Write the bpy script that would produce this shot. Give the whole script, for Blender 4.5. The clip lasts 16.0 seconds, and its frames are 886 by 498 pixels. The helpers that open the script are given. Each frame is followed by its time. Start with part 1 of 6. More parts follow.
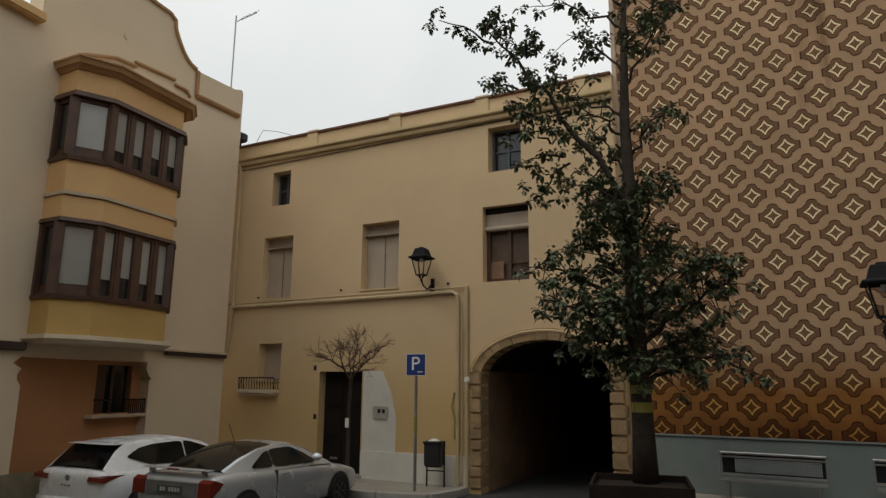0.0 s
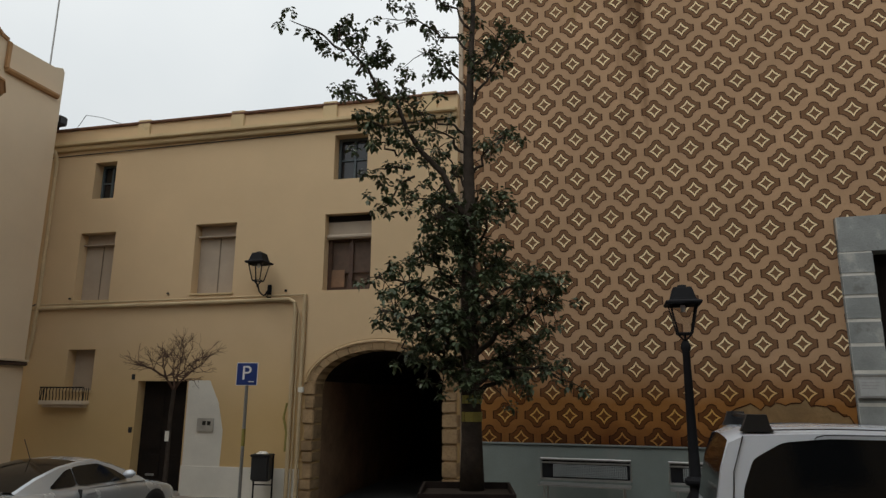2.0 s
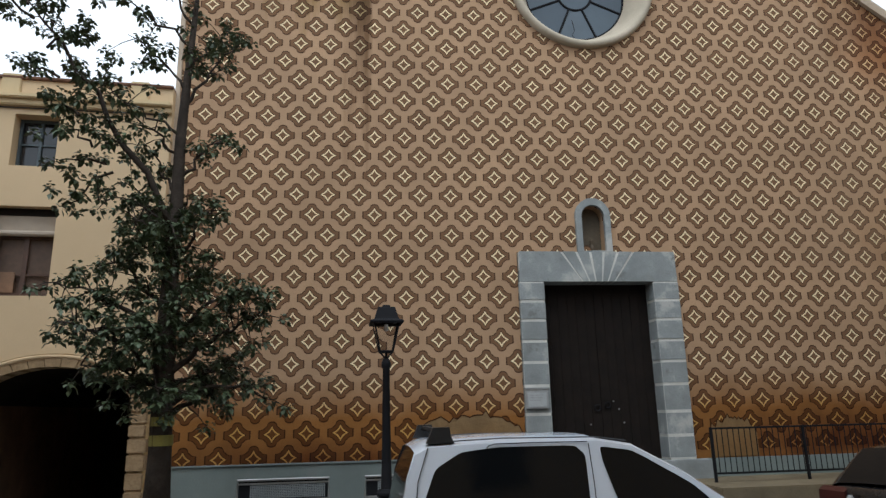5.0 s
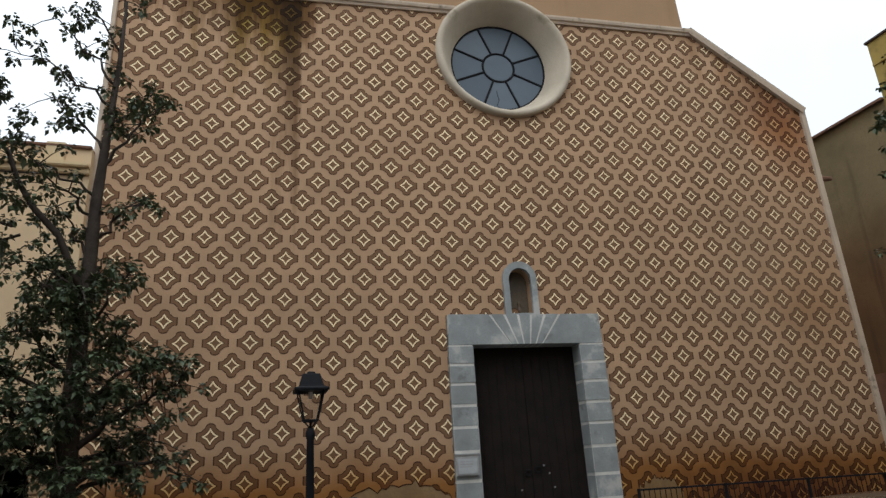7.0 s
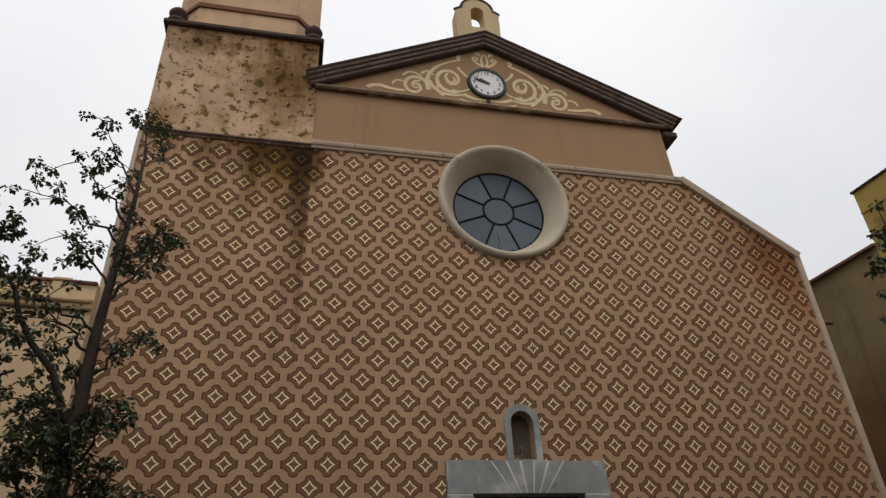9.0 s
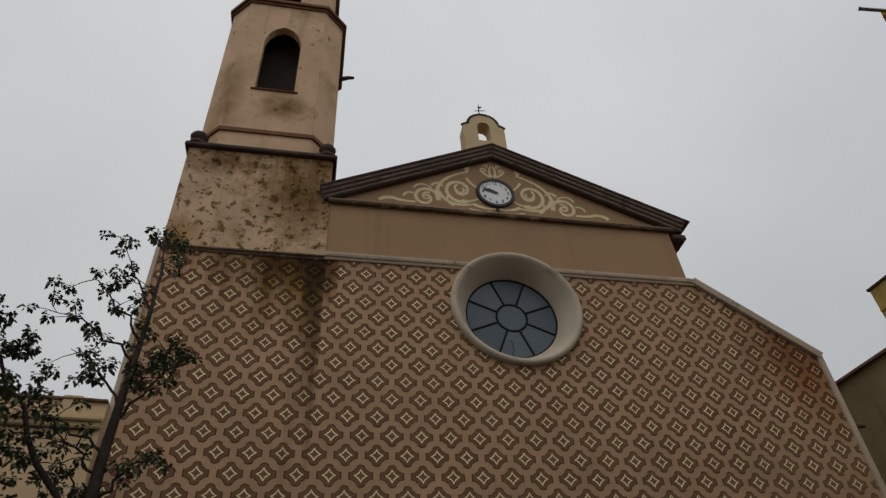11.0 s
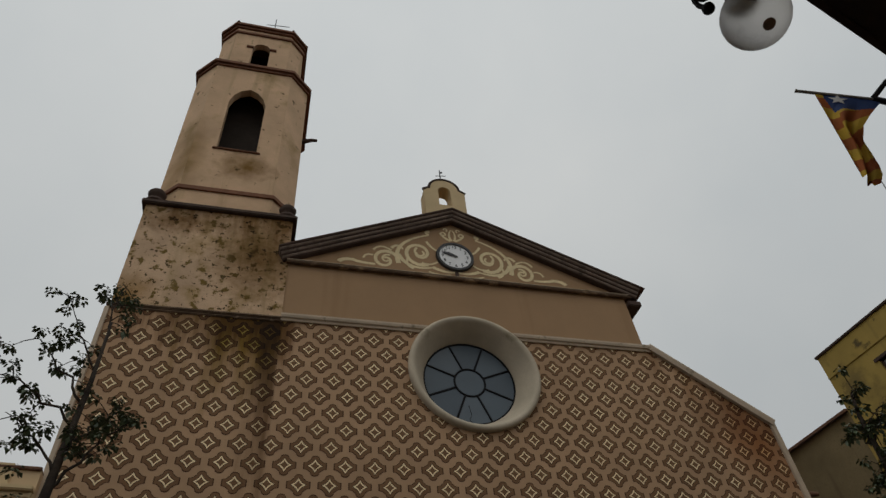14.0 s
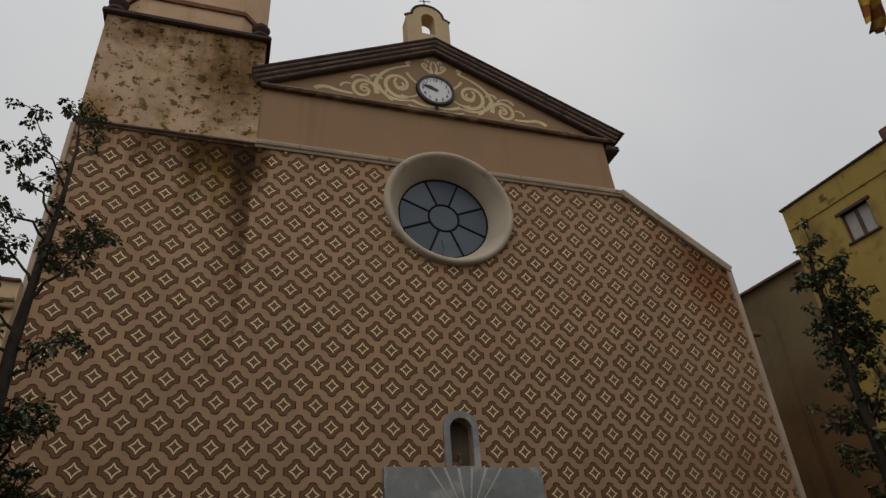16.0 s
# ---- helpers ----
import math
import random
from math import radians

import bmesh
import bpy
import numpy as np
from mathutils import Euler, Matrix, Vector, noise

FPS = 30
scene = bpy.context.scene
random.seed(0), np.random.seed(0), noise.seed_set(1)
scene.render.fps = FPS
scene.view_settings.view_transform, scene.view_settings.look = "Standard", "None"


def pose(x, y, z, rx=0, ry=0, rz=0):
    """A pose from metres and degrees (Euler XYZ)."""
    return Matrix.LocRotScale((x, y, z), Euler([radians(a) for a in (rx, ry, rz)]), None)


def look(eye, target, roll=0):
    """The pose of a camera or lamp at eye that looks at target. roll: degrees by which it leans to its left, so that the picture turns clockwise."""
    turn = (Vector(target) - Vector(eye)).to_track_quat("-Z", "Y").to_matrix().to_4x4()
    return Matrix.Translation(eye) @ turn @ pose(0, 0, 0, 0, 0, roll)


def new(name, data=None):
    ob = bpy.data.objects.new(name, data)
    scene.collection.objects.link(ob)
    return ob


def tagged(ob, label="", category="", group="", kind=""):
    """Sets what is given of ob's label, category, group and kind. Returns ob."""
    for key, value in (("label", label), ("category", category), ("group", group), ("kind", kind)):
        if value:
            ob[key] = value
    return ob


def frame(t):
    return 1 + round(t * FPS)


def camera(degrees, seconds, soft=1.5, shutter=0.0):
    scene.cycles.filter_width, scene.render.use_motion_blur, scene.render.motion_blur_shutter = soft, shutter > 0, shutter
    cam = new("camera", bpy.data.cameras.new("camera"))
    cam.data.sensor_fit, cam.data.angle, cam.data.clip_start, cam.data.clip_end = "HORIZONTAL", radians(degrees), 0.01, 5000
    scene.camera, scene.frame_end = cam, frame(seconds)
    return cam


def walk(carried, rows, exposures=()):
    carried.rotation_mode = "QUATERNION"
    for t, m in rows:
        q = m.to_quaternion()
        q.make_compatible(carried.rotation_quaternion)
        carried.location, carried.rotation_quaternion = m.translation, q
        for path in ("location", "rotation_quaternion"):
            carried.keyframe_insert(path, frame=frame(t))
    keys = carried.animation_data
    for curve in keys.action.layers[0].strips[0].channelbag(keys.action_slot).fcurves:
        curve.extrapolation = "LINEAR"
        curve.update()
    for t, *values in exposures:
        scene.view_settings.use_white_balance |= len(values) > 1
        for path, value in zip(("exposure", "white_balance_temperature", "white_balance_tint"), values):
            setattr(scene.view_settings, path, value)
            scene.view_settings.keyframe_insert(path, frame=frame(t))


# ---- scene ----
# The camera: it stands on the pavement opposite the church, turns to the right and then tilts up.
cam = camera(67.54, 16.0, soft=1.4)
ROWS = [
    (0.0, -5.005, -13.601, 2.051, 31.71, 11.64, 0.40),
    (0.5, -5.020, -13.597, 2.054, 28.55, 12.21, 0.19),
    (1.0, -5.023, -13.597, 2.053, 24.14, 12.05, 0.29),
    (1.5, -5.018, -13.604, 2.053, 20.88, 12.31, 0.31),
    (2.0, -4.993, -13.570, 2.057, 17.90, 12.54, 0.30),
    (2.5, -4.953, -13.544, 2.061, 14.46, 13.22, 0.26),
    (3.0, -4.929, -13.518, 2.065, 10.38, 13.55, 0.14),
    (3.5, -4.921, -13.511, 2.065, 6.80, 13.74, -0.48),
    (4.0, -4.915, -13.508, 2.066, 1.74, 13.16, -0.83),
    (4.5, -4.914, -13.507, 2.069, -2.81, 13.47, -0.88),
    (5.0, -4.907, -13.511, 2.071, -6.66, 13.70, -1.37),
    (7.5, -4.845, -13.502, 2.097, -13.42, 21.95, -3.87),
    (8.0, -4.843, -13.502, 2.108, -13.00, 25.44, -3.58),
    (8.5, -4.845, -13.513, 2.105, -13.33, 27.69, -3.06),
    (9.0, -4.843, -13.521, 2.102, -13.65, 30.79, -2.95),
    (11.5, -4.827, -13.542, 2.103, -13.15, 42.28, -4.39),
    (12.0, -4.823, -13.545, 2.102, -14.25, 44.64, -4.19),
    (12.5, -4.819, -13.548, 2.103, -14.75, 46.90, -4.24),
    (13.0, -4.817, -13.552, 2.101, -15.73, 49.05, -5.08),
    (13.5, -4.814, -13.550, 2.098, -17.10, 48.34, -6.24),
    (14.0, -4.812, -13.543, 2.094, -18.33, 45.24, -6.63),
    (14.5, -4.807, -13.528, 2.094, -19.30, 41.96, -6.24),
    (15.0, -4.807, -13.507, 2.096, -19.94, 38.66, -5.71),
    (15.5, -4.807, -13.491, 2.098, -19.70, 34.75, -5.22),
    (16.0, -4.806, -13.481, 2.099, -19.21, 31.07, -4.25),
]
EXPOSURES = [(0.0, 0.0, 6750, 8), (1.5, 0.0, 6700, 8), (2.5, 0.06, 6400, 8), (3.0, 0.34, 6350, 8), (3.5, 0.44, 6350, 8), (5.0, 0.64, 5850, 7), (7.5, 0.38, 6250, 10), (9.0, -0.02, 6700, 13), (11.5, -0.74, 6600, 10), (13.0, -0.76, 6650, 8), (14.5, -0.80, 6650, 8), (15.5, -0.76, 6650, 11), (16.0, -0.64, 6750, 12)]
walk(cam, [(t, pose(x, y, z, 90 + pitch, 0, yaw) @ pose(0, 0, 0, 0, 0, roll)) for t, x, y, z, yaw, pitch, roll in ROWS], EXPOSURES)

# ---- light: an overcast sky and a faint, very wide sun behind it ----
world = bpy.data.worlds.new("overcast_sky")
scene.world = world
world.use_nodes = True
wn, wl = world.node_tree.nodes, world.node_tree.links
sky = wn.new("ShaderNodeTexSky")
sky.sky_type, sky.sun_disc = "NISHITA", False
sky.sun_elevation, sky.sun_rotation = radians(48), radians(200)
grey = wn.new("ShaderNodeHueSaturation")
grey.inputs["Saturation"].default_value, grey.inputs["Value"].default_value = 0.22, 0.09
cloud = wn.new("ShaderNodeTexNoise")
cloud.inputs["Scale"].default_value, cloud.inputs["Detail"].default_value = 2.2, 5
ramp = wn.new("ShaderNodeValToRGB")
ramp.color_ramp.elements[0].color, ramp.color_ramp.elements[1].color = (0.80, 0.85, 0.89, 1), (0.93, 0.96, 0.98, 1)
ramp.color_ramp.elements[0].position, ramp.color_ramp.elements[1].position = 0.3, 0.7
veil = wn.new("ShaderNodeMix")
veil.data_type = "RGBA"
veil.inputs["Factor"].default_value = 0.8
wl.new(sky.outputs["Color"], grey.inputs["Color"])
wl.new(cloud.outputs["Fac"], ramp.inputs["Fac"])
wl.new(grey.outputs["Color"], veil.inputs[6])
wl.new(ramp.outputs["Color"], veil.inputs[7])
# an overcast sky is brightest overhead
where = wn.new("ShaderNodeTexCoord")
height = wn.new("ShaderNodeSeparateXYZ")
wl.new(where.outputs["Generated"], height.inputs[0])
dome = wn.new("ShaderNodeMapRange")
dome.inputs["From Min"].default_value, dome.inputs["From Max"].default_value = 0.1, 0.95
dome.inputs["To Min"].default_value, dome.inputs["To Max"].default_value = 0.80, 1.38
wl.new(height.outputs["Z"], dome.inputs["Value"])
lift = wn.new("ShaderNodeVectorMath")
lift.operation = "SCALE"
wl.new(veil.outputs[2], lift.inputs[0])
wl.new(dome.outputs["Result"], lift.inputs["Scale"])
wl.new(lift.outputs["Vector"], wn["Background"].inputs["Color"])
wn["Background"].inputs["Strength"].default_value = 1.0
sun = new("sun", bpy.data.lights.new("sun", "SUN"))
sun.data.energy, sun.data.angle, sun.data.color = 0.5, radians(25), (1.0, 0.96, 0.9)
sun.matrix_world = look((0, 0, 40), (12, 22, 0))


# ---- materials ----
def mat(name, base, rough=0.8, metal=0.0, vary=0.25, scale=3.0, fine=40.0, bump=0.15, spots=None, streak=None):
    """A surface with a base colour that varies at two scales. spots: (colour, scale, threshold, softness); streak: colour of runs of dirt down the wall."""
    m = bpy.data.materials.new(name)
    m.use_nodes = True
    n, l = m.node_tree.nodes, m.node_tree.links
    b = n["Principled BSDF"]
    b.inputs["Roughness"].default_value, b.inputs["Metallic"].default_value = rough, metal
    if rough >= 0.75 and metal == 0:
        b.inputs["Specular IOR Level"].default_value = 0.22
    co = n.new("ShaderNodeTexCoord")
    def noise_tex(s, detail=6, vec=None):
        t = n.new("ShaderNodeTexNoise")
        t.inputs["Scale"].default_value, t.inputs["Detail"].default_value, t.inputs["Roughness"].default_value = s, detail, 0.6
        l.new(vec or co.outputs["Object"], t.inputs["Vector"])
        return t.outputs["Fac"]
    def mixed(a, c, fac, mode="MIX"):
        x = n.new("ShaderNodeMix")
        x.data_type, x.blend_type = "RGBA", mode
        for k, v in ((6, a), (7, c)):
            if isinstance(v, tuple):
                x.inputs[k].default_value = (*v, 1)
            else:
                l.new(v, x.inputs[k])
        if isinstance(fac, float):
            x.inputs[0].default_value = fac
        else:
            l.new(fac, x.inputs[0])
        return x.outputs[2]
    def ramped(v, lo, hi):
        r = n.new("ShaderNodeMapRange")
        r.inputs["From Min"].default_value, r.inputs["From Max"].default_value = lo, hi
        l.new(v, r.inputs["Value"])
        return r.outputs["Result"]
    big, small = noise_tex(scale), noise_tex(fine, 4)
    dark = tuple(c * (1 - vary) for c in base)
    light = tuple(min(1, c * (1 + vary)) for c in base)
    col = mixed(dark, light, ramped(big, 0.3, 0.7))
    col = mixed(col, tuple(c * (1 - vary * 0.7) for c in base), ramped(small, 0.5, 0.75))
    info = n.new("ShaderNodeObjectInfo")
    hsv = n.new("ShaderNodeHueSaturation")
    l.new(ramped(info.outputs["Random"], -1.5, 2.0), hsv.inputs["Value"])
    for s in (spots or []):
        colour, sc, th, soft = s
        col = mixed(col, colour, ramped(noise_tex(sc, 8), th, th + soft))
    if streak:
        mp = n.new("ShaderNodeMapping")
        mp.inputs["Scale"].default_value = (1.6, 1.6, 0.12)
        l.new(co.outputs["Object"], mp.inputs["Vector"])
        col = mixed(col, streak, ramped(noise_tex(1.0, 5, mp.outputs["Vector"]), 0.56, 0.8))
    l.new(col, b.inputs["Base Color"])
    bp = n.new("ShaderNodeBump")
    bp.inputs["Strength"].default_value, bp.inputs["Distance"].default_value = bump, 0.02
    l.new(small, bp.inputs["Height"])
    l.new(bp.outputs["Normal"], b.inputs["Normal"])
    rr = n.new("ShaderNodeMapRange")
    rr.inputs["To Min"].default_value, rr.inputs["To Max"].default_value = max(0.02, rough - 0.08), min(1, rough + 0.08)
    l.new(big, rr.inputs["Value"])
    l.new(rr.outputs["Result"], b.inputs["Roughness"])
    m["col"] = 1
    return m


def finish(m):
    return m.node_tree.nodes, m.node_tree.links, m.node_tree.nodes["Principled BSDF"]


def stain(m, colour, z0, z1, wobble=0.5, noise_scale=0.9, strength=0.8):
    """Rising damp: a band of the wall between two heights that has taken another colour, with an uneven edge."""
    n, l, b = finish(m)
    src = b.inputs["Base Color"].links[0].from_socket
    geo = n.new("ShaderNodeNewGeometry")
    sep = n.new("ShaderNodeSeparateXYZ")
    l.new(geo.outputs["Position"], sep.inputs[0])
    nz = n.new("ShaderNodeTexNoise")
    nz.inputs["Scale"].default_value, nz.inputs["Detail"].default_value = noise_scale, 6
    l.new(geo.outputs["Position"], nz.inputs["Vector"])
    add = n.new("ShaderNodeMath")
    add.operation = "MULTIPLY_ADD"
    add.inputs[1].default_value = wobble * 2
    l.new(nz.outputs["Fac"], add.inputs[0])
    l.new(sep.outputs["Z"], add.inputs[2])
    r = n.new("ShaderNodeMapRange")
    r.inputs["From Min"].default_value, r.inputs["From Max"].default_value = z1 + wobble, z0 + wobble
    r.inputs["To Max"].default_value = strength
    l.new(add.outputs[0], r.inputs["Value"])
    x = n.new("ShaderNodeMix")
    x.data_type, x.blend_type = "RGBA", "MULTIPLY"
    x.inputs[7].default_value = (*colour, 1)
    l.new(r.outputs["Result"], x.inputs[0])
    l.new(src, x.inputs[6])
    l.new(x.outputs[2], b.inputs["Base Color"])
    return m


def blot(m, colour, centre, size, strength=0.8, noise_scale=1.2):
    """A stain round one place on the wall: size is its reach in x, y, z."""
    n, l, b = finish(m)
    src = b.inputs["Base Color"].links[0].from_socket
    geo = n.new("ShaderNodeNewGeometry")
    mp = n.new("ShaderNodeMapping")
    mp.inputs["Location"].default_value = [-c / s for c, s in zip(centre, size)]
    mp.inputs["Scale"].default_value = [1 / s for s in size]
    l.new(geo.outputs["Position"], mp.inputs["Vector"])
    ln = n.new("ShaderNodeVectorMath")
    ln.operation = "LENGTH"
    l.new(mp.outputs["Vector"], ln.inputs[0])
    nz = n.new("ShaderNodeTexNoise")
    nz.inputs["Scale"].default_value, nz.inputs["Detail"].default_value = noise_scale, 7
    l.new(geo.outputs["Position"], nz.inputs["Vector"])
    add = n.new("ShaderNodeMath")
    add.operation = "MULTIPLY_ADD"
    add.inputs[1].default_value = 1.1
    l.new(nz.outputs["Fac"], add.inputs[0])
    l.new(ln.outputs["Value"], add.inputs[2])
    r = n.new("ShaderNodeMapRange")
    r.inputs["From Min"].default_value, r.inputs["From Max"].default_value, r.inputs["To Max"].default_value = 1.5, 0.6, strength
    l.new(add.outputs[0], r.inputs["Value"])
    x = n.new("ShaderNodeMix")
    x.data_type, x.blend_type = "RGBA", "MULTIPLY"
    x.inputs[7].default_value = (*colour, 1)
    l.new(r.outputs["Result"], x.inputs[0])
    l.new(src, x.inputs[6])
    l.new(x.outputs[2], b.inputs["Base Color"])
    return m


def runs(m, colour, x_edge, reach, z_top, length, strength=0.8, narrow=2.2, hard=False, gain=0.62):
    """Dirt washed down the wall from a ledge at z_top: vertical runs to the left of x_edge that fade downwards and sideways."""
    n, l, b = finish(m)
    src = b.inputs["Base Color"].links[0].from_socket
    geo, sep, mp, nz = n.new("ShaderNodeNewGeometry"), n.new("ShaderNodeSeparateXYZ"), n.new("ShaderNodeMapping"), n.new("ShaderNodeTexNoise")
    l.new(geo.outputs["Position"], sep.inputs[0])
    mp.inputs["Scale"].default_value = (narrow, 0.0, narrow * 0.13)
    l.new(geo.outputs["Position"], mp.inputs["Vector"])
    nz.inputs["Scale"].default_value, nz.inputs["Detail"].default_value, nz.inputs["Roughness"].default_value = 1.0, 7, 0.62
    l.new(mp.outputs["Vector"], nz.inputs["Vector"])
    def ranged(v, a0, a1, b0, b1):
        r = n.new("ShaderNodeMapRange")
        for k, q in (("From Min", a0), ("From Max", a1), ("To Min", b0), ("To Max", b1)):
            r.inputs[k].default_value = q
        l.new(v, r.inputs["Value"])
        return r.outputs["Result"]
    def maths(op, a, c):
        q = n.new("ShaderNodeMath")
        q.operation = op
        q.use_clamp = op == "MULTIPLY"
        for k, v in ((0, a), (1, c)):
            if isinstance(v, float):
                q.inputs[k].default_value = v
            else:
                l.new(v, q.inputs[k])
        return q.outputs[0]
    down = ranged(sep.outputs["Z"], z_top - length, z_top, 0.0, 1.0)
    left = ranged(sep.outputs["X"], x_edge - reach, x_edge, 0.0, 1.0)
    end = ranged(sep.outputs["X"], x_edge, x_edge + (0.14 if hard else 0.6), 1.0, 0.0)
    shape = maths("MULTIPLY", maths("MULTIPLY", down, left), end)
    mask = maths("ADD", nz.outputs["Fac"], maths("MULTIPLY", shape, gain))
    fac = maths("MULTIPLY", ranged(mask, 0.62, 0.92, 0.0, strength), ranged(shape, 0.0, 0.12, 0.0, 1.0))
    x = n.new("ShaderNodeMix")
    x.data_type, x.blend_type = "RGBA", "MULTIPLY"
    x.inputs[7].default_value = (*colour, 1)
    l.new(fac, x.inputs[0])
    l.new(src, x.inputs[6])
    l.new(x.outputs[2], b.inputs["Base Color"])
    return m


def weather_church(m):
    stain(m, (0.56, 0.355, 0.105), 1.95, 2.75, 0.4, 0.6, 0.92)
    runs(m, (0.26, 0.20, 0.13), -4.93, 0.72, 14.6, 10.5, 0.78, 1.9, True, 0.9)
    runs(m, (0.42, 0.38, 0.09), -5.0, 3.6, 13.3, 3.6, 0.95, 2.0)
    runs(m, (0.36, 0.27, 0.17), -4.7, 7.0, 13.25, 2.0, 0.9, 3.1)
    runs(m, (0.55, 0.40, 0.24), 8.5, 5.0, 14.0, 4.5, 0.8, 1.3)
    blot(m, (0.66, 0.42, 0.25), (7.9, 0, 10.3), (1.7, 3, 2.0), 0.9, 0.9)
    blot(m, (0.45, 0.30, 0.19), (7.7, 0, 11.4), (1.5, 3, 1.2), 0.7, 2.2)
    blot(m, (0.72, 0.60, 0.46), (7.3, 0, 5.5), (1.6, 3, 2.2), 0.6, 0.8)
    blot(m, (0.30, 0.17, 0.12), (5.4, 0, 1.2), (4.4, 3, 1.05), 0.95, 1.6)
    blot(m, (0.36, 0.22, 0.14), (-5.5, 0, 1.1), (4.6, 3, 0.62), 0.9, 1.6)
    return m


def worn(m, colour, centre, size, strength):
    """Paint that has bleached towards the plaster's colour round one place."""
    blot(m, colour, centre, size, strength, 0.8)
    b = finish(m)[2]
    b.inputs["Base Color"].links[0].from_node.blend_type = "MIX"
    return m


TAN = weather_church(mat("church_plaster", (0.44, 0.282, 0.167), 0.9, vary=0.17, scale=0.6, fine=24, bump=0.3))
BROWN = weather_church(worn(mat("sgraffito_brown", (0.196, 0.107, 0.056), 0.9, vary=0.2, scale=0.7, fine=24, bump=0.2), (0.40, 0.29, 0.19), (6.9, 0, 5.8), (2.6, 3, 3.2), 0.2))
DEEP = weather_church(worn(mat("sgraffito_deep_brown", (0.088, 0.044, 0.024), 0.9, vary=0.2, scale=0.8, fine=70), (0.40, 0.29, 0.19), (6.9, 0, 5.8), (2.6, 3, 3.2), 0.2))
CREAM = weather_church(worn(mat("sgraffito_cream", (0.90, 0.72, 0.45), 0.9, vary=0.15, scale=0.8, fine=70), (0.40, 0.29, 0.19), (6.9, 0, 5.8), (2.6, 3, 3.2), 0.2))
BAND = mat("church_smooth_plaster", (0.35, 0.222, 0.125), 0.9, vary=0.10, scale=0.45, fine=60, streak=(0.30, 0.185, 0.10))
TOWER = mat("tower_weathered_plaster", (0.62, 0.42, 0.265), 0.95, vary=0.16, scale=0.8, fine=30, bump=0.35,
            spots=[((0.36, 0.25, 0.11), 0.5, 0.55, 0.14), ((0.15, 0.10, 0.045), 3.6, 0.64, 0.05)], streak=(0.34, 0.24, 0.12))
blot(TOWER, (0.30, 0.23, 0.07), (-6.5, 0, 19.2), (1.1, 3, 0.8), 0.95, 3.2)
blot(TOWER, (0.45, 0.40, 0.22), (-8.3, 0, 19.5), (0.7, 3, 2.6), 0.8, 1.2)
TOWERPEEL = mat("tower_peeling_plaster", (0.58, 0.40, 0.26), 0.95, vary=0.2, scale=0.9, fine=24, bump=0.6,
                spots=[((0.33, 0.22, 0.085), 0.8, 0.50, 0.14), ((0.17, 0.11, 0.03), 3.2, 0.555, 0.05), ((0.075, 0.048, 0.016), 5.5, 0.585, 0.03)], streak=(0.36, 0.26, 0.13))
blot(TOWERPEEL, (0.42, 0.34, 0.13), (-5.7, 0, 15.4), (1.5, 3, 1.8), 0.65, 2.4)
blot(TOWERPEEL, (0.34, 0.25, 0.09), (-5.5, 0, 15.3), (1.7, 3, 2.2), 0.8, 6.5)
blot(TOWERPEEL, (0.30, 0.22, 0.09), (-7.9, 0, 16.4), (1.6, 3, 0.7), 0.9, 4.5)
blot(TOWERPEEL, (0.45, 0.36, 0.16), (-8.6, 0, 13.6), (0.8, 3, 0.9), 0.9, 2.6)
runs(TOWERPEEL, (0.40, 0.31, 0.16), -4.8, 6.0, 17.1, 1.6, 0.9, 2.4)
MOULD = mat("moulding_pale_stone", (0.50, 0.40, 0.30), 0.85, vary=0.18, scale=1.5, fine=40, spots=[((0.2, 0.17, 0.12), 2.5, 0.6, 0.1)])
ROSE = mat("rose_surround_render", (0.50, 0.43, 0.33), 0.85, vary=0.16, scale=1.2, fine=40, spots=[((0.27, 0.23, 0.16), 1.4, 0.58, 0.14)])
LEDGE = mat("worn_brown_ledge", (0.13, 0.085, 0.055), 0.9, vary=0.35, scale=3, fine=30, bump=0.5, spots=[((0.32, 0.22, 0.14), 2.2, 0.55, 0.08)])
DARKMOULD = mat("moulding_dark_brown", (0.075, 0.05, 0.04), 0.85, vary=0.3, scale=2, fine=40)
RINGBROWN = mat("tower_moulding_red_brown", (0.19, 0.088, 0.052), 0.85, vary=0.3, scale=2, fine=40)
BAYTRIM = mat("bay_trim_orange_brown", (0.40, 0.235, 0.115), 0.85, vary=0.14, scale=2)
CORNICE = mat("raking_cornice_grey_brown", (0.28, 0.215, 0.175), 0.85, vary=0.35, scale=2.5, fine=30, spots=[((0.09, 0.075, 0.06), 3.0, 0.55, 0.15)])
STONE = mat("portal_grey_stone", (0.285, 0.30, 0.295), 0.85, vary=0.25, scale=1.6, fine=30, bump=0.4, spots=[((0.47, 0.46, 0.43), 1.6, 0.56, 0.10), ((0.19, 0.19, 0.18), 2.6, 0.60, 0.1)])
MORTAR = mat("pale_mortar", (0.60, 0.585, 0.54), 0.95, vary=0.15, scale=3)
PLINTH = mat("plinth_grey_render", (0.185, 0.215, 0.205), 0.85, vary=0.14, scale=0.9, fine=35, streak=(0.22, 0.23, 0.22))
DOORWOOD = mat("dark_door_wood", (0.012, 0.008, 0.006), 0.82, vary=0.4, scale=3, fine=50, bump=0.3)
OCHRE = stain(mat("house_ochre_render", (0.625, 0.46, 0.28), 0.9, vary=0.06, scale=0.5, fine=50), (0.92, 0.86, 0.62), 1.4, 3.4, 0.5, 0.5, 0.8)
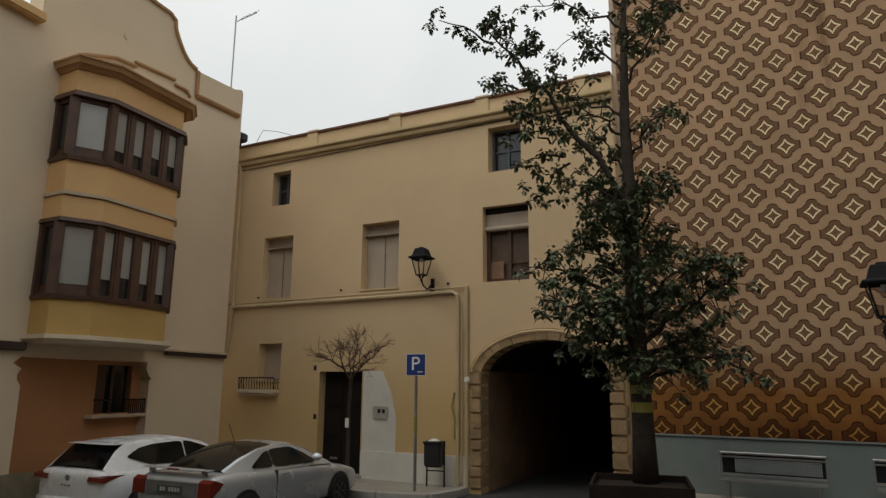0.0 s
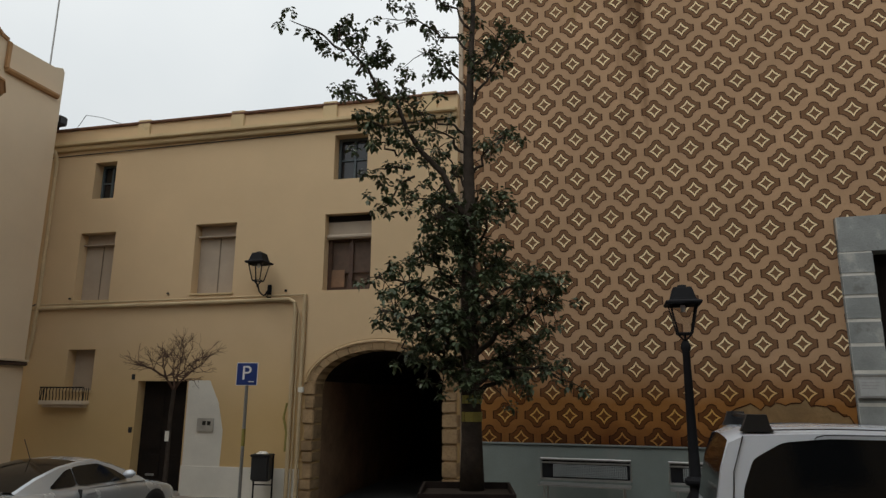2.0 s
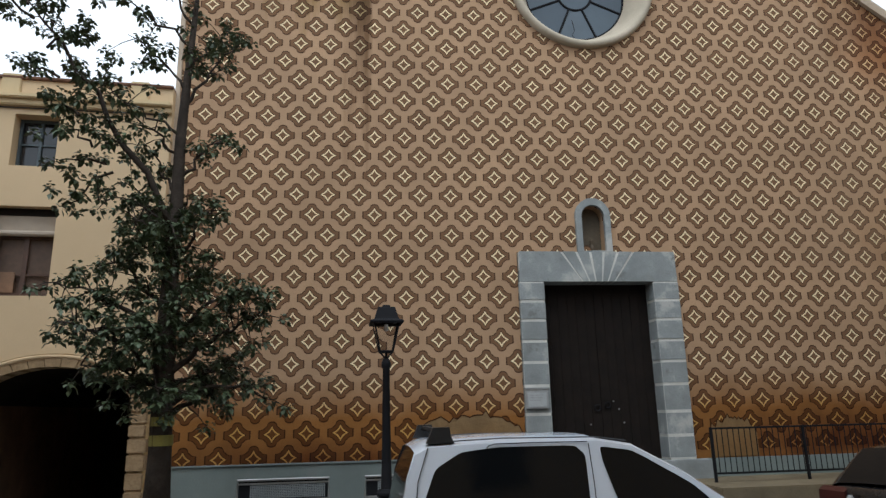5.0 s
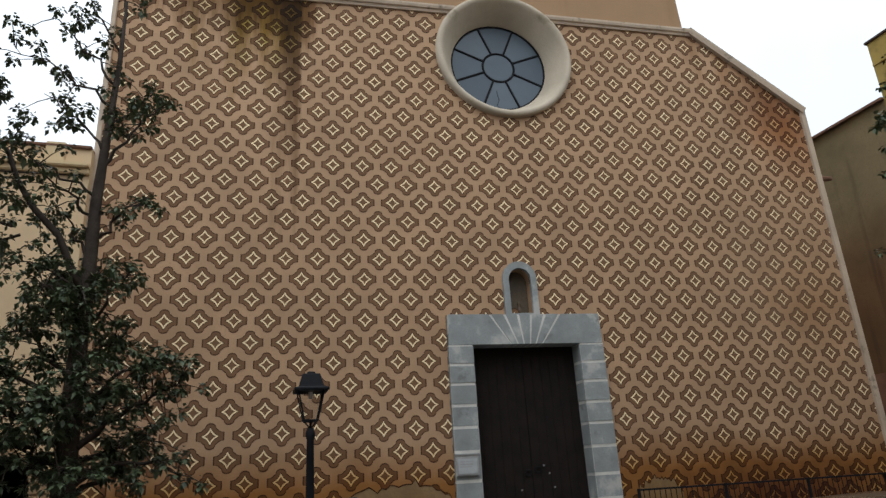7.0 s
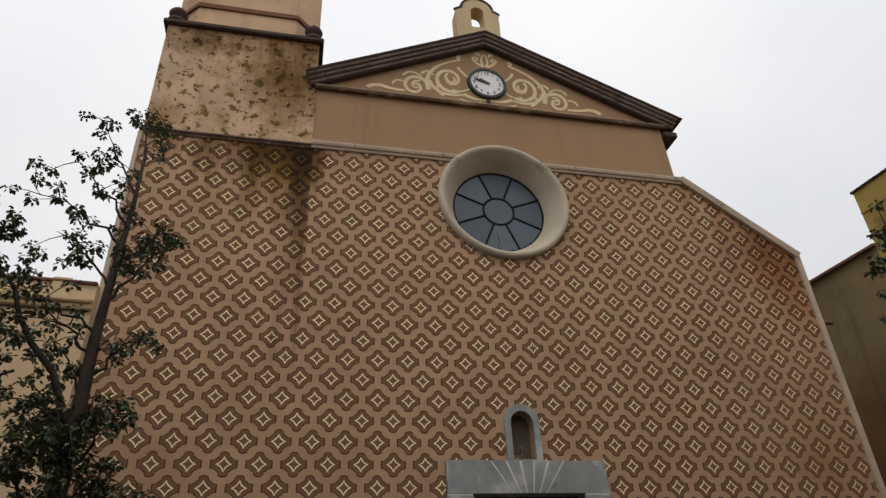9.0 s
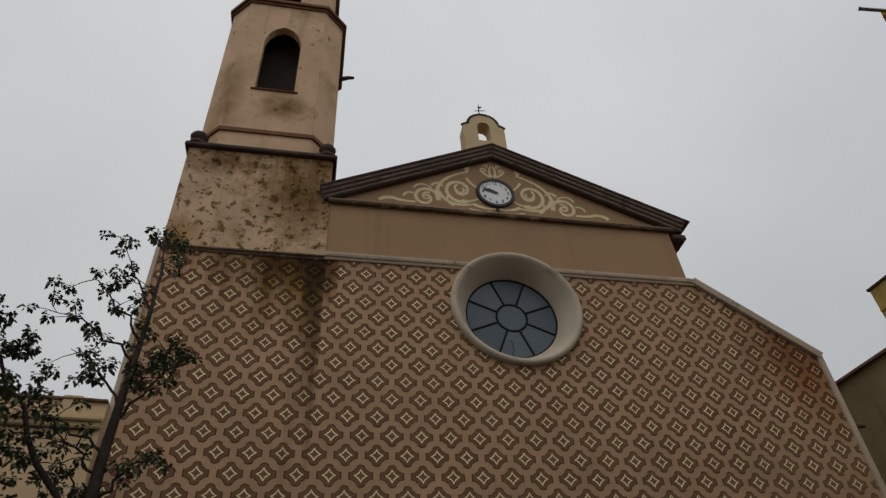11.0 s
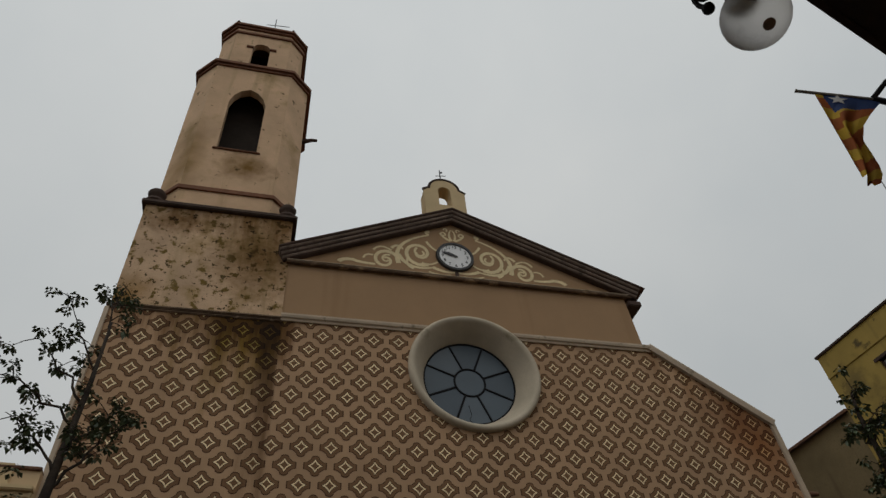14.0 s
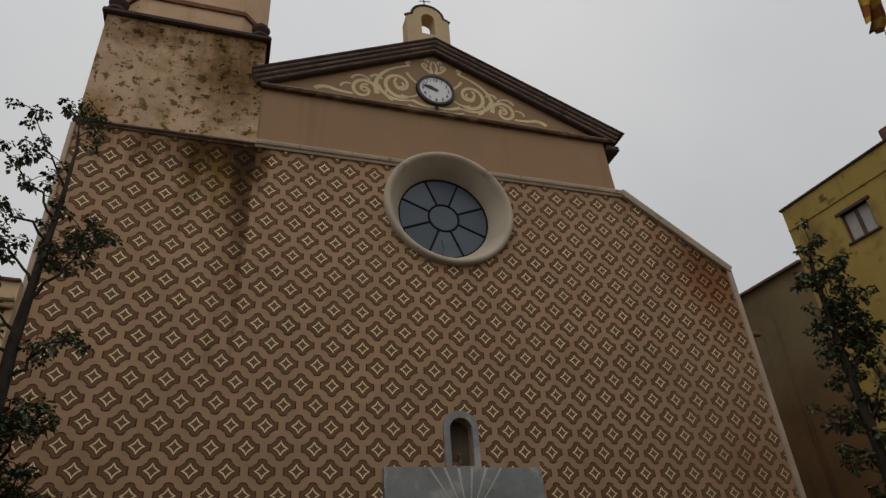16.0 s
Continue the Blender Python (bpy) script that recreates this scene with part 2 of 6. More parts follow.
OCHRELIGHT = mat("house_cornice_render", (0.60, 0.46, 0.27), 0.9, vary=0.1, scale=1.0, fine=40, spots=[((0.28, 0.22, 0.14), 1.6, 0.62, 0.12)])
CREAMWALL = mat("bay_house_cream_render", (0.70, 0.575, 0.42), 0.9, vary=0.06, scale=0.5, fine=50)
PEACH = mat("bay_peach_render", (0.66, 0.42, 0.20), 0.88, vary=0.07, scale=0.8, fine=50)
REDWALL = stain(mat("recess_red_render", (0.48, 0.235, 0.115), 0.9, vary=0.12, scale=0.8, fine=40), (0.8, 0.72, 0.6), 0.3, 0.9, 0.3)
TRIM = mat("cream_trim", (0.60, 0.50, 0.37), 0.85, vary=0.12, scale=2)
WOODDARK = mat("dark_stained_window_wood", (0.085, 0.042, 0.026), 0.55, vary=0.35, scale=4, fine=50)
BLIND = mat("roller_blind_beige", (0.42, 0.345, 0.27), 0.8, vary=0.08, scale=3, fine=60)
WHITE = mat("white_paint", (0.70, 0.67, 0.60), 0.85, vary=0.08, scale=1.5, fine=40)
SANDSTONE = mat("rough_sandstone", (0.33, 0.225, 0.125), 0.95, vary=0.35, scale=2.5, fine=18, bump=0.7)
# near-black rough surface: the dimness of unlit interiors is put into its colour
INNERSHADE = mat("near_black_inner_shade", (0.035, 0.026, 0.02), 0.95, vary=0.4, scale=1.2, fine=20)
IRON = mat("black_cast_iron", (0.009, 0.009, 0.011), 0.78, metal=0.0, vary=0.3, scale=6, fine=60)
ZINC = mat("galvanised_steel", (0.34, 0.34, 0.33), 0.45, metal=0.8, vary=0.15, scale=6)
PIPE = mat("painted_pipe_ochre", (0.52, 0.40, 0.24), 0.7, vary=0.12, scale=3)
TILE = mat("terracotta_roof_tile", (0.16, 0.085, 0.055), 0.9, vary=0.4, scale=3, fine=25)
ASPHALT = mat("worn_asphalt", (0.055, 0.054, 0.053), 0.9, vary=0.3, scale=0.5, fine=80, bump=0.4)
PAVE = mat("pavement_concrete", (0.30, 0.27, 0.23), 0.9, vary=0.18, scale=1.2, fine=40)
KERB = mat("kerb_stone", (0.36, 0.34, 0.31), 0.9, vary=0.15, scale=2)
CORTEN = mat("rusted_steel_planter", (0.016, 0.010, 0.008), 0.85, vary=0.35, scale=3, fine=30)
BARK = mat("grey_brown_bark", (0.048, 0.037, 0.029), 0.95, vary=0.4, scale=5, fine=25, bump=0.8)
LEAF = mat("dark_green_leaf", (0.072, 0.098, 0.046), 0.45, vary=0.35, scale=2.0, fine=20, spots=[((0.085, 0.075, 0.035), 1.2, 0.62, 0.1)])
YELLOWTAPE = mat("faded_yellow_paint", (0.26, 0.22, 0.05), 0.7, vary=0.2)
SIGNBLUE = mat("sign_blue", (0.012, 0.035, 0.17), 0.4, vary=0.08)
SIGNWHITE = mat("sign_white", (0.78, 0.78, 0.78), 0.4, vary=0.04)
BLACKPL = mat("black_plastic", (0.018, 0.018, 0.019), 0.5, vary=0.2)
OLIVE = mat("right_house_yellow_render", (0.40, 0.285, 0.08), 0.9, vary=0.16, scale=0.5, fine=30, spots=[((0.22, 0.16, 0.055), 0.7, 0.52, 0.12), ((0.12, 0.09, 0.04), 1.6, 0.60, 0.08)], streak=(0.19, 0.135, 0.055))
LOWWALL = stain(mat("stained_grey_brown_render", (0.21, 0.16, 0.085), 0.9, vary=0.3, scale=0.5, fine=30, streak=(0.07, 0.05, 0.035)), (0.85, 0.55, 0.42), 7.0, 9.5, 0.6)
SHUTTER = mat("pale_grey_shutter", (0.45, 0.43, 0.42), 0.7, vary=0.08, scale=3)
EAVE = mat("dark_brown_eave_paint", (0.030, 0.014, 0.010), 0.6, vary=0.2, scale=2)


def glass_mat(name, tint, rough=0.06):
    m = mat(name, tint, rough, vary=0.12, scale=1.2, bump=0.02)
    m.node_tree.nodes["Principled BSDF"].inputs["Specular IOR Level"].default_value = 0.6
    return m


ROSEGLASS = glass_mat("rose_blue_grey_glass", (0.060, 0.085, 0.11), 0.35)
ROSEPANES = [ROSEGLASS, glass_mat("rose_dim_glass", (0.048, 0.070, 0.094), 0.4), glass_mat("rose_pale_glass", (0.075, 0.10, 0.125), 0.3)]
DARKGLASS = glass_mat("dark_window_glass", (0.018, 0.018, 0.020), 0.08)
PALEGLASS = glass_mat("curtained_window_glass", (0.33, 0.32, 0.295), 0.12)


# ---- building blocks ----
def mesh_of(bm, name):
    me = bpy.data.meshes.new(name)
    bm.to_mesh(me)
    bm.free()
    return me


def part(name, bm, material, parent=None, label="", smooth=False):
    """One mesh object out of a bmesh, under a thing or a part."""
    me = bm if isinstance(bm, bpy.types.Mesh) else mesh_of(bm, name)
    if material is not None and not me.materials:
        for m in (material if isinstance(material, (list, tuple)) else [material]):
            me.materials.append(m)
    if smooth:
        for p in me.polygons:
            p.use_smooth = True
    ob = new(name, me)
    ob.parent = parent
    return tagged(ob, label)


def thing(name, label, category, at=(0, 0, 0), group="", kind="", turn=0):
    ob = new(name)
    ob.empty_display_size = 0.2
    ob.location, ob.rotation_euler = at, (0, 0, radians(turn))
    return tagged(ob, label, category, group, kind)


def box(x0, x1, y0, y1, z0, z1, bevel=0.0, bm=None):
    bm = bm or bmesh.new()
    made = bmesh.ops.create_cube(bm, size=1)["verts"]
    for v in made:
        v.co = Vector(((x0 + x1) / 2 + v.co.x * (x1 - x0), (y0 + y1) / 2 + v.co.y * (y1 - y0), (z0 + z1) / 2 + v.co.z * (z1 - z0)))
    if bevel:
        edges = {e for v in made for e in v.link_edges}
        bmesh.ops.bevel(bm, geom=list(edges), offset=bevel, segments=2, affect="EDGES")
    return bm


def prism(outline, y0, y1, holes=(), bm=None, turn=None):
    """A plate with the outline and holes given in x and z, from y0 (front) to y1 (back)."""
    bm = bm or bmesh.new()
    loops = []
    for loop in (outline, *holes):
        vs = [bm.verts.new((x, y0, z)) for x, z in loop]
        es = [bm.edges.new((a, b)) for a, b in zip(vs, vs[1:] + vs[:1])]
        loops.append((vs, es))
    faces = bmesh.ops.triangle_fill(bm, edges=[e for _, es in loops for e in es], use_beauty=True, use_dissolve=False, normal=(0, -1, 0))["geom"]
    faces = [f for f in faces if isinstance(f, bmesh.types.BMFace)]
    got = bmesh.ops.extrude_face_region(bm, geom=faces)["geom"]
    for g in got:
        if isinstance(g, bmesh.types.BMVert):
            g.co.y = y1
    bmesh.ops.recalc_face_normals(bm, faces=bm.faces)
    return bm


def tube(points, radius, sides=8, bm=None, radii=None, closed=False):
    """A round bar along a line of points."""
    bm = bm or bmesh.new()
    pts = [Vector(p) for p in points]
    rings = []
    up = Vector((0.13, 0.31, 0.94))
    for i, p in enumerate(pts):
        d = (pts[min(i + 1, len(pts) - 1)] - pts[max(i - 1, 0)]).normalized()
        a = d.cross(up)
        if a.length < 0.15:
            a = d.cross(Vector((1, 0, 0)))
        a.normalize()
        b = d.cross(a)
        r = radii[i] if radii else radius
        rings.append([bm.verts.new(p + r * (math.cos(q) * a + math.sin(q) * b)) for q in [2 * math.pi * k / sides for k in range(sides)]])
    for r0, r1 in zip(rings, rings[1:]):
        for k in range(sides):
            bm.faces.new((r0[k], r0[(k + 1) % sides], r1[(k + 1) % sides], r1[k]))
    bm.faces.new(rings[0][::-1])
    bm.faces.new(rings[-1])
    return bm


def lathe(profile, sides=24, centre=(0, 0, 0), bm=None):
    """A turned body from (radius, height) pairs."""
    bm = bm or bmesh.new()
    rings = [[bm.verts.new((centre[0] + r * math.cos(2 * math.pi * k / sides), centre[1] + r * math.sin(2 * math.pi * k / sides), centre[2] + z)) for k in range(sides)] for r, z in profile]
    for a, b in zip(rings, rings[1:]):
        for k in range(sides):
            bm.faces.new((a[k], a[(k + 1) % sides], b[(k + 1) % sides], b[k]))
    bm.faces.new(rings[0][::-1])
    bm.faces.new(rings[-1])
    return bm


def swept(profile, path, bm=None):
    """A moulding: a profile (out, up) swept along a level or sloping path of points (x, z) on the plane y = 0; out is towards -y."""
    bm = bm or bmesh.new()
    rings = []
    for i, (x, z) in enumerate(path):
        def way(a, b):
            d = Vector((b[0] - a[0], b[1] - a[1]))
            return d.normalized()
        dirs = ([way(path[i - 1], path[i])] if i else []) + ([way(path[i], path[i + 1])] if i < len(path) - 1 else [])
        d = sum(dirs, Vector((0, 0))).normalized()
        nrm = Vector((-d.y, d.x)) / max(0.4, d.dot(dirs[0]))
        rings.append([bm.verts.new((x + nrm.x * u, -o, z + nrm.y * u)) for o, u in profile])
    for a, b in zip(rings, rings[1:]):
        for k in range(len(profile)):
            bm.faces.new((a[k], a[(k + 1) % len(profile)], b[(k + 1) % len(profile)], b[k]))
    bm.faces.new(rings[0][::-1])
    bm.faces.new(rings[-1])
    bmesh.ops.recalc_face_normals(bm, faces=bm.faces)
    return bm


def arc(cx, cz, r, a0, a1, n, rz=None):
    return [(cx + r * math.cos(radians(a0 + (a1 - a0) * k / n)), cz + (rz or r) * math.sin(radians(a0 + (a1 - a0) * k / n))) for k in range(n + 1)]


def slope(x):
    """The height of the road, which climbs gently to the right."""
    return -0.25 + 0.0227 * (x + 14)


# ---- the ground ----
bm = bmesh.new()
xs = [-1500, -60, -30, -22, -18, -14, -10, -6, -2, 2, 6, 10, 14, 30, 1500]
ys = [-1500, -60, -30, -20, -16, -12, -8, -4, 0, 8, 30, 1500]
grid = [[bm.verts.new((x, y, slope(max(-22, min(14, x))) - 0.004)) for x in xs] for y in ys]
for a, b in zip(grid, grid[1:]):
    for k in range(len(xs) - 1):
        bm.faces.new((a[k], a[k + 1], b[k + 1], b[k]))
tagged(part("ground", bm, ASPHALT), "worn grey asphalt of the square and street", "road", kind="structure")

HOUSE = pose(-9.1, -0.32, 0, 0, 0, math.degrees(math.atan(0.084)))


def house_xy(s, out):
    """A place on the ground s metres to the left of the church's corner along the house wall, out metres before it."""
    p = HOUSE @ Vector((-s, -out, 0))
    return p.x, p.y


# pavement before the house, with its kerb
bm = bmesh.new()
corner = [house_xy(10.4, 0), house_xy(10.4, 1.5), house_xy(4.6, 1.55), house_xy(3.55, 1.3), house_xy(3.35, 0.5), house_xy(3.35, 0)]
top = [bm.verts.new((x, y, -0.08)) for x, y in corner]
face = bm.faces.new(top)
got = bmesh.ops.extrude_face_region(bm, geom=[face])["geom"]
for g in got:
    if isinstance(g, bmesh.types.BMVert):
        g.co.z = -0.4
bmesh.ops.recalc_face_normals(bm, faces=bm.faces)
pavement = tagged(part("pavement", bm, PAVE), "grey concrete pavement before the ochre house", "pavement", kind="structure")
for (ax, ay), (bx, by) in zip(corner[1:-1], corner[2:]):
    length = math.hypot(bx - ax, by - ay)
    count = max(1, round(length / 0.8))
    for k in range(count):
        mid = ((ax + (bx - ax) * (k + 0.5) / count), (ay + (by - ay) * (k + 0.5) / count))
        ob = part("kerb_stone", box(-length / count / 2 + 0.006, length / count / 2 - 0.006, -0.10, 0.05, -0.3, -0.068, 0.012), KERB, pavement)
        ob.matrix_basis = pose(mid[0], mid[1], 0, 0, 0, math.degrees(math.atan2(by - ay, bx - ax)))

# raised walk along the church front, with a step up to the portal
bm = box(1.25, 9.2, -1.9, 0.0, -0.3, 0.64, 0.02)
terrace = tagged(part("terrace", bm, mat("terrace_ochre_render", (0.17, 0.135, 0.085), 0.9, vary=0.25, scale=1.0, fine=35, streak=(0.09, 0.07, 0.045))), "raised concrete walk beside the church portal", "terrace", kind="structure")
tagged(part("church_pavement", box(-8.7, 1.25, -2.4, 0.0, -0.6, 0.12, 0.02), PAVE), "pale concrete pavement along the church front", "pavement", kind="structure")
steps = thing("portal_steps", "grey stone steps up to the church door", "steps", kind="structure")
for k, (z, out) in enumerate(((0.34, 1.3), (0.56, 0.95), (0.78, 0.62), (1.0, 0.3))):
    part("step", box(-1.95 + 0.08 * k, 1.22 if k < 3 else 1.98, -out, 0.0, 0.1, z, 0.015), STONE, steps)

# ---- the church ----
church = thing("church", "parish church with a brown sgraffito front, bell tower and pediment", "church")
rose = (0.15, 12.0)
niche_outline = [(-0.285, 5.34), (0.225, 5.34)] + arc(-0.03, 6.12, 0.255, 0, 180, 12)
front = [(-8.92, -0.5), (-1.75, -0.5), (-1.75, 5.32), (1.75, 5.32), (1.75, -0.5), (8.6, -0.5), (8.6, 10.98), (5.59, 13.26)] + arc(*rose, 1.62, 51, -231, 50) + [(-4.88, 13.26), (-8.92, 13.2)]
wall = part("front_wall", prism(front, 0.0, 0.9, [niche_outline]), TAN, church)
part("plinth", box(-8.60, -1.76, -0.055, 0.1, -0.4, 1.13, 0.012), PLINTH, church, "grey rendered plinth")
part("plinth", box(1.78, 8.6, -0.055, 0.1, -0.4, 1.0, 0.012), PLINTH, church, "grey rendered plinth")
part("plinth_cap", box(-8.60, -1.76, -0.085, 0.02, 1.13, 1.165, 0.01), PLINTH, church)
part("side_wall", box(8.05, 8.55, 0.9, 26, -0.5, 10.9), BAND, church)
part("side_wall", box(-8.87, -8.3, 0.9, 26, -0.5, 8.6), BAND, church)

# portal: jamb stones, wedge stones of the flat arch, the door in its shadow
jz = [1.0, 1.46, 1.94, 2.50, 2.98, 3.42, 3.86, 4.26, 4.66]
for side, (xa, xb) in enumerate(((-1.75, -1.21), (1.18, 1.75))):
    for k, (za, zb) in enumerate(zip(jz, jz[1:])):
        shift = 0.012 * math.sin(7 * k + side)
        part("jamb_stone", box(xa, xb, -0.10 + shift * 0.4, 0.55, za + 0.016 + shift, zb - 0.016 + (0.012 * math.sin(7 * (k + 1) + side) if k < 7 else 0), 0.015), STONE, church)
    part("joint_bed", box(xa + 0.012, xb - 0.012, -0.094, 0.5, 0.4, 4.66), MORTAR, church)
    part("jamb_base", box(xa - 0.06, xb + 0.06, -0.16, 0.5, 0.62, 1.0, 0.02), STONE, church)
cuts_top = [-1.75, -0.80, -0.47, -0.16, 0.14, 0.46, 0.80, 1.75]
cuts_low = [-1.75, -0.36, -0.21, -0.075, 0.065, 0.19, 0.34, 1.75]
for k in range(7):
    o = [(cuts_low[k] + 0.014, 4.665), (cuts_low[k + 1] - 0.014, 4.665), (cuts_top[k + 1] - 0.03, 5.32), (cuts_top[k] + 0.03, 5.32)]
    part("wedge_stone", prism(o, -0.10 - 0.006 * (k % 2), 0.5), STONE, church)
part("joint_bed", box(-1.73, 1.73, -0.096, 0.45, 4.67, 5.31), MORTAR, church)
part("joint_bed", box(-1.80, 1.80, 0.28, 0.9, 5.3, 5.4), MORTAR, church)
door = tagged(new("church_door"), "tall closed double door of dark brown wood under the stone lintel", "door", kind="structure")
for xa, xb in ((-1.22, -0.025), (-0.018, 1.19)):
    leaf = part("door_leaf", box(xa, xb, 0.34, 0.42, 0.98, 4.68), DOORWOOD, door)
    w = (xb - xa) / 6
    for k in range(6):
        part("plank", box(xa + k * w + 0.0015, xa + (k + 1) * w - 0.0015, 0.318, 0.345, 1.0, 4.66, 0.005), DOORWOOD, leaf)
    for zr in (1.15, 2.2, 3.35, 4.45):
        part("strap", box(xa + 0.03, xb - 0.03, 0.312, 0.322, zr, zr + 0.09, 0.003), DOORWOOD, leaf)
for x, z in ((-0.12, 2.05), (0.10, 2.1)):
    part("ring_pull", tube([(x + 0.06 * math.cos(a), 0.29, z + 0.06 * math.sin(a)) for a in [2 * math.pi * k / 14 for k in range(15)]], 0.012, 6), IRON, door, "iron ring pull")
for x, z in ((0.22, 2.16), (0.33, 2.0), (0.42, 1.72), (-0.3, 1.7)):
    part("stud", box(x, x + 0.035, 0.296, 0.31, z, z + 0.035, 0.006), ZINC, door, "small metal plate")

# niche over the door
bm = bmesh.new()
outer = [(-0.42, 5.325), (0.36, 5.325)] + arc(-0.03, 6.14, 0.39, 0, 180, 14)
prism(outer, -0.09, 0.02, [niche_outline], bm)
part("niche_frame", bm, STONE, church, "grey stone frame with a round head")
bm = prism([(-0.36, 5.28), (0.30, 5.28), (0.30, 6.45), (-0.36, 6.45)], 0.24, 0.3)
part("niche_back", bm, mat("niche_stone", (0.13, 0.105, 0.075), 0.9, vary=0.3), church)
part("niche_sill", box(-0.28, 0.22, 0.0, 0.25, 5.33, 5.37, 0.01), STONE, church)
part("niche_figure", lathe([(0.05, 0), (0.055, 0.08), (0.03, 0.16), (0.045, 0.24), (0.02, 0.30)], 10, (-0.03, 0.14, 5.37)), mat("niche_metal", (0.12, 0.09, 0.06), 0.6, metal=0.5), church, "small worn figure")

# rose window
bm = bmesh.new()
prof = [(1.77, 0.02), (1.77, -0.10), (1.74, -0.15), (1.68, -0.17), (1.62, -0.14), (1.58, -0.08), (1.30, 0.40), (1.25, 0.49), (1.25, 0.60), (1.60, 0.62)]
n = 72
rings = [[bm.verts.new((rose[0] + r * math.cos(2 * math.pi * k / n), y, rose[1] + r * math.sin(2 * math.pi * k / n))) for k in range(n)] for r, y in prof]
for a, b in zip(rings, rings[1:]):
    for k in range(n):
        bm.faces.new((a[k], b[k], b[(k + 1) % n], a[(k + 1) % n]))
bmesh.ops.recalc_face_normals(bm, faces=bm.faces)
rw = thing("rose_window", "round leaded window of blue-grey glass in a splayed pale surround", "window", kind="structure")
part("surround", bm, ROSE, rw, "splayed pale rendered ring", smooth=True)
for k in range(8):
    a0, a1 = 22.5 + 45 * k + 1.0 - 22.5 + 22.5, 22.5 + 45 * (k + 1) - 1.0
    o = arc(*rose, 0.44, a0, a1, 5) + arc(*rose, 1.26, a0, a1, 9)[::-1]
    part("pane", prism(o, 0.50, 0.512), ROSEPANES[k % 3], rw)
part("pane", prism(arc(*rose, 0.405, 0, 350, 35), 0.498, 0.51), ROSEGLASS, rw)
for k in range(8):
    a = radians(22.5 + 45 * k)
    part("glazing_bar", tube([(rose[0] + r * math.cos(a), 0.495, rose[1] + r * math.sin(a)) for r in (0.42, 1.27)], 0.030, 6), IRON, rw)
for r in (0.42, 1.25):
    part("glazing_ring", tube([(rose[0] + r * math.cos(2 * math.pi * k / 40), 0.495, rose[1] + r * math.sin(2 * math.pi * k / 40)) for k in range(41)], 0.030, 6), IRON, rw)
part("hanging_wire", tube([(0.02, 0.42, 11.25), (0.06, 0.40, 10.95), (-0.02, 0.36, 10.8), (0.05, 0.3, 10.62)], 0.008, 5), IRON, rw)

# mouldings of the front
trim_profile = [(0.0, -0.16), (0.05, -0.16), (0.07, -0.10), (0.11, -0.08), (0.13, -0.02), (0.13, 0.03), (0.0, 0.05)]
part("cornice", swept(trim_profile, [(-4.88, 13.28), (-1.05, 13.28)]), MOULD, church, "pale moulded cornice")
part("cornice", swept(trim_profile, [(1.35, 13.28), (5.60, 13.28)]), MOULD, church, "pale moulded cornice")
part("shoulder_coping", swept([(0.0, -0.12), (0.10, -0.12), (0.13, 0.0), (0.13, 0.06), (-0.9, 0.06), (-0.9, 0.0), (0.0, 0.0)], [(5.56, 13.31), (8.63, 10.99)]), MOULD, church, "pale sloping coping")
part("corner_strip", box(8.50, 8.66, -0.07, 0.92, 0.9, 10.99, 0.01), MOULD, church, "pale corner strip")
part("corner_strip", box(-9.0, -8.90, -0.06, 0.9, -0.4, 13.1, 0.01), MOULD, church, "pale corner strip")
part("rain_spout", tube([(8.6, 0.3, 9.05), (8.85, 0.1, 9.02), (9.0, 0.0, 8.98)], 0.09, 8, radii=[0.11, 0.08, 0.05]), TILE, church, "dark clay spout")

# the band, the gable and its stepped cornice
gable = thing("gable", "brown plastered gable with painted scrollwork and a clock", "gable")
gable.parent = church
for key in ("label", "category"):
    del gable[key]
part("band_wall", prism([(-4.88, 13.262)] + arc(*rose, 1.62, 129, 51, 16) + [(5.45, 13.262), (5.38, 15.25), (-4.88, 15.25)], 0.03, 0.9), BAND, gable)
part("tympanum", prism([(-4.9, 15.25), (5.5, 15.25), (0.04, 17.85)], 0.05, 0.9), BAND, gable)
part("string_moulding", swept([(0.0, -0.03), (0.09, -0.03), (0.11, 0.0), (0.11, 0.03), (0.0, 0.05)], [(-4.9, 15.2), (5.62, 15.2)]), LEDGE, gable)
part("string_cap", swept([(0.0, 0.045), (0.12, 0.045), (0.13, 0.06), (0.12, 0.075), (0.0, 0.085)], [(-4.9, 15.2), (5.62, 15.2)]), MOULD, gable, "pale weathered cap")
rake = [(-5.0, 15.21), (0.04, 17.68), (5.72, 15.12)]
for k, (o0, u0, u1, m) in enumerate(((0.10, 0.0, 0.05, DARKMOULD), (0.14, 0.045, 0.10, CORNICE), (0.17, 0.095, 0.15, DARKMOULD), (0.21, 0.145, 0.205, CORNICE), (0.24, 0.20, 0.255, DARKMOULD), (0.28, 0.25, 0.31, CORNICE), (0.32, 0.305, 0.37, DARKMOULD))):
    part("rake_moulding", swept([(-0.05, u0), (o0, u0), (o0 + 0.025, (u0 + u1) / 2), (o0 + 0.02, u1), (-0.05, u1)], rake), m, gable)
part("roof_slab", swept([(-25, 0.24), (0.33, 0.35), (0.35, 0.37), (0.33, 0.39), (-25, 0.30)], [(-4.86, 15.28), (0.04, 17.68), (5.85, 15.06)]), TILE, gable)
part("eave_bracket", box(5.42, 5.86, -0.1, 25, 14.86, 15.06, 0.03), DARKMOULD, gable)
part("nave_wall", box(-4.88, 5.36, 0.9, 25, 10, 15.2), BAND, gable)

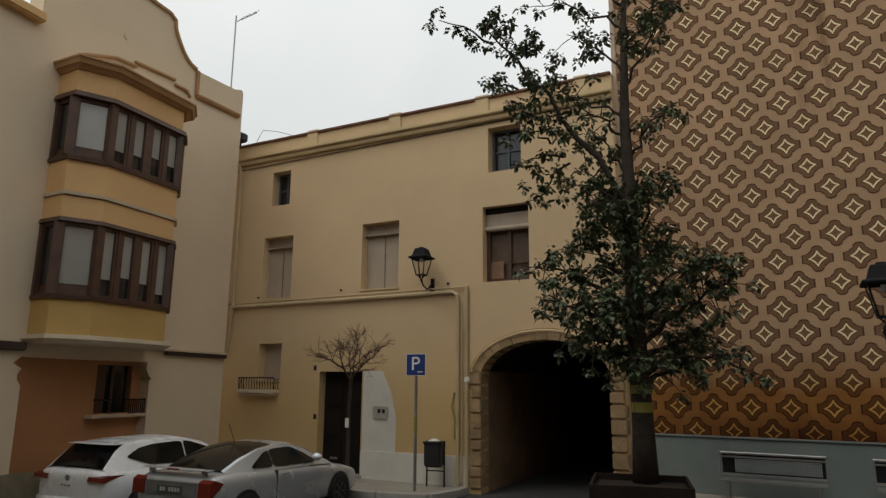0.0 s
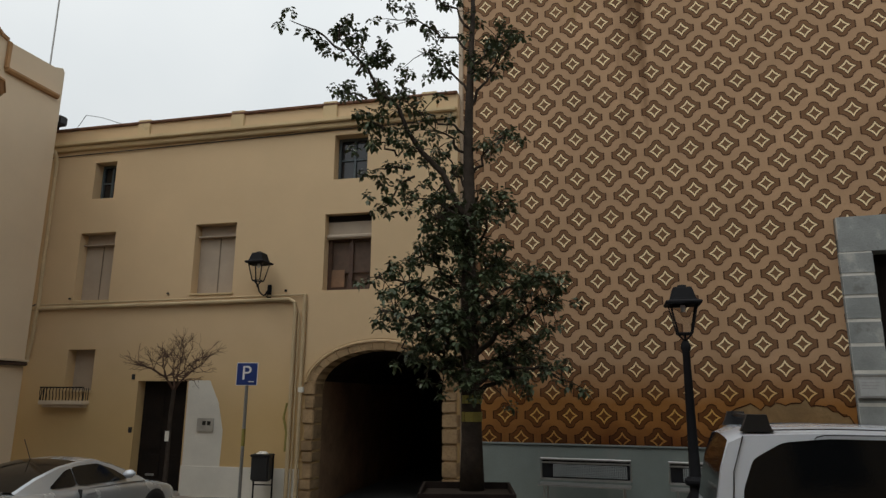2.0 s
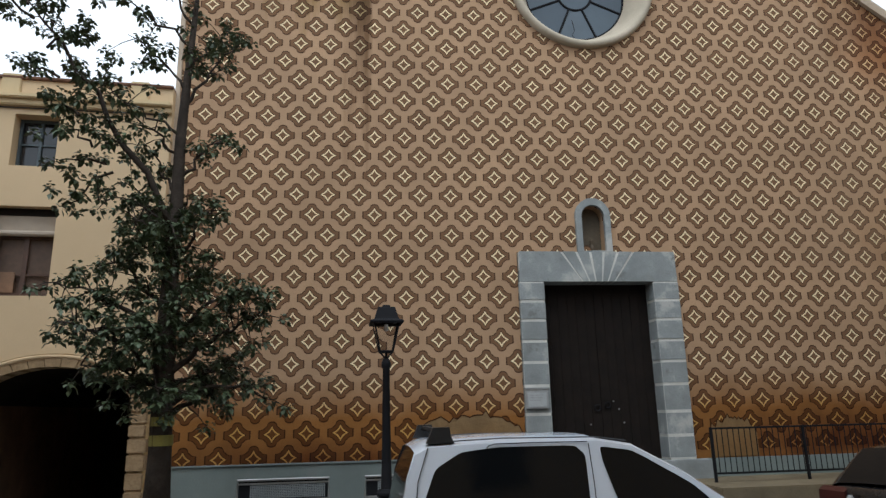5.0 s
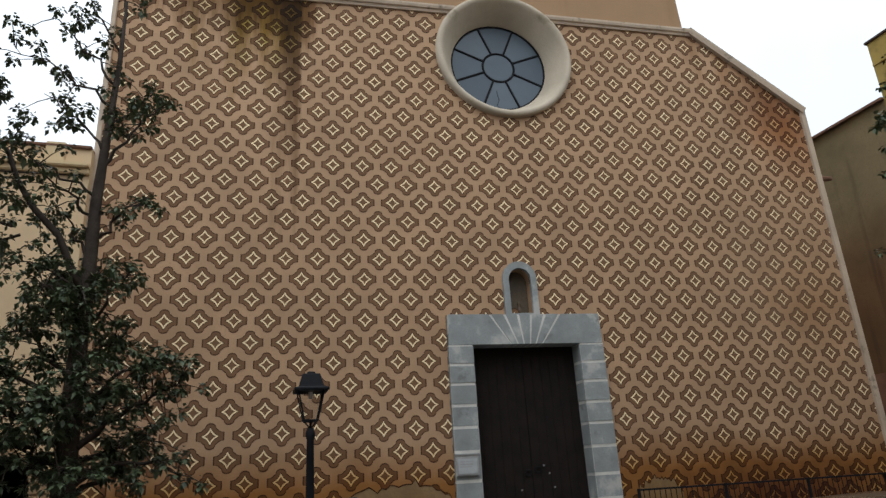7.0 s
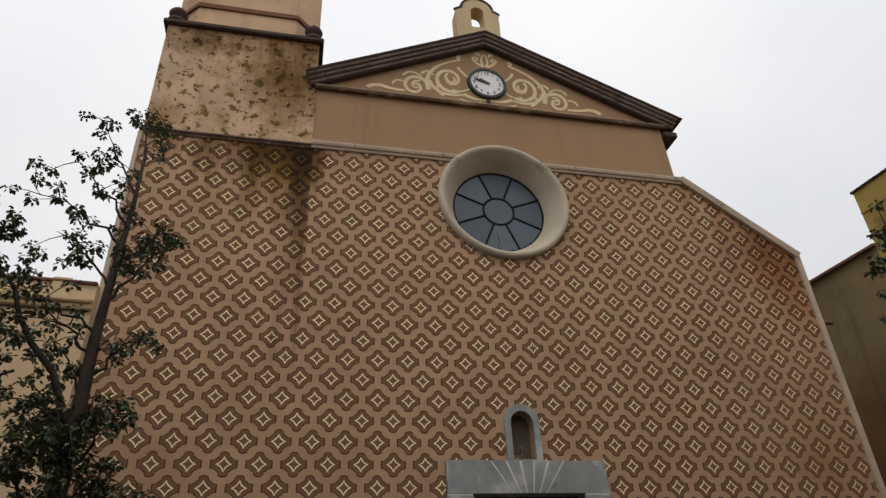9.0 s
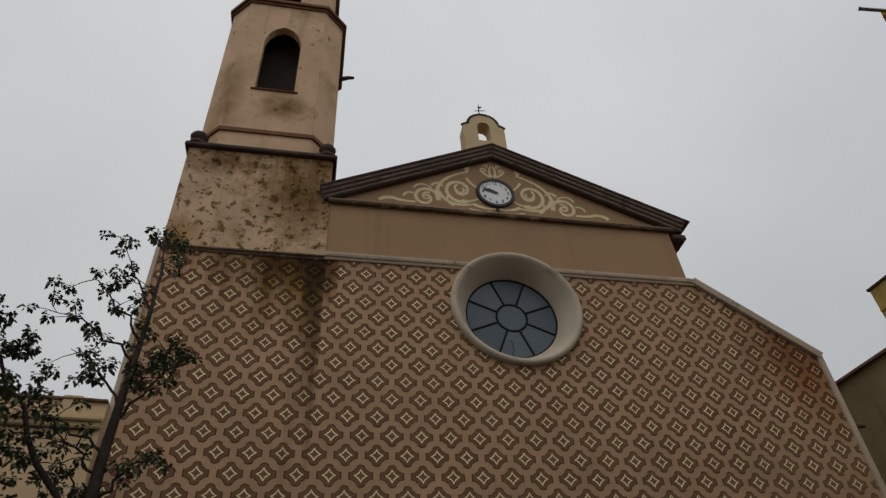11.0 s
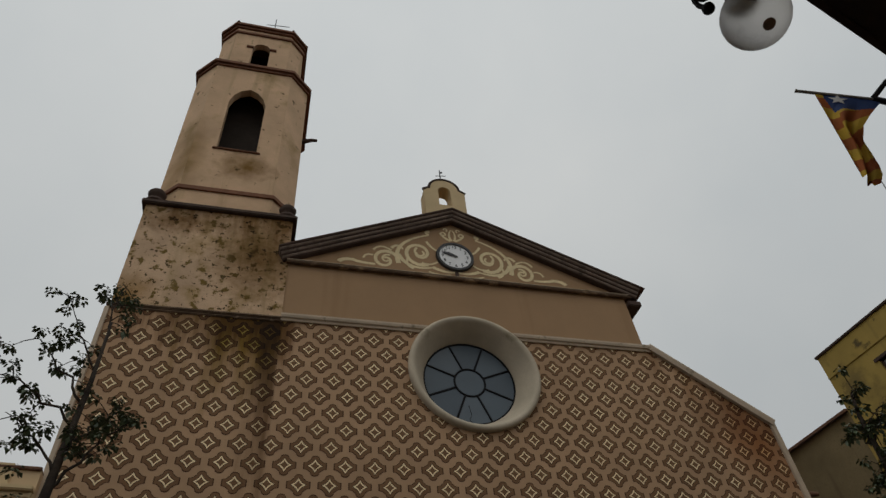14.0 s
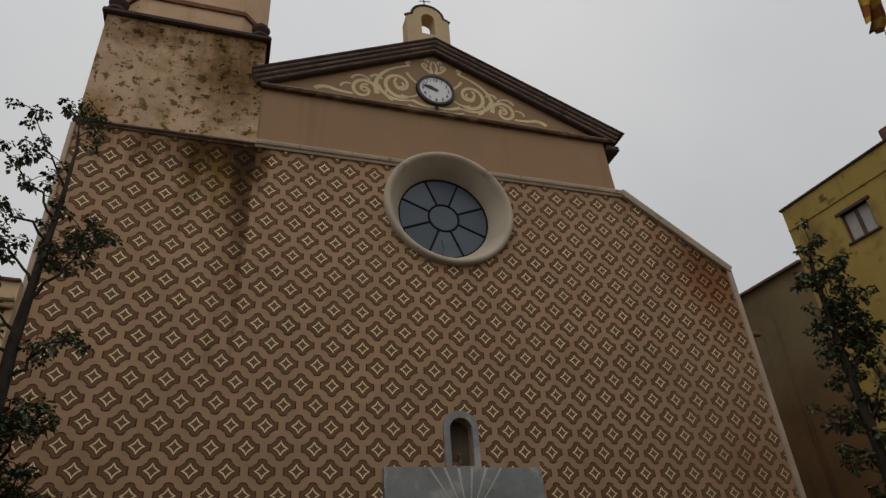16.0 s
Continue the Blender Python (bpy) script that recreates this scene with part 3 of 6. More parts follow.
# bellcote on the gable's top
bx = 0.04
bell = [(bx - 0.70, 17.7), (bx + 0.70, 17.7), (bx + 0.72, 19.60), (bx + 0.60, 19.70)] + arc(bx, 19.72, 0.52, 0, 180, 12, 0.50) + [(bx - 0.60, 19.70), (bx - 0.72, 19.60)]
arch_hole = [(bx - 0.22, 18.9), (bx + 0.22, 18.9)] + arc(bx, 19.62, 0.22, 0, 180, 10)
bc = part("bellcote", prism(bell, 0.25, 0.75, [arch_hole]), OCHRELIGHT, church, "small ochre arched bell gable")
part("coping", tube([(x, 0.27, z) for x, z in [(bx - 0.75, 19.62), (bx - 0.60, 19.72)] + arc(bx, 19.74, 0.53, 180, 0, 12, 0.51) + [(bx + 0.60, 19.72), (bx + 0.75, 19.62)]], 0.055, 6), DARKMOULD, bc)
part("vane", tube([(bx, 0.5, 20.15), (bx, 0.5, 21.1)], 0.018, 6, tube([(bx - 0.16, 0.5, 20.75), (bx + 0.22, 0.5, 20.82)], 0.014, 5, tube([(bx, 0.5, 20.95), (bx + 0.1, 0.5, 21.0)], 0.03, 4))), IRON, bc, "iron weather vane")

# ---- bell tower ----
tower = thing("bell_tower", "weathered octagonal bell tower on a square base", "tower")
tower.parent = church
for key in ("label", "category"):
    del tower[key]
part("square_base", box(-8.92, -4.86, 0.0, 4.05, 13.2, 16.95), TOWERPEEL, tower, "peeling plaster with brown and mossy patches")
part("base_moulding", box(-9.0, -4.80, -0.07, 4.1, 13.16, 13.25, 0.025), LEDGE, tower, "worn brown ledge")
part("base_fillet", box(-8.97, -4.83, -0.04, 4.08, 13.09, 13.16, 0.02), LEDGE, tower)
part("base_cornice", box(-9.04, -4.74, -0.13, 4.18, 16.90, 17.06, 0.03), DARKMOULD, tower)


def chamfered(xc, yc, half, flat, z0, z1, bm=None, taper=1.0):
    bm = bm or bmesh.new()
    def ring(z, k):
        h, f = half * k, flat * k
        return [bm.verts.new((xc + a, yc + b, z)) for a, b in ((-f, -h), (f, -h), (h, -f), (h, f), (f, h), (-f, h), (-h, f), (-h, -f))]
    a, b = ring(z0, 1), ring(z1, taper)
    for k in range(8):
        bm.faces.new((a[k], a[(k + 1) % 8], b[(k + 1) % 8], b[k]))
    bm.faces.new(a[::-1])
    bm.faces.new(b)
    return bm


TX, TY = -6.89, 2.03
# the shaft as eight wall plates, four of them with a bell opening
def shaft(half, flat, z0, z1, hole, thick, material):
    for k in range(8):
        straight = k % 2 == 0
        d = half if straight else (half + flat) / math.sqrt(2)
        w = flat if straight else (half - flat) / math.sqrt(2)
        holes = [hole] if straight else []
        ob = part("shaft_wall", prism([(-w, z0), (w, z0), (w, z1), (-w, z1)], -d, -d + thick, holes), material, tower)
        ob.matrix_basis = pose(TX, TY, 0, 0, 0, 45 * k)


big_arch = [(-0.62, 20.0), (0.62, 20.0), (0.62, 22.75), (0.50, 23.2), (0.30, 23.5), (0.0, 23.68), (-0.30, 23.5), (-0.50, 23.2), (-0.62, 22.75)]
small_arch = [(-0.34, 25.75), (0.34, 25.75)] + arc(0, 27.45, 0.34, 0, 180, 8)
shaft(2.0, 1.34, 17.0, 25.1, big_arch, 0.28, TOWER)
shaft(1.62, 1.08, 25.1, 28.9, small_arch, 0.25, TOWER)
# near-black floors, roofs and added cores paint in the dark behind the openings
part("shaft_floor", chamfered(TX, TY, 1.9, 1.3, 19.4, 19.6), INNERSHADE, tower)
part("shaft_floor", chamfered(TX, TY, 1.5, 1.0, 25.3, 25.5), INNERSHADE, tower)
part("shaft_roof", chamfered(TX, TY, 1.6, 1.05, 24.7, 24.9), INNERSHADE, tower)
part("shaft_roof", chamfered(TX, TY, 1.6, 1.05, 28.6, 28.75), INNERSHADE, tower)
part("inner_core", chamfered(TX, TY, 1.2, 0.8, 19.5, 24.8), INNERSHADE, tower)
part("inner_core", chamfered(TX, TY, 0.7, 0.5, 25.5, 28.6), INNERSHADE, tower)
for z0, z1, h, f in ((17.80, 17.95, 2.06, 1.38), (25.0, 25.12, 2.06, 1.38), (25.12, 25.26, 2.14, 1.43), (28.42, 28.54, 1.69, 1.12), (28.82, 28.95, 1.70, 1.13), (28.95, 29.08, 1.78, 1.18)):
    part("ring_moulding", chamfered(TX, TY, h, f, z0, z1), RINGBROWN, tower, "red-brown moulding")
part("parapet", chamfered(TX, TY, 1.68, 1.1, 29.08, 29.28), TOWER, tower)
part("sill", box(TX - 0.74, TX + 0.74, -0.03, 0.3, 19.93, 20.0, 0.02), RINGBROWN, tower)
for sx in (-1, 1):
    part("impost", box(TX + sx * 0.45 - 0.13, TX + sx * 0.45 + 0.13, 0.34, 0.5, 27.36, 27.46, 0.01), RINGBROWN, tower)
bellm = lathe([(0.05, 0.5), (0.16, 0.46), (0.20, 0.2), (0.27, 0.05), (0.32, 0.0), (0.30, -0.03)], 16, (TX, 0.62, 25.8))
part("bell", bellm, mat("bell_bronze", (0.05, 0.04, 0.03), 0.5, metal=0.8), tower, "dark bronze bell")
for k in range(4):
    a = radians(45 + 90 * k + 22.5)
    for s in (-1, 1):
        a = radians(90 * k + 45 + 12 * s)
        c, s2 = math.cos(a), math.sin(a)
        part("gargoyle", tube([(TX + 1.75 * c, TY + 1.75 * s2, 29.0), (TX + 2.1 * c, TY + 2.1 * s2, 29.2)], 0.07, 6, radii=[0.10, 0.05]), DARKMOULD, tower)
for x, y, z in ((-4.8, 1.2, 22.6), (-4.82, 0.7, 16.4)):
    part("gargoyle", tube([(x - 0.1, y, z), (x + 0.25, y - 0.1, z + 0.04), (x + 0.45, y - 0.15, z)], 0.07, 6, radii=[0.10, 0.07, 0.05]), DARKMOULD, tower)
part("weather_vane", tube([(TX + 0.3, TY - 1.4, 29.2), (TX + 0.3, TY - 1.4, 30.6)], 0.02, 6, tube([(TX - 0.05, TY - 1.4, 30.0), (TX + 0.9, TY - 1.4, 30.15)], 0.015, 5)), IRON, tower, "thin iron weather vane")
for x, y in ((-8.75, 0.12), (-5.05, 0.12), (-8.75, 3.9), (-5.05, 3.9)):
    part("finial", lathe([(0.27, 0), (0.27, 0.10), (0.17, 0.16), (0.15, 0.24), (0.22, 0.30), (0.26, 0.42), (0.2, 0.52), (0.08, 0.58), (0.07, 0.63)], 14, (x, y, 17.05)), DARKMOULD, tower, "squat stone ball finial", smooth=True)

# ---- the ochre house between church and corner ----
house = thing("ochre_house", "three-storey ochre rendered house with a vaulted passage", "house")
house.matrix_basis = HOUSE


def rect(x0, x1, z0, z1):
    return [(x0, z0), (x1, z0), (x1, z1), (x0, z1)]


def hx(x):
    return x + 9.1


arch_in = [(hx(-12.08), -0.4), (hx(-9.22), -0.4), (hx(-9.22), 2.2)] + arc(hx(-10.65), 2.2, 1.43, 12, 168, 14, 0.82) + [(hx(-12.08), 2.2)]
openings = {
    "low_window": (hx(-18.44), hx(-17.69), 2.15, 3.10), "door": (hx(-16.44), hx(-15.17), -0.12, 2.37),
    "attic_small": (hx(-18.32), hx(-17.70), 6.84, 7.80), "left": (hx(-18.50), hx(-17.50), 4.28, 5.96),
    "middle": (hx(-15.30), hx(-14.23), 4.36, 6.02), "attic": (hx(-11.86), hx(-11.05), 6.90, 7.98), "right": (hx(-12.01), hx(-10.90), 4.33, 6.08)}
part("front_wall", prism([(hx(-19.95), -0.4), (hx(-12.08), -0.4)] + [arch_in[-1]] + arch_in[3:-1][::-1] + [arch_in[2], (hx(-9.22), -0.4), (hx(-8.95), -0.4), (hx(-8.95), 8.75), (hx(-19.95), 8.75)],
                         0.0, 0.45, [rect(*o) for k, o in openings.items() if k != "door"] + [rect(hx(-16.44), hx(-15.17), -0.2, 2.37)]), OCHRE, house)
raised = [(hx(-12.32), 3.0), (hx(-12.32), 4.28), (hx(-12.2), 4.36), (hx(-12.02), 4.36), (hx(-12.02), 4.33), (hx(-10.9), 4.33), (hx(-10.9), 4.36), (hx(-8.96), 4.36), (hx(-8.96), 2.4)] + arc(hx(-10.65), 2.2, 1.70, 10, 170, 16, 1.06)
part("raised_render", prism(raised, -0.03, 0.01), OCHRE, house, "thicker coat of render over the arch")
part("cornice", box(hx(-19.92), hx(-8.95), -0.20, 0.2, 8.26, 8.36, 0.02), OCHRELIGHT, house)
part("cornice_step", box(hx(-19.85), hx(-8.95), -0.11, 0.2, 8.14, 8.26, 0.02), OCHRELIGHT, house)
part("coping", box(hx(-19.9), hx(-8.95), -0.06, 0.5, 8.72, 8.79, 0.015), TILE, house, "dark tile coping")
for x in (-17.0, -14.4, -12.0, -9.6):
    part("parapet_pier", box(hx(x) - 0.18, hx(x) + 0.18, -0.05, 0.4, 8.36, 8.83, 0.015), OCHRELIGHT, house)
# near-black blocks behind the wall stand for the unlit rooms
part("back_fill", box(hx(-19.3), hx(-12.4), 0.9, 8, -0.4, 8.6), INNERSHADE, house)
part("back_fill", box(hx(-12.4), hx(-8.95), 0.9, 8, 3.4, 8.6), INNERSHADE, house)
part("plinth", box(hx(-15.15), hx(-12.35), -0.03, 0.02, -0.1, 0.55, 0.01), WHITE, house, "pale grey patched plinth")


def window(o, depth, fill, name="window", label=""):
    x0, x1, z0, z1 = openings[o]
    w = part(name, box(x0 - 0.01, x1 + 0.01, depth + 0.06, depth + 0.09, z0 - 0.01, z1 + 0.01), fill, house, label)
    return w, x0, x1, z0, z1


def frame_bars(w, x0, x1, z0, z1, y, width, material, mids=(), rails=()):
    for a, b in ((x0, x0 + width), (x1 - width, x1)):
        part("stile", box(a, b, y, y + 0.05, z0, z1, 0.006), material, w)
    for a, b in ((z0, z0 + width), (z1 - width, z1)):
        part("rail", box(x0 + width, x1 - width, y, y + 0.05, a, b, 0.006), material, w)
    for m in mids:
        part("mullion", box(m - width / 2, m + width / 2, y + 0.004, y + 0.05, z0 + width, z1 - width, 0.006), material, w)
    for m in rails:
        part("glazing_bar", box(x0 + width, x1 - width, y + 0.008, y + 0.045, m - 0.02, m + 0.02, 0.004), material, w)


for o in ("left", "middle", "low_window"):
    w, x0, x1, z0, z1 = window(o, 0.20, BLIND, label="lowered beige blind")
    drop = 0.30 if o != "low_window" else 0.0
    if drop:
        part("blind_box", box(x0, x1, 0.13, 0.24, z1 - drop, z1 - drop + 0.035, 0.008), BLIND, w)
        part("centre_joint", box((x0 + x1) / 2 - 0.012, (x0 + x1) / 2 + 0.012, 0.245, 0.262, z0, z1 - drop, 0.004), mat("joint_shadow_wood", (0.2, 0.16, 0.12)), w)
    part("sill", box(x0 - 0.03, x1 + 0.03, -0.03, 0.3, z0 - 0.05, z0 - 0.002, 0.01), OCHRELIGHT, w)
for o in ("attic_small", "attic"):
    w, x0, x1, z0, z1 = window(o, 0.26, DARKGLASS, label="dark glazed attic window")
    frame_bars(w, x0, x1, z0, z1, 0.27, 0.06, mat("blue_grey_window_wood", (0.07, 0.09, 0.10), 0.6), [(x0 + x1) / 2], [(z0 + z1) / 2])
w, x0, x1, z0, z1 = window("right", 0.26, mat("closed_inner_shutter", (0.10, 0.058, 0.036), 0.6, vary=0.3, scale=5), label="brown wooden window under a half-lowered blind")
frame_bars(w, x0, x1, z0, z1 - 0.5, 0.25, 0.09, WOODDARK, [(x0 + x1) / 2], [z0 + 0.45])
part("blind", box(x0, x1, 0.2, 0.25, z1 - 0.46, z1 - 0.14, 0.01), BLIND, w)
part("blind_roll", tube([(x0, 0.18, z1 - 0.5), (x1, 0.18, z1 - 0.5)], 0.06, 10), BLIND, w, "rolled pale blind")
part("blind_box", box(x0, x1, 0.18, 0.3, z1 - 0.14, z1, 0.01), DOORWOOD, w)
part("shutter_panel", box(x0 + 0.1, x0 + 0.42, 0.235, 0.25, z0 + 0.1, z0 + 0.5, 0.006), mat("inner_shutter_wood", (0.20, 0.11, 0.06), 0.6), w)

# window grille with its little balcony
bal = part("window_balcony", box(hx(-18.88), hx(-17.68), -0.26, 0.0, 1.82, 1.92, 0.015), TRIM, house, "small moulded balcony with a low iron railing")
part("moulding", box(hx(-18.82), hx(-17.74), -0.2, 0.0, 1.76, 1.82, 0.01), TRIM, bal)
part("rail", box(hx(-18.87), hx(-17.69), -0.25, -0.22, 2.20, 2.23), IRON, bal)
for k in range(14):
    x = hx(-18.86 + 1.16 * k / 13)
    part("baluster", tube([(x, -0.235, 1.92), (x + 0.02, -0.25, 2.02), (x - 0.02, -0.23, 2.12), (x, -0.235, 2.2)], 0.010, 5), IRON, bal)
for k in range(3):
    for x in (-18.86, -17.70):
        part("baluster", tube([(hx(x), -0.2 + 0.07 * k, 1.92), (hx(x), -0.2 + 0.07 * k, 2.2)], 0.010, 5), IRON, bal)

# house door
hd = part("door", box(hx(-16.44), hx(-15.17), 0.26, 0.32, -0.1, 2.37), DOORWOOD, house, "closed dark wooden door")
for a, b in ((-16.42, -15.81), (-15.79, -15.19)):
    for z0, z1 in ((0.05, 0.75), (0.85, 1.45), (1.55, 2.25)):
        part("door_panel", box(hx(a) + 0.07, hx(b) - 0.07, 0.238, 0.262, z0, z1, 0.015), DOORWOOD, hd)
part("letter_plate", box(hx(-16.2), hx(-15.98), 0.228, 0.24, 0.28, 0.33, 0.004), ZINC, hd)
part("threshold", box(hx(-16.5), hx(-15.1), -0.1, 0.3, -0.12, -0.02, 0.01), KERB, hd)
white_out = [(hx(-15.13), 0.5), (hx(-14.22), 0.5), (hx(-14.2), 1.3), (hx(-14.35), 1.9), (hx(-14.6), 2.38), (hx(-15.13), 2.38)]
part("white_patch", prism(white_out, -0.008, 0.0), WHITE, house, "whitewashed patch beside the door")
meter = part("meter_box", box(hx(-14.83), hx(-14.42), -0.035, 0.0, 1.27, 1.56, 0.01), mat("meter_grey", (0.42, 0.39, 0.34), 0.6), house, "grey meter box with two dark windows")
for dx in (0.14, 0.26):
    part("meter_window", box(hx(-14.83) + dx, hx(-14.83) + dx + 0.08, -0.042, -0.03, 1.41, 1.50), DARKGLASS, meter)
part("number_plate_bar", box(hx(-16.62), hx(-16.54), -0.015, 0.0, 2.40, 2.52), BLACKPL, house)
part("doorbell", box(hx(-16.56), hx(-16.48), -0.03, 0.0, 1.22, 1.34, 0.005), BLACKPL, house)

# pipes and cables
part("downpipe", tube([(hx(-19.50), -0.14, 8.16), (hx(-19.44), -0.12, 8.0), (hx(-19.43), -0.09, 7.8), (hx(-19.42), -0.09, 5.0), (hx(-19.40), -0.09, 4.12)], 0.05, 8), PIPE, house)
part("downpipe", tube([(hx(-19.42), -0.08, 4.15), (hx(-19.46), -0.08, 3.3), (hx(-19.52), -0.08, 2.85)], 0.045, 8), PIPE, house)
part("cable", tube([(hx(-19.44), -0.08, 4.22), (hx(-19.62), -0.06, 4.16), (hx(-19.66), -0.06, 3.9), (hx(-19.63), -0.06, 3.2), (hx(-19.72), -0.06, 2.85)], 0.018, 5), BLACKPL, house)
part("cable_bracket", box(hx(-19.66), hx(-19.40), -0.10, 0.0, 4.06, 4.10, 0.01), PIPE, house)
for z, r in ((4.10, 0.045), (4.19, 0.02)):
    part("conduit", tube([(hx(-19.42), -0.07, z), (hx(-16), -0.07, z + 0.02), (hx(-12.75), -0.07, z + 0.05), (hx(-12.62), -0.07, z - 0.03), (hx(-12.6), -0.07, z - 0.2), (hx(-12.6), -0.07, -0.08)] if z < 4.15 else [(hx(-19.42), -0.05, z), (hx(-12.35), -0.05, z + 0.06)], r, 7), PIPE, house)
part("downpipe", tube([(hx(-12.38), -0.08, 4.25), (hx(-12.38), -0.08, -0.08)], 0.04, 8), PIPE, house)
part("thin_pipe", tube([(hx(-12.50), -0.07, 3.9), (hx(-12.50), -0.07, -0.08)], 0.018, 6), PIPE, house)
part("yellow_gas_pipe", tube([(hx(-12.66), -0.09, 0.9), (hx(-12.64), -0.1, 1.3), (hx(-12.72), -0.1, 1.6), (hx(-12.66), -0.1, 1.9)], 0.025, 6), YELLOWTAPE, house, "yellow painted pipe")
part("cable", tube([(hx(-19.8), -0.03, 8.02), (hx(-15), -0.03, 8.07), (hx(-9.0), -0.03, 8.13)], 0.012, 5), BLACKPL, house)
part("cable", tube([(hx(-19.2), 0.1, 8.75), (hx(-18.9), 0.1, 9.2), (hx(-18.4), 0.1, 9.08), (hx(-17.7), 0.1, 8.82)], 0.008, 5), BLACKPL, house)
for x, z in ((-15.9, 4.35), (-13.6, 4.45), (-18.6, 4.3), (-12.9, 4.33)):
    part("wall_hook", box(hx(x), hx(x) + 0.05, -0.05, 0, z, z + 0.05, 0.01), IRON, house)

# the passage: arch stones, jamb stones, vault and walls in the dark
for k in range(15):
    a0, a1 = 10 + 160 * k / 15 + 0.25, 10 + 160 * (k + 1) / 15 - 0.25
    o = [(hx(-10.65) + 1.43 * math.cos(radians(a)), 2.2 + 0.82 * math.sin(radians(a))) for a in (a0, a1)]
    o += [(hx(-10.65) + 1.60 * math.cos(radians(a)), 2.2 + 0.97 * math.sin(radians(a))) for a in (a1, a0)]
    part("arch_stone", prism(o, -0.05 + 0.012 * math.sin(5 * k), 0.4), SANDSTONE, house)
part("arch_label", tube([(x, -0.055, z) for x, z in arc(hx(-10.65), 2.2, 1.64, 8, 172, 20, 1.01)], 0.03, 6), OCHRE, house)
random.seed(4)
for x0, x1 in ((-12.28, -12.06), (-9.26, -8.96)):
    z = -0.1
    while z < 2.3:
        h = min(2.36 - z, random.uniform(0.2, 0.34))
        j = random.uniform(-0.05, 0.02)
        if h > 0.08:
            part("quoin", box(hx(x0) + (j if x0 < -10 else 0), hx(x1) - (j if x0 > -10 else 0), -0.055 + random.uniform(-0.01, 0.015), 0.42, z + 0.008, z + h - 0.008, 0.02), SANDSTONE, house)
        z += h
PASSAGE = mat("passage_brown_render", (0.26, 0.165, 0.10), 0.95, vary=0.35, scale=1.2, fine=20)
part("passage_wall", box(hx(-12.38), hx(-12.08), 0.42, 9, -0.4, 3.2), PASSAGE, house)
part("passage_wall", box(hx(-9.22), hx(-8.95), 0.42, 9, -0.4, 3.2), PASSAGE, house)
# vault and added end wall are coloured near-black to give the passage its darkness
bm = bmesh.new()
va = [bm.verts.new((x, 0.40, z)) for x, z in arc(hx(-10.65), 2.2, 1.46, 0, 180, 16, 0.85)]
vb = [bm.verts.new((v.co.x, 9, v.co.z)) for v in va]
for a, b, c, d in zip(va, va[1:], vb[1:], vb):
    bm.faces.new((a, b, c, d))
part("passage_vault", bm, INNERSHADE, house)
part("passage_end", box(hx(-12.4), hx(-8.95), 9, 9.3, -0.4, 3.4), INNERSHADE, house)
part("cable_box", box(hx(-12.42), hx(-12.30), -0.12, -0.055, 2.12, 2.24, 0.01), WHITE, house)

# ---- the bay house on the corner ----
bay = thing("bay_house", "cream rendered corner house with a two-storey wooden bay window", "house")
LB = Matrix.Translation((-19.25, -1.18, 0)) @ pose(0, 0, 0, 0, 0, 90 + math.degrees(math.atan2(1.3, 6.63)))
bay.matrix_basis = LB
wall_line = [(-15, -0.6), (-0.42, -0.6), (-0.42, 10.18), (-0.5, 10.26), (-0.66, 10.2), (-0.78, 10.15), (-2.30, 10.0)] + [(-2.35 - 0.85 * k / 8, 10.0 + 0.72 * (k / 8) ** 2.2) for k in range(9)] + [(-3.22, 10.9), (-3.4, 11.0), (-6.62, 11.0), (-6.62, 9.08), (-15, 9.08)]
recess = [(-6.05, -0.3), (-2.95, -0.3), (-2.95, 2.12), (-2.88, 2.14), (-2.98, 2.24), (-3.06, 2.36), (-3.05, 2.52), (-6.1, 2.52), (-6.25, 2.4)] + [(-6.05 - 0.10 * math.sin(k), 2.0 + 0.1 * k) for k in range(3, 0, -1)] + [(-6.05, 2.0)]
part("front_wall", prism(wall_line, 0.0, 0.4, [recess]), CREAMWALL, bay)
part("recess_wall", prism([(-6.3, -0.5), (-2.8, -0.5), (-2.8, 2.6), (-6.3, 2.6)], 0.26, 0.4, [rect(-4.15, -3.2, 1.42, 2.44)]), REDWALL, bay, "brownish red wall under the bay")
part("return_wall", box(-0.52, -0.42, 0.4, 3.5, -0.5, 10.15), CREAMWALL, bay)
part("gable_coping", swept([(-0.4, -0.02), (0.05, -0.02), (0.06, 0.05), (-0.4, 0.06)], [(-6.62, 11.0), (-3.4, 11.0), (-3.22, 10.9)] + [(-2.35 - 0.85 * k / 8, 10.0 + 0.72 * (k / 8) ** 2.2) for k in range(8, -1, -1)]), BAYTRIM, bay)
part("parapet_moulding", swept([(0.0, -0.06), (0.07, -0.05), (0.10, 0.0), (0.10, 0.05), (0.0, 0.06)], [(-2.3, 9.3), (-0.6, 9.42)]), BAYTRIM, bay)
part("gable_moulding", box(-2.35, -2.22, -0.06, 0.0, 9.3, 10.0, 0.02), BAYTRIM, bay)
part("cornice", box(-15, -6.64, -0.2, 0.3, 8.92, 9.12, 0.03), PEACH, bay)
part("string_course", box(-2.6, -0.44, -0.12, 0.0, 2.70, 2.79, 0.02), DARKMOULD, bay, "dark stained ledge")
part("ledge", box(-3.0, -0.44, -0.15, 0.0, 2.79, 2.84, 0.01), TRIM, bay)
part("string_course", box(-15, -6.1, -0.12, 0.0, 2.62, 2.78, 0.02), DARKMOULD, bay)
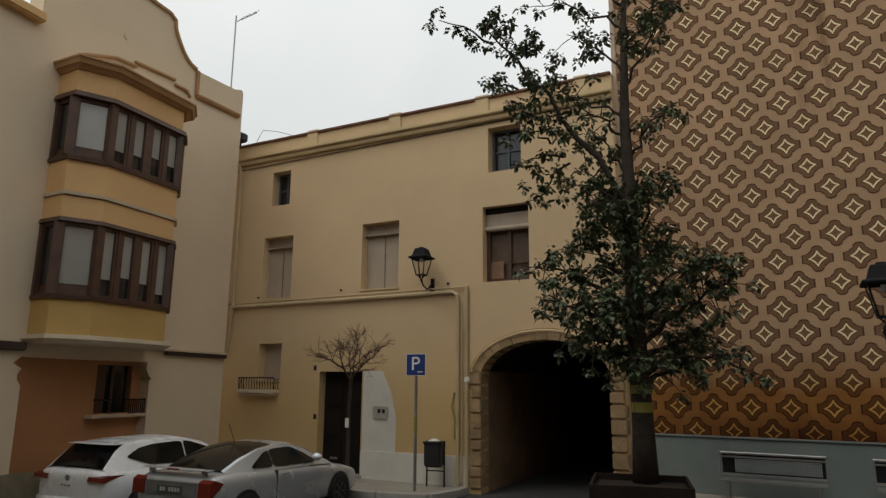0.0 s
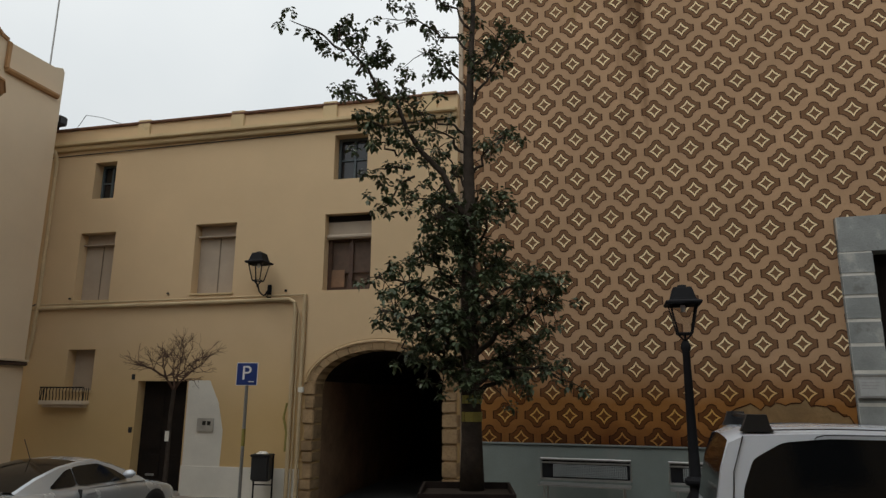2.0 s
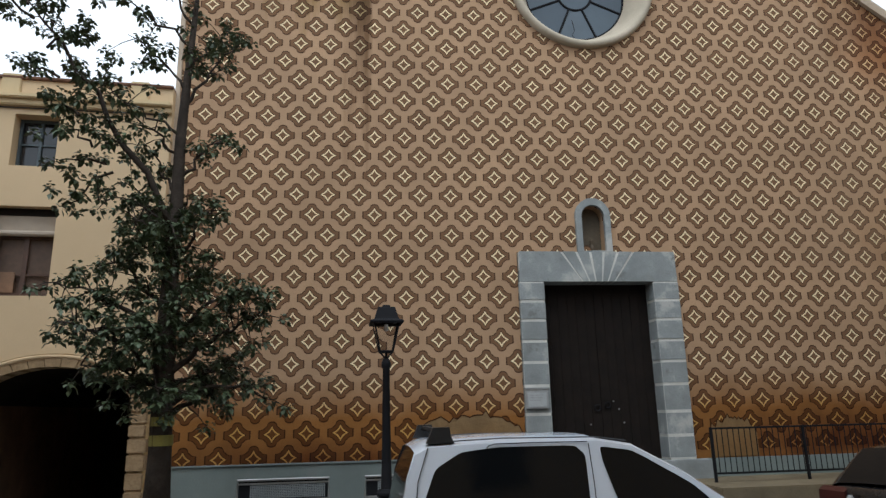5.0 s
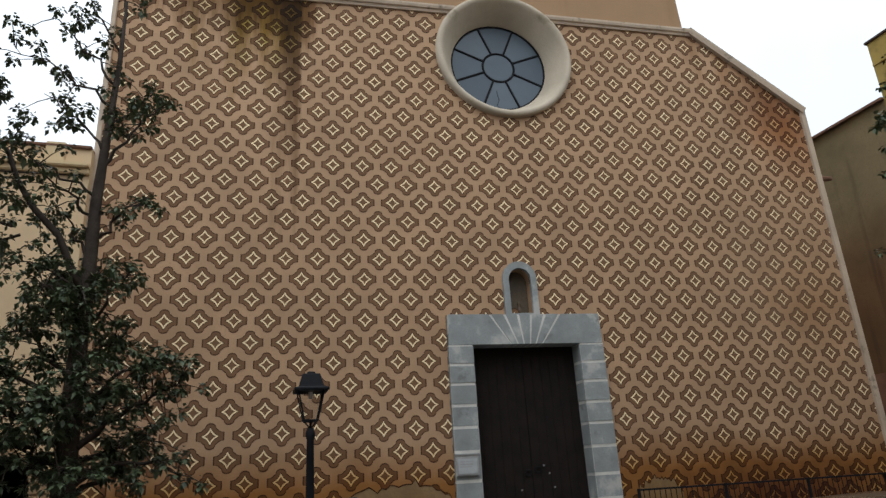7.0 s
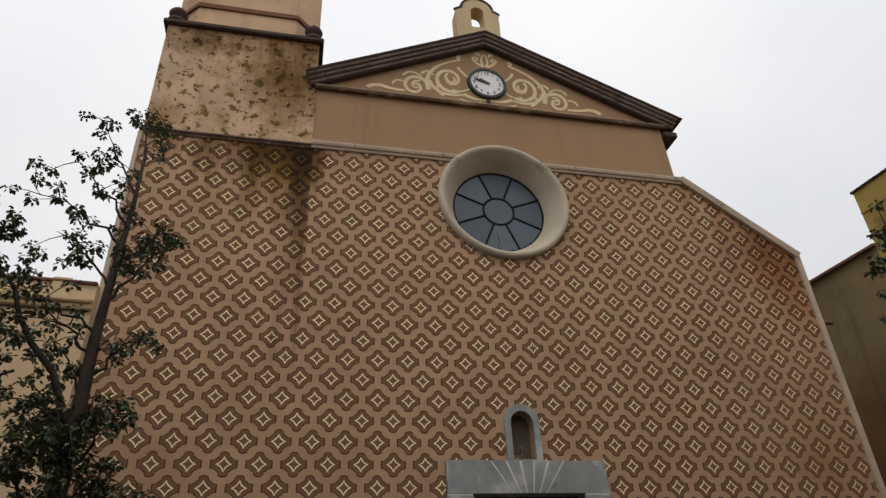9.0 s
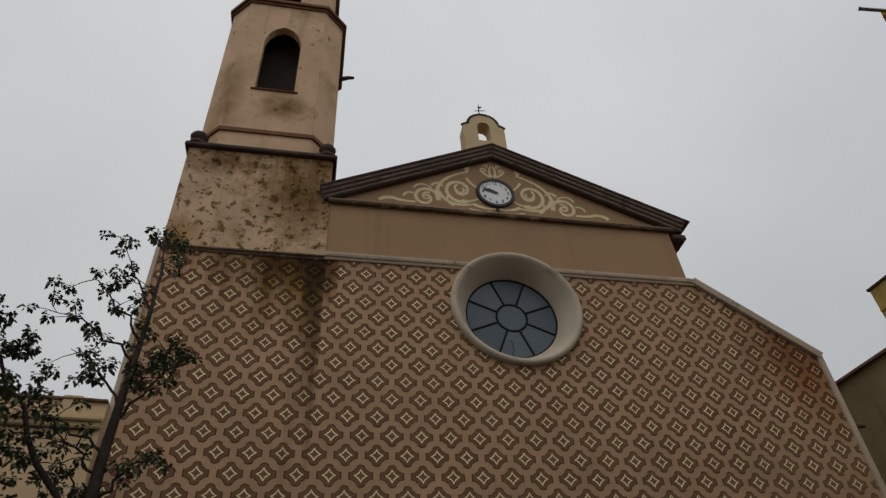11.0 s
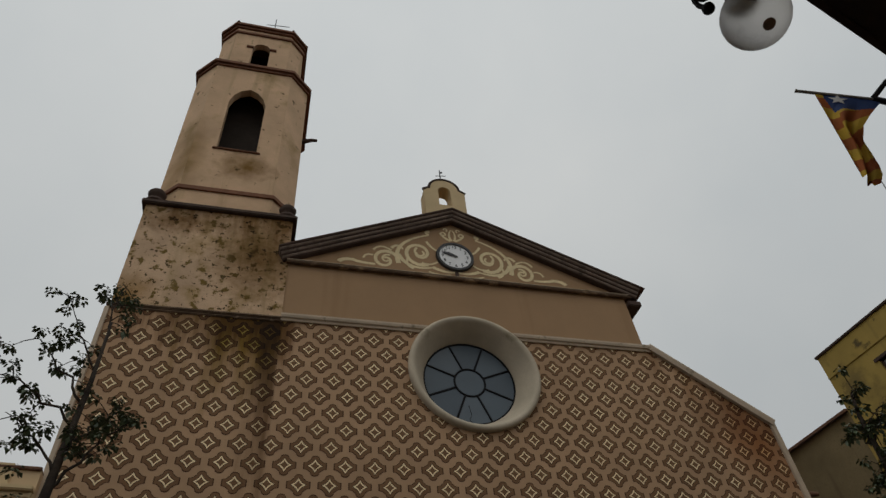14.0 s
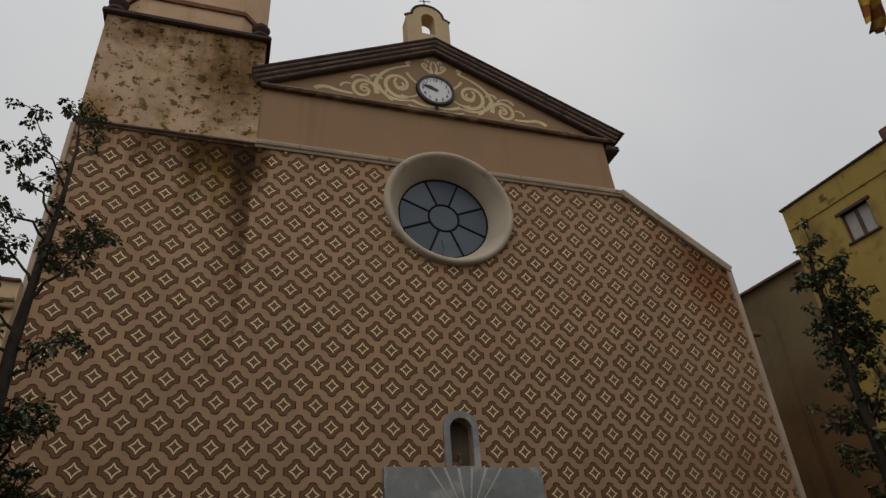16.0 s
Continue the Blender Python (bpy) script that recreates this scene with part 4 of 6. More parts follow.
part("dark_plinth", box(-15, -0.44, -0.02, 0.0, -0.4, 0.45, 0.008), mat("damp_plinth", (0.24, 0.20, 0.14), 0.95, vary=0.25), bay)
part("wall_vent", tube([(-4.6, -0.02, 9.75), (-4.6, 0.02, 9.75)], 0.07, 12), CREAMWALL, bay)
# solid block, coloured near-black in place of dim rooms
part("back_fill", box(-14, -0.6, 0.9, 5, -0.4, 8.6), INNERSHADE, bay)
lowwin = part("ground_window", box(-4.18, -3.17, 0.36, 0.39, 1.40, 2.46), DARKGLASS, bay, "dark barred ground-floor window")
part("sill", box(-4.38, -2.90, 0.02, 0.34, 1.33, 1.40, 0.015), TRIM, lowwin)
part("blind", box(-4.15, -3.85, 0.33, 0.355, 1.42, 2.44), WOODDARK, lowwin)
for x in (-4.12, -3.68, -3.24):
    part("stile", box(x - 0.04, x + 0.04, 0.31, 0.35, 1.42, 2.44, 0.006), WOODDARK, lowwin)
for k in range(9):
    x = -3.40 + 0.055 * k
    part("railing_bar", tube([(x, 0.06, 1.40), (x, 0.06, 1.70)], 0.012, 5), IRON, lowwin)
part("railing_top", box(-4.35, -2.93, 0.045, 0.075, 1.69, 1.72), IRON, lowwin)

plan = [(-6.06, 0.0), (-6.14, -0.58), (-5.54, -0.97), (-3.70, -1.02), (-3.28, -0.62), (-3.24, 0.0)]


def grown(g):
    c = Vector((-4.6, 0.1))
    out = []
    for p in plan:
        d = Vector(p) - c
        out.append((p[0] + g * (1 if d.x > 0 else -1) * (0.9 if abs(d.x) > 1.2 else 0.5), p[1] - (g if p[1] < -0.1 else 0)))
    return out


def bay_ring(z0, z1, g0, g1=None, bm=None):
    bm = bm or bmesh.new()
    a = [bm.verts.new((x, y, z0)) for x, y in grown(g0)]
    b = [bm.verts.new((x, y, z1)) for x, y in grown(g0 if g1 is None else g1)]
    for k in range(len(plan) - 1):
        bm.faces.new((a[k], a[k + 1], b[k + 1], b[k]))
    bm.faces.new(a[::-1])
    bm.faces.new(b)
    bmesh.ops.recalc_face_normals(bm, faces=bm.faces)
    return bm


bw = part("bay_window", bay_ring(2.92, 3.60, 0.0), mat("bay_yellow_render", (0.52, 0.34, 0.125), 0.88, vary=0.08, scale=0.8), bay, "peach rendered bay with brown wooden windows")
for z0, z1, g0, g1, m in ((2.76, 2.84, 0.0, 0.10, TRIM), (2.84, 2.92, 0.12, 0.11, TRIM), (3.58, 3.65, 0.05, 0.06, WOODDARK), (5.04, 5.12, 0.07, 0.05, WOODDARK), (5.12, 5.55, 0.0, 0.0, PEACH), (5.57, 5.63, 0.04, 0.05, TRIM), (5.64, 6.28, 0.0, 0.0, PEACH), (6.26, 6.34, 0.05, 0.06, WOODDARK), (7.55, 7.66, 0.10, 0.06, WOODDARK), (7.66, 8.14, 0.0, 0.0, PEACH), (8.12, 8.19, 0.04, 0.12, BAYTRIM), (8.19, 8.29, 0.16, 0.20, BAYTRIM), (8.29, 8.33, 0.22, 0.22, BAYTRIM), (8.33, 8.62, -0.1, -0.4, CREAMWALL)):
    part("ring", bay_ring(z0, z1, g0, g1), m, bw)
for line in ([(-6.05, 8.44), (-5.61, 8.80), (-4.82, 9.11), (-4.26, 9.17)], [(-4.30, 9.27), (-3.06, 9.39)], [(-3.05, 9.28), (-2.62, 9.29), (-2.5, 9.16)]):
    part("gable_relief", swept([(0.0, -0.03), (0.06, -0.03), (0.07, 0.0), (0.06, 0.03), (0.0, 0.03)], line), BAYTRIM, bay)
part("wall_plate", box(-5.72, -5.62, -0.06, 0.0, 8.0, 8.14, 0.006), TRIM, bay)


def glazing(z0, z1):
    facets = [(plan[0], plan[1], 1), (plan[1], plan[2], 1), (plan[2], plan[3], 4), (plan[3], plan[4], 1), (plan[4], plan[5], 1)]
    for (ax, ay), (bx, by), lights in facets:
        length, ang = math.hypot(bx - ax, by - ay), math.degrees(math.atan2(by - ay, bx - ax))
        at = pose(ax, ay, 0, 0, 0, ang)
        def put(name, bm, m, label=""):
            ob = part(name, bm, m, bw, label)
            ob.matrix_basis = at
        put("corner_post", box(-0.09, 0.09, -0.03, 0.10, z0, z1, 0.012), WOODDARK)
        step = length / lights
        for k in range(lights):
            a, b = k * step + 0.05, (k + 1) * step - 0.05
            pale = lights == 4 or ay < -0.5
            drop = 0.25 + 0.22 * abs(math.sin(2.3 * k + 5 * z0))
            put("pane", box(a + 0.05, b - 0.05, 0.05, 0.06, z0 + (drop if lights == 4 else 0.22), z1 - 0.06), PALEGLASS if pale else DARKGLASS, "window with a pale curtain behind" if pale else "")
            put("lower_panel", box(a + 0.04, b - 0.04, 0.062, 0.08, z0, z0 + (0.55 if lights == 4 else 0.24), 0.01), DARKGLASS if lights == 4 else WOODDARK)
            for u, v in ((a, a + 0.055), (b - 0.055, b)):
                put("stile", box(u, v, 0.0, 0.09, z0, z1, 0.006), WOODDARK)
            put("rail", box(a + 0.055, b - 0.055, 0.005, 0.085, z1 - 0.07, z1, 0.006), WOODDARK)
            put("rail", box(a + 0.055, b - 0.055, 0.005, 0.085, z0, z0 + 0.06, 0.006), WOODDARK)
            if k:
                wide = 0.11 if k == 2 else 0.05
                put("mullion", box(k * step - wide, k * step + wide, -0.014, 0.085, z0, z1, 0.008), WOODDARK)
    # filler behind the panes, its near-black colour standing for the room's dimness
    part("dark_inside", bay_ring(z0, z1, -0.16), INNERSHADE, bw)


glazing(3.65, 5.04)
glazing(6.34, 7.55)
part("aerial_mast", tube([(-0.72, 0.2, 10.1), (-0.73, 0.2, 12.5)], 0.022, 6), ZINC, bay, "thin television aerial")
part("aerial_boom", tube([(-0.73, 0.2, 12.3), (-0.25, -0.15, 12.8)], 0.012, 5), ZINC, bay)
for k in range(6):
    p = Vector((-0.73, 0.2, 12.3)).lerp(Vector((-0.25, -0.15, 12.8)), 0.25 + 0.14 * k)
    part("aerial_element", tube([p + Vector((0.07, 0.17, 0.03)), p - Vector((0.07, 0.17, -0.03))], 0.007, 4), ZINC, bay)
fl = thing("floodlight", "small black floodlight on the parapet corner", "floodlight", (-19.40, -1.25, 8.72))
part("housing", box(-0.2, 0.2, -0.28, -0.02, 0.10, 0.34, 0.03), BLACKPL, fl)
part("lens", box(-0.17, 0.17, -0.295, -0.275, 0.13, 0.31, 0.005), SIGNWHITE, fl)
part("bracket", box(-0.03, 0.03, -0.18, -0.10, 0.0, 0.12, 0.005), IRON, fl)

# ---- the yellow house on the right ----
right = thing("yellow_house", "tall yellow rendered house with a stained parapet and shuttered window", "house", (12.14, 0.52, 0), turn=-90 + math.degrees(math.atan2(0.46, 3.87)) )
# its local x runs along the wall towards the street, y into the house
part("tall_wall", prism([(0, -0.5), (30, -0.5), (30, 13.9), (0, 13.9)], 0.0, 0.4, [rect(1.70, 2.61, 11.66, 12.62), rect(6.2, 7.3, 11.72, 13.0), rect(2.0, 3.1, 7.4, 9.0), rect(6.2, 7.3, 7.4, 9.0)]), OLIVE, right)
part("end_wall", box(0.0, 0.35, 0.4, 9, 10.5, 13.9), OLIVE, right)
part("low_wall", box(-14, 0.0, 0.02, 0.4, -0.5, 11.95), LOWWALL, right, "lower stained grey-brown wall")
part("low_roof", swept([(0.14, 0.0), (0.14, 0.08), (-6, 1.6), (-6, 1.5)], [(-14, 11.93), (0.0, 11.93)]), TILE, right)
part("coping", box(-0.06, 30, -0.06, 0.45, 13.88, 13.96, 0.015), DARKMOULD, right)
part("parapet_band", box(0.0, 30, -0.035, 0.0, 13.08, 13.16, 0.01), OLIVE, right)
part("chimney", box(3.75, 4.5, -0.05, 0.9, 13.9, 14.32, 0.03), TILE, right, "brick-red chimney stack")
# added near-black block: the unlit inside of the yellow house
part("back_fill", box(0.5, 29, 0.8, 8, -0.4, 13.6), INNERSHADE, right)
for x0, x1, z0, z1 in ((1.70, 2.61, 11.66, 12.62), (6.2, 7.3, 11.72, 13.0), (2.0, 3.1, 7.4, 9.0), (6.2, 7.3, 7.4, 9.0)):
    w = part("window", box(x0 - 0.01, x1 + 0.01, 0.14, 0.18, z0 - 0.01, z1 + 0.01), SHUTTER, right, "pale closed shutters in a dark frame")
    for a, b in ((x0, x0 + 0.06), (x1 - 0.06, x1), ((x0 + x1) / 2 - 0.05, (x0 + x1) / 2 + 0.05)):
        part("stile", box(a, b, 0.08, 0.14, z0, z1, 0.006), WOODDARK, w)
    part("lintel", box(x0 - 0.12, x1 + 0.12, -0.05, 0.15, z1, z1 + 0.10, 0.01), DARKMOULD, w)
    part("sill", box(x0 - 0.08, x1 + 0.08, -0.06, 0.15, z0 - 0.07, z0 - 0.002, 0.01), DARKMOULD, w)
part("street_band", box(-14, 30, -0.03, 0.0, -0.4, 4.2, 0.01), mat("red_brown_base_render", (0.26, 0.13, 0.08), 0.9, vary=0.2), right)

# ---- clock and painted scrollwork on the gable ----
clock = part("clock", lathe([(0.53, 0.0), (0.53, 0.05)], 40), SIGNWHITE, gable, "round white clock face with black numerals")
CL = pose(0.03, 0.045, 16.2, 90, 0, 0)
clock.matrix_basis = CL
ring = bmesh.new()
for r0, z0, r1, z1 in ((0.50, 0.05, 0.50, 0.085), (0.50, 0.085, 0.575, 0.085), (0.575, 0.085, 0.60, 0.0)):
    a = [ring.verts.new((r0 * math.cos(2 * math.pi * k / 40), r0 * math.sin(2 * math.pi * k / 40), z0)) for k in range(40)]
    b = [ring.verts.new((r1 * math.cos(2 * math.pi * k / 40), r1 * math.sin(2 * math.pi * k / 40), z1)) for k in range(40)]
    for k in range(40):
        ring.faces.new((a[k], a[(k + 1) % 40], b[(k + 1) % 40], b[k]))
part("clock_rim", ring, BLACKPL, clock)


def lettering(text, size, depth=0.004):
    cu = bpy.data.curves.new("letters", "FONT")
    cu.body, cu.size, cu.extrude, cu.align_x, cu.align_y = text, size, depth, "CENTER", "CENTER"
    ob = bpy.data.objects.new("letters", cu)
    me = bpy.data.meshes.new_from_object(ob)
    bpy.data.objects.remove(ob)
    return me


for k in range(1, 13):
    a = radians(90 - 30 * k)
    ob = part("numeral", lettering(str(k), 0.16), BLACKPL, clock)
    ob.location = (0.39 * math.cos(a), 0.39 * math.sin(a), 0.058)
for ang, length, w in ((90 - 288, 0.42, 0.036), (90 - 294, 0.29, 0.06)):
    a = radians(ang)
    ob = part("pointer", prism([(-0.08, -w / 2), (length * 0.8, -w), (length, 0), (length * 0.8, w), (-0.08, w / 2)], -0.004, 0.004), BLACKPL, clock)
    ob.matrix_basis = pose(0, 0, 0.068 if w < 0.05 else 0.078) @ Matrix.Rotation(a, 4, "Z") @ Matrix.Rotation(radians(90), 4, "X")


def ribbon(points, w0, w1, bm, y=0.042):
    """A flat painted stroke, raised by a few millimetres, that tapers from w0 to w1."""
    pts = [Vector(p) for p in points]
    left, right = [], []
    for i, p in enumerate(pts):
        d = (pts[min(i + 1, len(pts) - 1)] - pts[max(i - 1, 0)]).normalized()
        u = i / (len(pts) - 1)
        w = (w0 + (w1 - w0) * u) / 2
        left.append(bm.verts.new((p.x - d.y * w, y, p.y + d.x * w)))
        right.append(bm.verts.new((p.x + d.y * w, y, p.y - d.x * w)))
    for k in range(len(pts) - 1):
        bm.faces.new((left[k], right[k], right[k + 1], left[k + 1]))


def spiral(cx, cz, r0, r1, a0, a1, n=26):
    return [(cx + (r0 + (r1 - r0) * k / n) * math.cos(radians(a0 + (a1 - a0) * k / n)), cz + (r0 + (r1 - r0) * k / n) * 0.95 * math.sin(radians(a0 + (a1 - a0) * k / n))) for k in range(n + 1)]


def bend(a, b, c, n=14):
    return [tuple((1 - t) ** 2 * Vector(a) + 2 * t * (1 - t) * Vector(b) + t * t * Vector(c)) for t in [k / n for k in range(n + 1)]]


SCROLL = mat("painted_cream_ornament", (0.74, 0.61, 0.37), 0.9, vary=0.12)
for side in (-1, 1):
    work = new("scrollwork")
    work.parent = gable
    work.location.x = 0.03
    strokes = [(spiral(-1.10, 16.22, 0.50, 0.08, -60, -560), 0.11, 0.07), (bend((-0.70, 15.72), (-1.5, 15.5), (-1.75, 16.1)), 0.05, 0.12), (bend((-1.75, 15.75), (-2.0, 16.6), (-0.75, 17.0)), 0.13, 0.05),
               (spiral(-2.15, 15.82, 0.40, 0.07, 20, 480), 0.11, 0.06), (bend((-2.45, 15.62), (-2.9, 15.62), (-3.1, 15.70)), 0.07, 0.09), (bend((-3.05, 15.7), (-3.4, 15.72), (-3.5, 15.58)), 0.09, 0.12),
               (bend((-0.72, 15.73), (-0.35, 15.55), (-0.05, 15.62)), 0.10, 0.05), (bend((-0.85, 15.55), (-0.5, 15.42), (-0.2, 15.48)), 0.04, 0.07), (bend((-0.75, 17.0), (-0.95, 17.12), (-0.72, 17.14)), 0.06, 0.10),
               (bend((-1.6, 16.3), (-1.75, 16.55), (-1.95, 16.3)), 0.05, 0.09), (spiral(-1.05, 16.25, 0.22, 0.05, 120, 420, 16), 0.07, 0.05), (bend((-0.5, 16.35), (-0.75, 16.5), (-0.85, 16.72)), 0.05, 0.08),
               (spiral(-2.1, 15.85, 0.19, 0.05, 60, 330, 14), 0.06, 0.05), (bend((-0.06, 16.86), (-0.3, 16.95), (-0.38, 17.12)), 0.08, 0.05), (spiral(-0.28, 17.10, 0.10, 0.03, 180, -160, 12), 0.05, 0.04),
               (bend((-1.45, 16.05), (-1.6, 15.7), (-1.3, 15.6)), 0.05, 0.08), (bend((-1.95, 16.2), (-2.3, 16.45), (-2.5, 16.15)), 0.05, 0.07), (bend((-2.5, 15.95), (-2.75, 16.0), (-2.8, 15.8)), 0.05, 0.06), (bend((-0.55, 15.95), (-0.8, 15.75), (-1.05, 15.85)), 0.05, 0.06), (bend((-0.04, 16.85), (-0.16, 17.1), (-0.02, 17.32)), 0.08, 0.03), (spiral(-0.22, 17.30, 0.08, 0.03, -60, 220, 10), 0.045, 0.03)]
    for k, (line, w0, w1) in enumerate(strokes):
        bm = bmesh.new()
        ribbon([(side * -x if side > 0 else x, 15.42 + (z - 15.48) * 1.09) for x, z in line], w0 * 1.15, w1 * 1.15, bm, 0.044 - 0.0004 * k)
        part("scroll_stroke", bm, SCROLL, work)
part("clock_stem", box(-0.02, 0.09, 0.03, 0.05, 15.28, 15.66), DARKMOULD, gable)

# ---- notice box and loose plaster on the front ----
notice = thing("notice_box", "small white framed notice box on the portal jamb", "notice board")
part("frame", box(-1.74, -1.28, -0.16, -0.11, 2.06, 2.42, 0.01), mat("grey_frame", (0.35, 0.35, 0.34), 0.5), notice)
part("paper", box(-1.70, -1.32, -0.168, -0.158, 2.10, 2.38), mat("greyed_paper", (0.42, 0.43, 0.43), 0.5, vary=0.12, scale=6), notice)
for k in range(3):
    part("text_bar", box(-1.67, -1.38 - 0.03 * k, -0.171, -0.166, 2.32 - 0.05 * k, 2.335 - 0.05 * k), mat("faint_print", (0.4, 0.4, 0.4)), notice)
part("upper_bar", box(-1.76, -1.26, -0.15, -0.11, 2.42, 2.46, 0.006), ZINC, notice)
PATCH = stain(mat("bare_plaster", (0.23, 0.15, 0.075), 0.95, vary=0.22, scale=1.6, fine=25, bump=0.5), (0.8, 0.66, 0.45), 1.2, 1.9)
random.seed(11)


def bare(x0, x1, z0, z1, lump=0.12):
    n = 26
    top = [(x0 + (x1 - x0) * k / n, z1 + lump * (noise.noise((x0 * 3 + k * 0.55, 3.1, z1)) + 0.25 * noise.noise((k * 1.9, x1, 0.4))) - 0.35 * (abs(2 * k / n - 1) ** 4)) for k in range(n + 1)]
    part("bare_plaster", prism([(x0, z0), (x1, z0)] + top[::-1], -0.020, 0.004), PATCH, church, "bare plaster where the ornament has come away")
    part("crack_edge", tube([(x, -0.021, z) for x, z in top], 0.011, 4), DEEP, church)


bare(-3.95, -1.80, 1.17, 1.95, 0.22)
bare(2.1, 3.15, 1.02, 1.78, 0.2)

# ---- street furniture ----
def lantern(parent, scale=1.0, z=0.0):
    """A four-sided lantern that widens upwards, under a domed cap."""
    s = scale
    cap = part("cap", lathe([(r * s, z + h * s) for r, h in ((0.30, 0.445), (0.315, 0.47), (0.30, 0.485), (0.235, 0.50), (0.215, 0.53), (0.165, 0.655), (0.15, 0.67), (0.08, 0.675), (0.07, 0.70), (0.03, 0.71))], 4), IRON, parent, "four-sided iron cap")
    cap.matrix_basis = pose(0, 0, 0, 0, 0, 45)
    corners = [(1, 1), (-1, 1), (-1, -1), (1, -1)]
    lo, hi = 0.085 * s, 0.165 * s
    for cx, cy in corners:
        part("lantern_bar", tube([(cx * lo, cy * lo, z + 0.08 * s), (cx * hi, cy * hi, z + 0.47 * s)], 0.013 * s, 6), IRON, parent)
    for zz, r in ((0.08, lo), (0.465, hi)):
        part("lantern_ring", tube([(a * r, b * r, z + zz * s) for a, b in corners + corners[:1]], 0.014 * s, 5), IRON, parent)
    for (a, b), (c, d) in zip(corners, corners[1:] + corners[:1]):
        bm = bmesh.new()
        bm.faces.new([bm.verts.new(v) for v in ((a * lo, b * lo, z + 0.09 * s), (c * lo, d * lo, z + 0.09 * s), (c * hi, d * hi, z + 0.46 * s), (a * hi, b * hi, z + 0.46 * s))])
        pane = part("pane", bm, CLEAR, parent, "clear glass")
        pane.visible_shadow = False
    part("lamp_holder", tube([(0, 0, z + 0.46 * s), (0, 0, z + 0.36 * s)], 0.03 * s, 8), SIGNWHITE, parent)
    part("cradle", tube([(-lo, 0, z + 0.08 * s), (0, 0, z - 0.02 * s), (lo, 0, z + 0.08 * s)], 0.013 * s, 6), IRON, parent)
    part("cradle", tube([(0, -lo, z + 0.08 * s), (0, 0, z - 0.02 * s), (0, lo, z + 0.08 * s)], 0.013 * s, 6), IRON, parent)


CLEAR = bpy.data.materials.new("clear_lantern_glass")
CLEAR.use_nodes = True
cb = CLEAR.node_tree.nodes["Principled BSDF"]
cb.inputs["Transmission Weight"].default_value, cb.inputs["Roughness"].default_value, cb.inputs["IOR"].default_value = 1.0, 0.02, 1.05

lamp = thing("street_lamp", "black cast-iron street lamp with a four-sided lantern", "street lamp", (-4.66, -4.57, 0.0), turn=3)
part("post", lathe([(0.17, -0.1), (0.17, 0.12), (0.13, 0.2), (0.10, 0.75), (0.125, 0.80), (0.125, 0.86), (0.075, 0.95), (0.058, 1.6), (0.045, 2.62), (0.062, 2.66), (0.062, 2.70), (0.04, 2.76)], 14), IRON, lamp, smooth=True)
part("collar", lathe([(0.11, 1.02), (0.13, 1.05), (0.13, 1.08), (0.09, 1.12)], 14), IRON, lamp)
lantern(lamp, 1.0, 2.77)

wl_ = thing("wall_lamp", "black wrought-iron wall lantern on a scrolled bracket", "wall lamp")
wl_.matrix_basis = HOUSE @ pose(hx(-13.36), -0.42, 4.44)
lantern(wl_, 1.05, 0.0)
part("bracket", tube([(0, 0, -0.02), (0.02, 0.06, -0.15), (0.05, 0.2, -0.22), (0.08, 0.36, -0.1), (0.08, 0.40, 0.02)], 0.018, 6), IRON, wl_)
part("scroll", tube([(0.08, 0.30 + 0.09 * (1 - k / 22) * math.cos(k * 0.42), -0.18 + 0.09 * (1 - k / 22) * math.sin(k * 0.42)) for k in range(20)], 0.012, 5), IRON, wl_)
part("wall_plate", box(0.03, 0.13, 0.385, 0.42, -0.30, 0.06, 0.01), IRON, wl_)

sign = thing("parking_sign", "blue square parking sign on a galvanised pole", "road sign", (-13.0, -1.72, -0.08), turn=20)
part("pole", tube([(0, 0.03, 0), (0, 0.03, 2.3), (0.0, 0.03, 2.72)], 0.033, 10), ZINC, sign)
part("panel", box(-0.215, 0.215, -0.012, -0.002, 2.33, 2.79, 0.004), SIGNWHITE, sign)
part("panel_face", box(-0.203, 0.203, -0.017, -0.011, 2.342, 2.778, 0.002), SIGNBLUE, sign)
p = part("letter_p", lettering("P", 0.40, 0.003), SIGNWHITE, sign)
p.matrix_basis = pose(-0.01, -0.022, 2.57, 90, 0, 0)
part("small_mark", box(0.04, 0.15, -0.022, -0.016, 2.40, 2.42), SIGNWHITE, sign)
part("yellow_sticker", tube([(0, 0.03, 1.15), (0, 0.03, 1.48)], 0.036, 10), YELLOWTAPE, sign, "torn yellow sticker")

litter = thing("litter_bin", "black litter bin hung between two posts", "litter bin", (-12.95, -1.05, -0.08), turn=12)
part("bin_body", box(-0.19, 0.19, -0.14, 0.14, 0.42, 0.92, 0.03), BLACKPL, litter)
part("rim", box(-0.21, 0.21, -0.16, 0.16, 0.90, 0.95, 0.012), BLACKPL, litter)
for x in (-0.2, 0.2):
    part("post", tube([(x, 0.1, 0), (x, 0.1, 0.95)], 0.018, 6), IRON, litter)
part("crossbar", tube([(-0.2, 0.1, 0.33), (0.2, 0.1, 0.33)], 0.014, 6), IRON, litter)
part("bag", lathe([(0.10, 0.93), (0.13, 0.96), (0.07, 1.0)], 9, (0, 0, 0)), WHITE, litter, "scrap of pale bag")

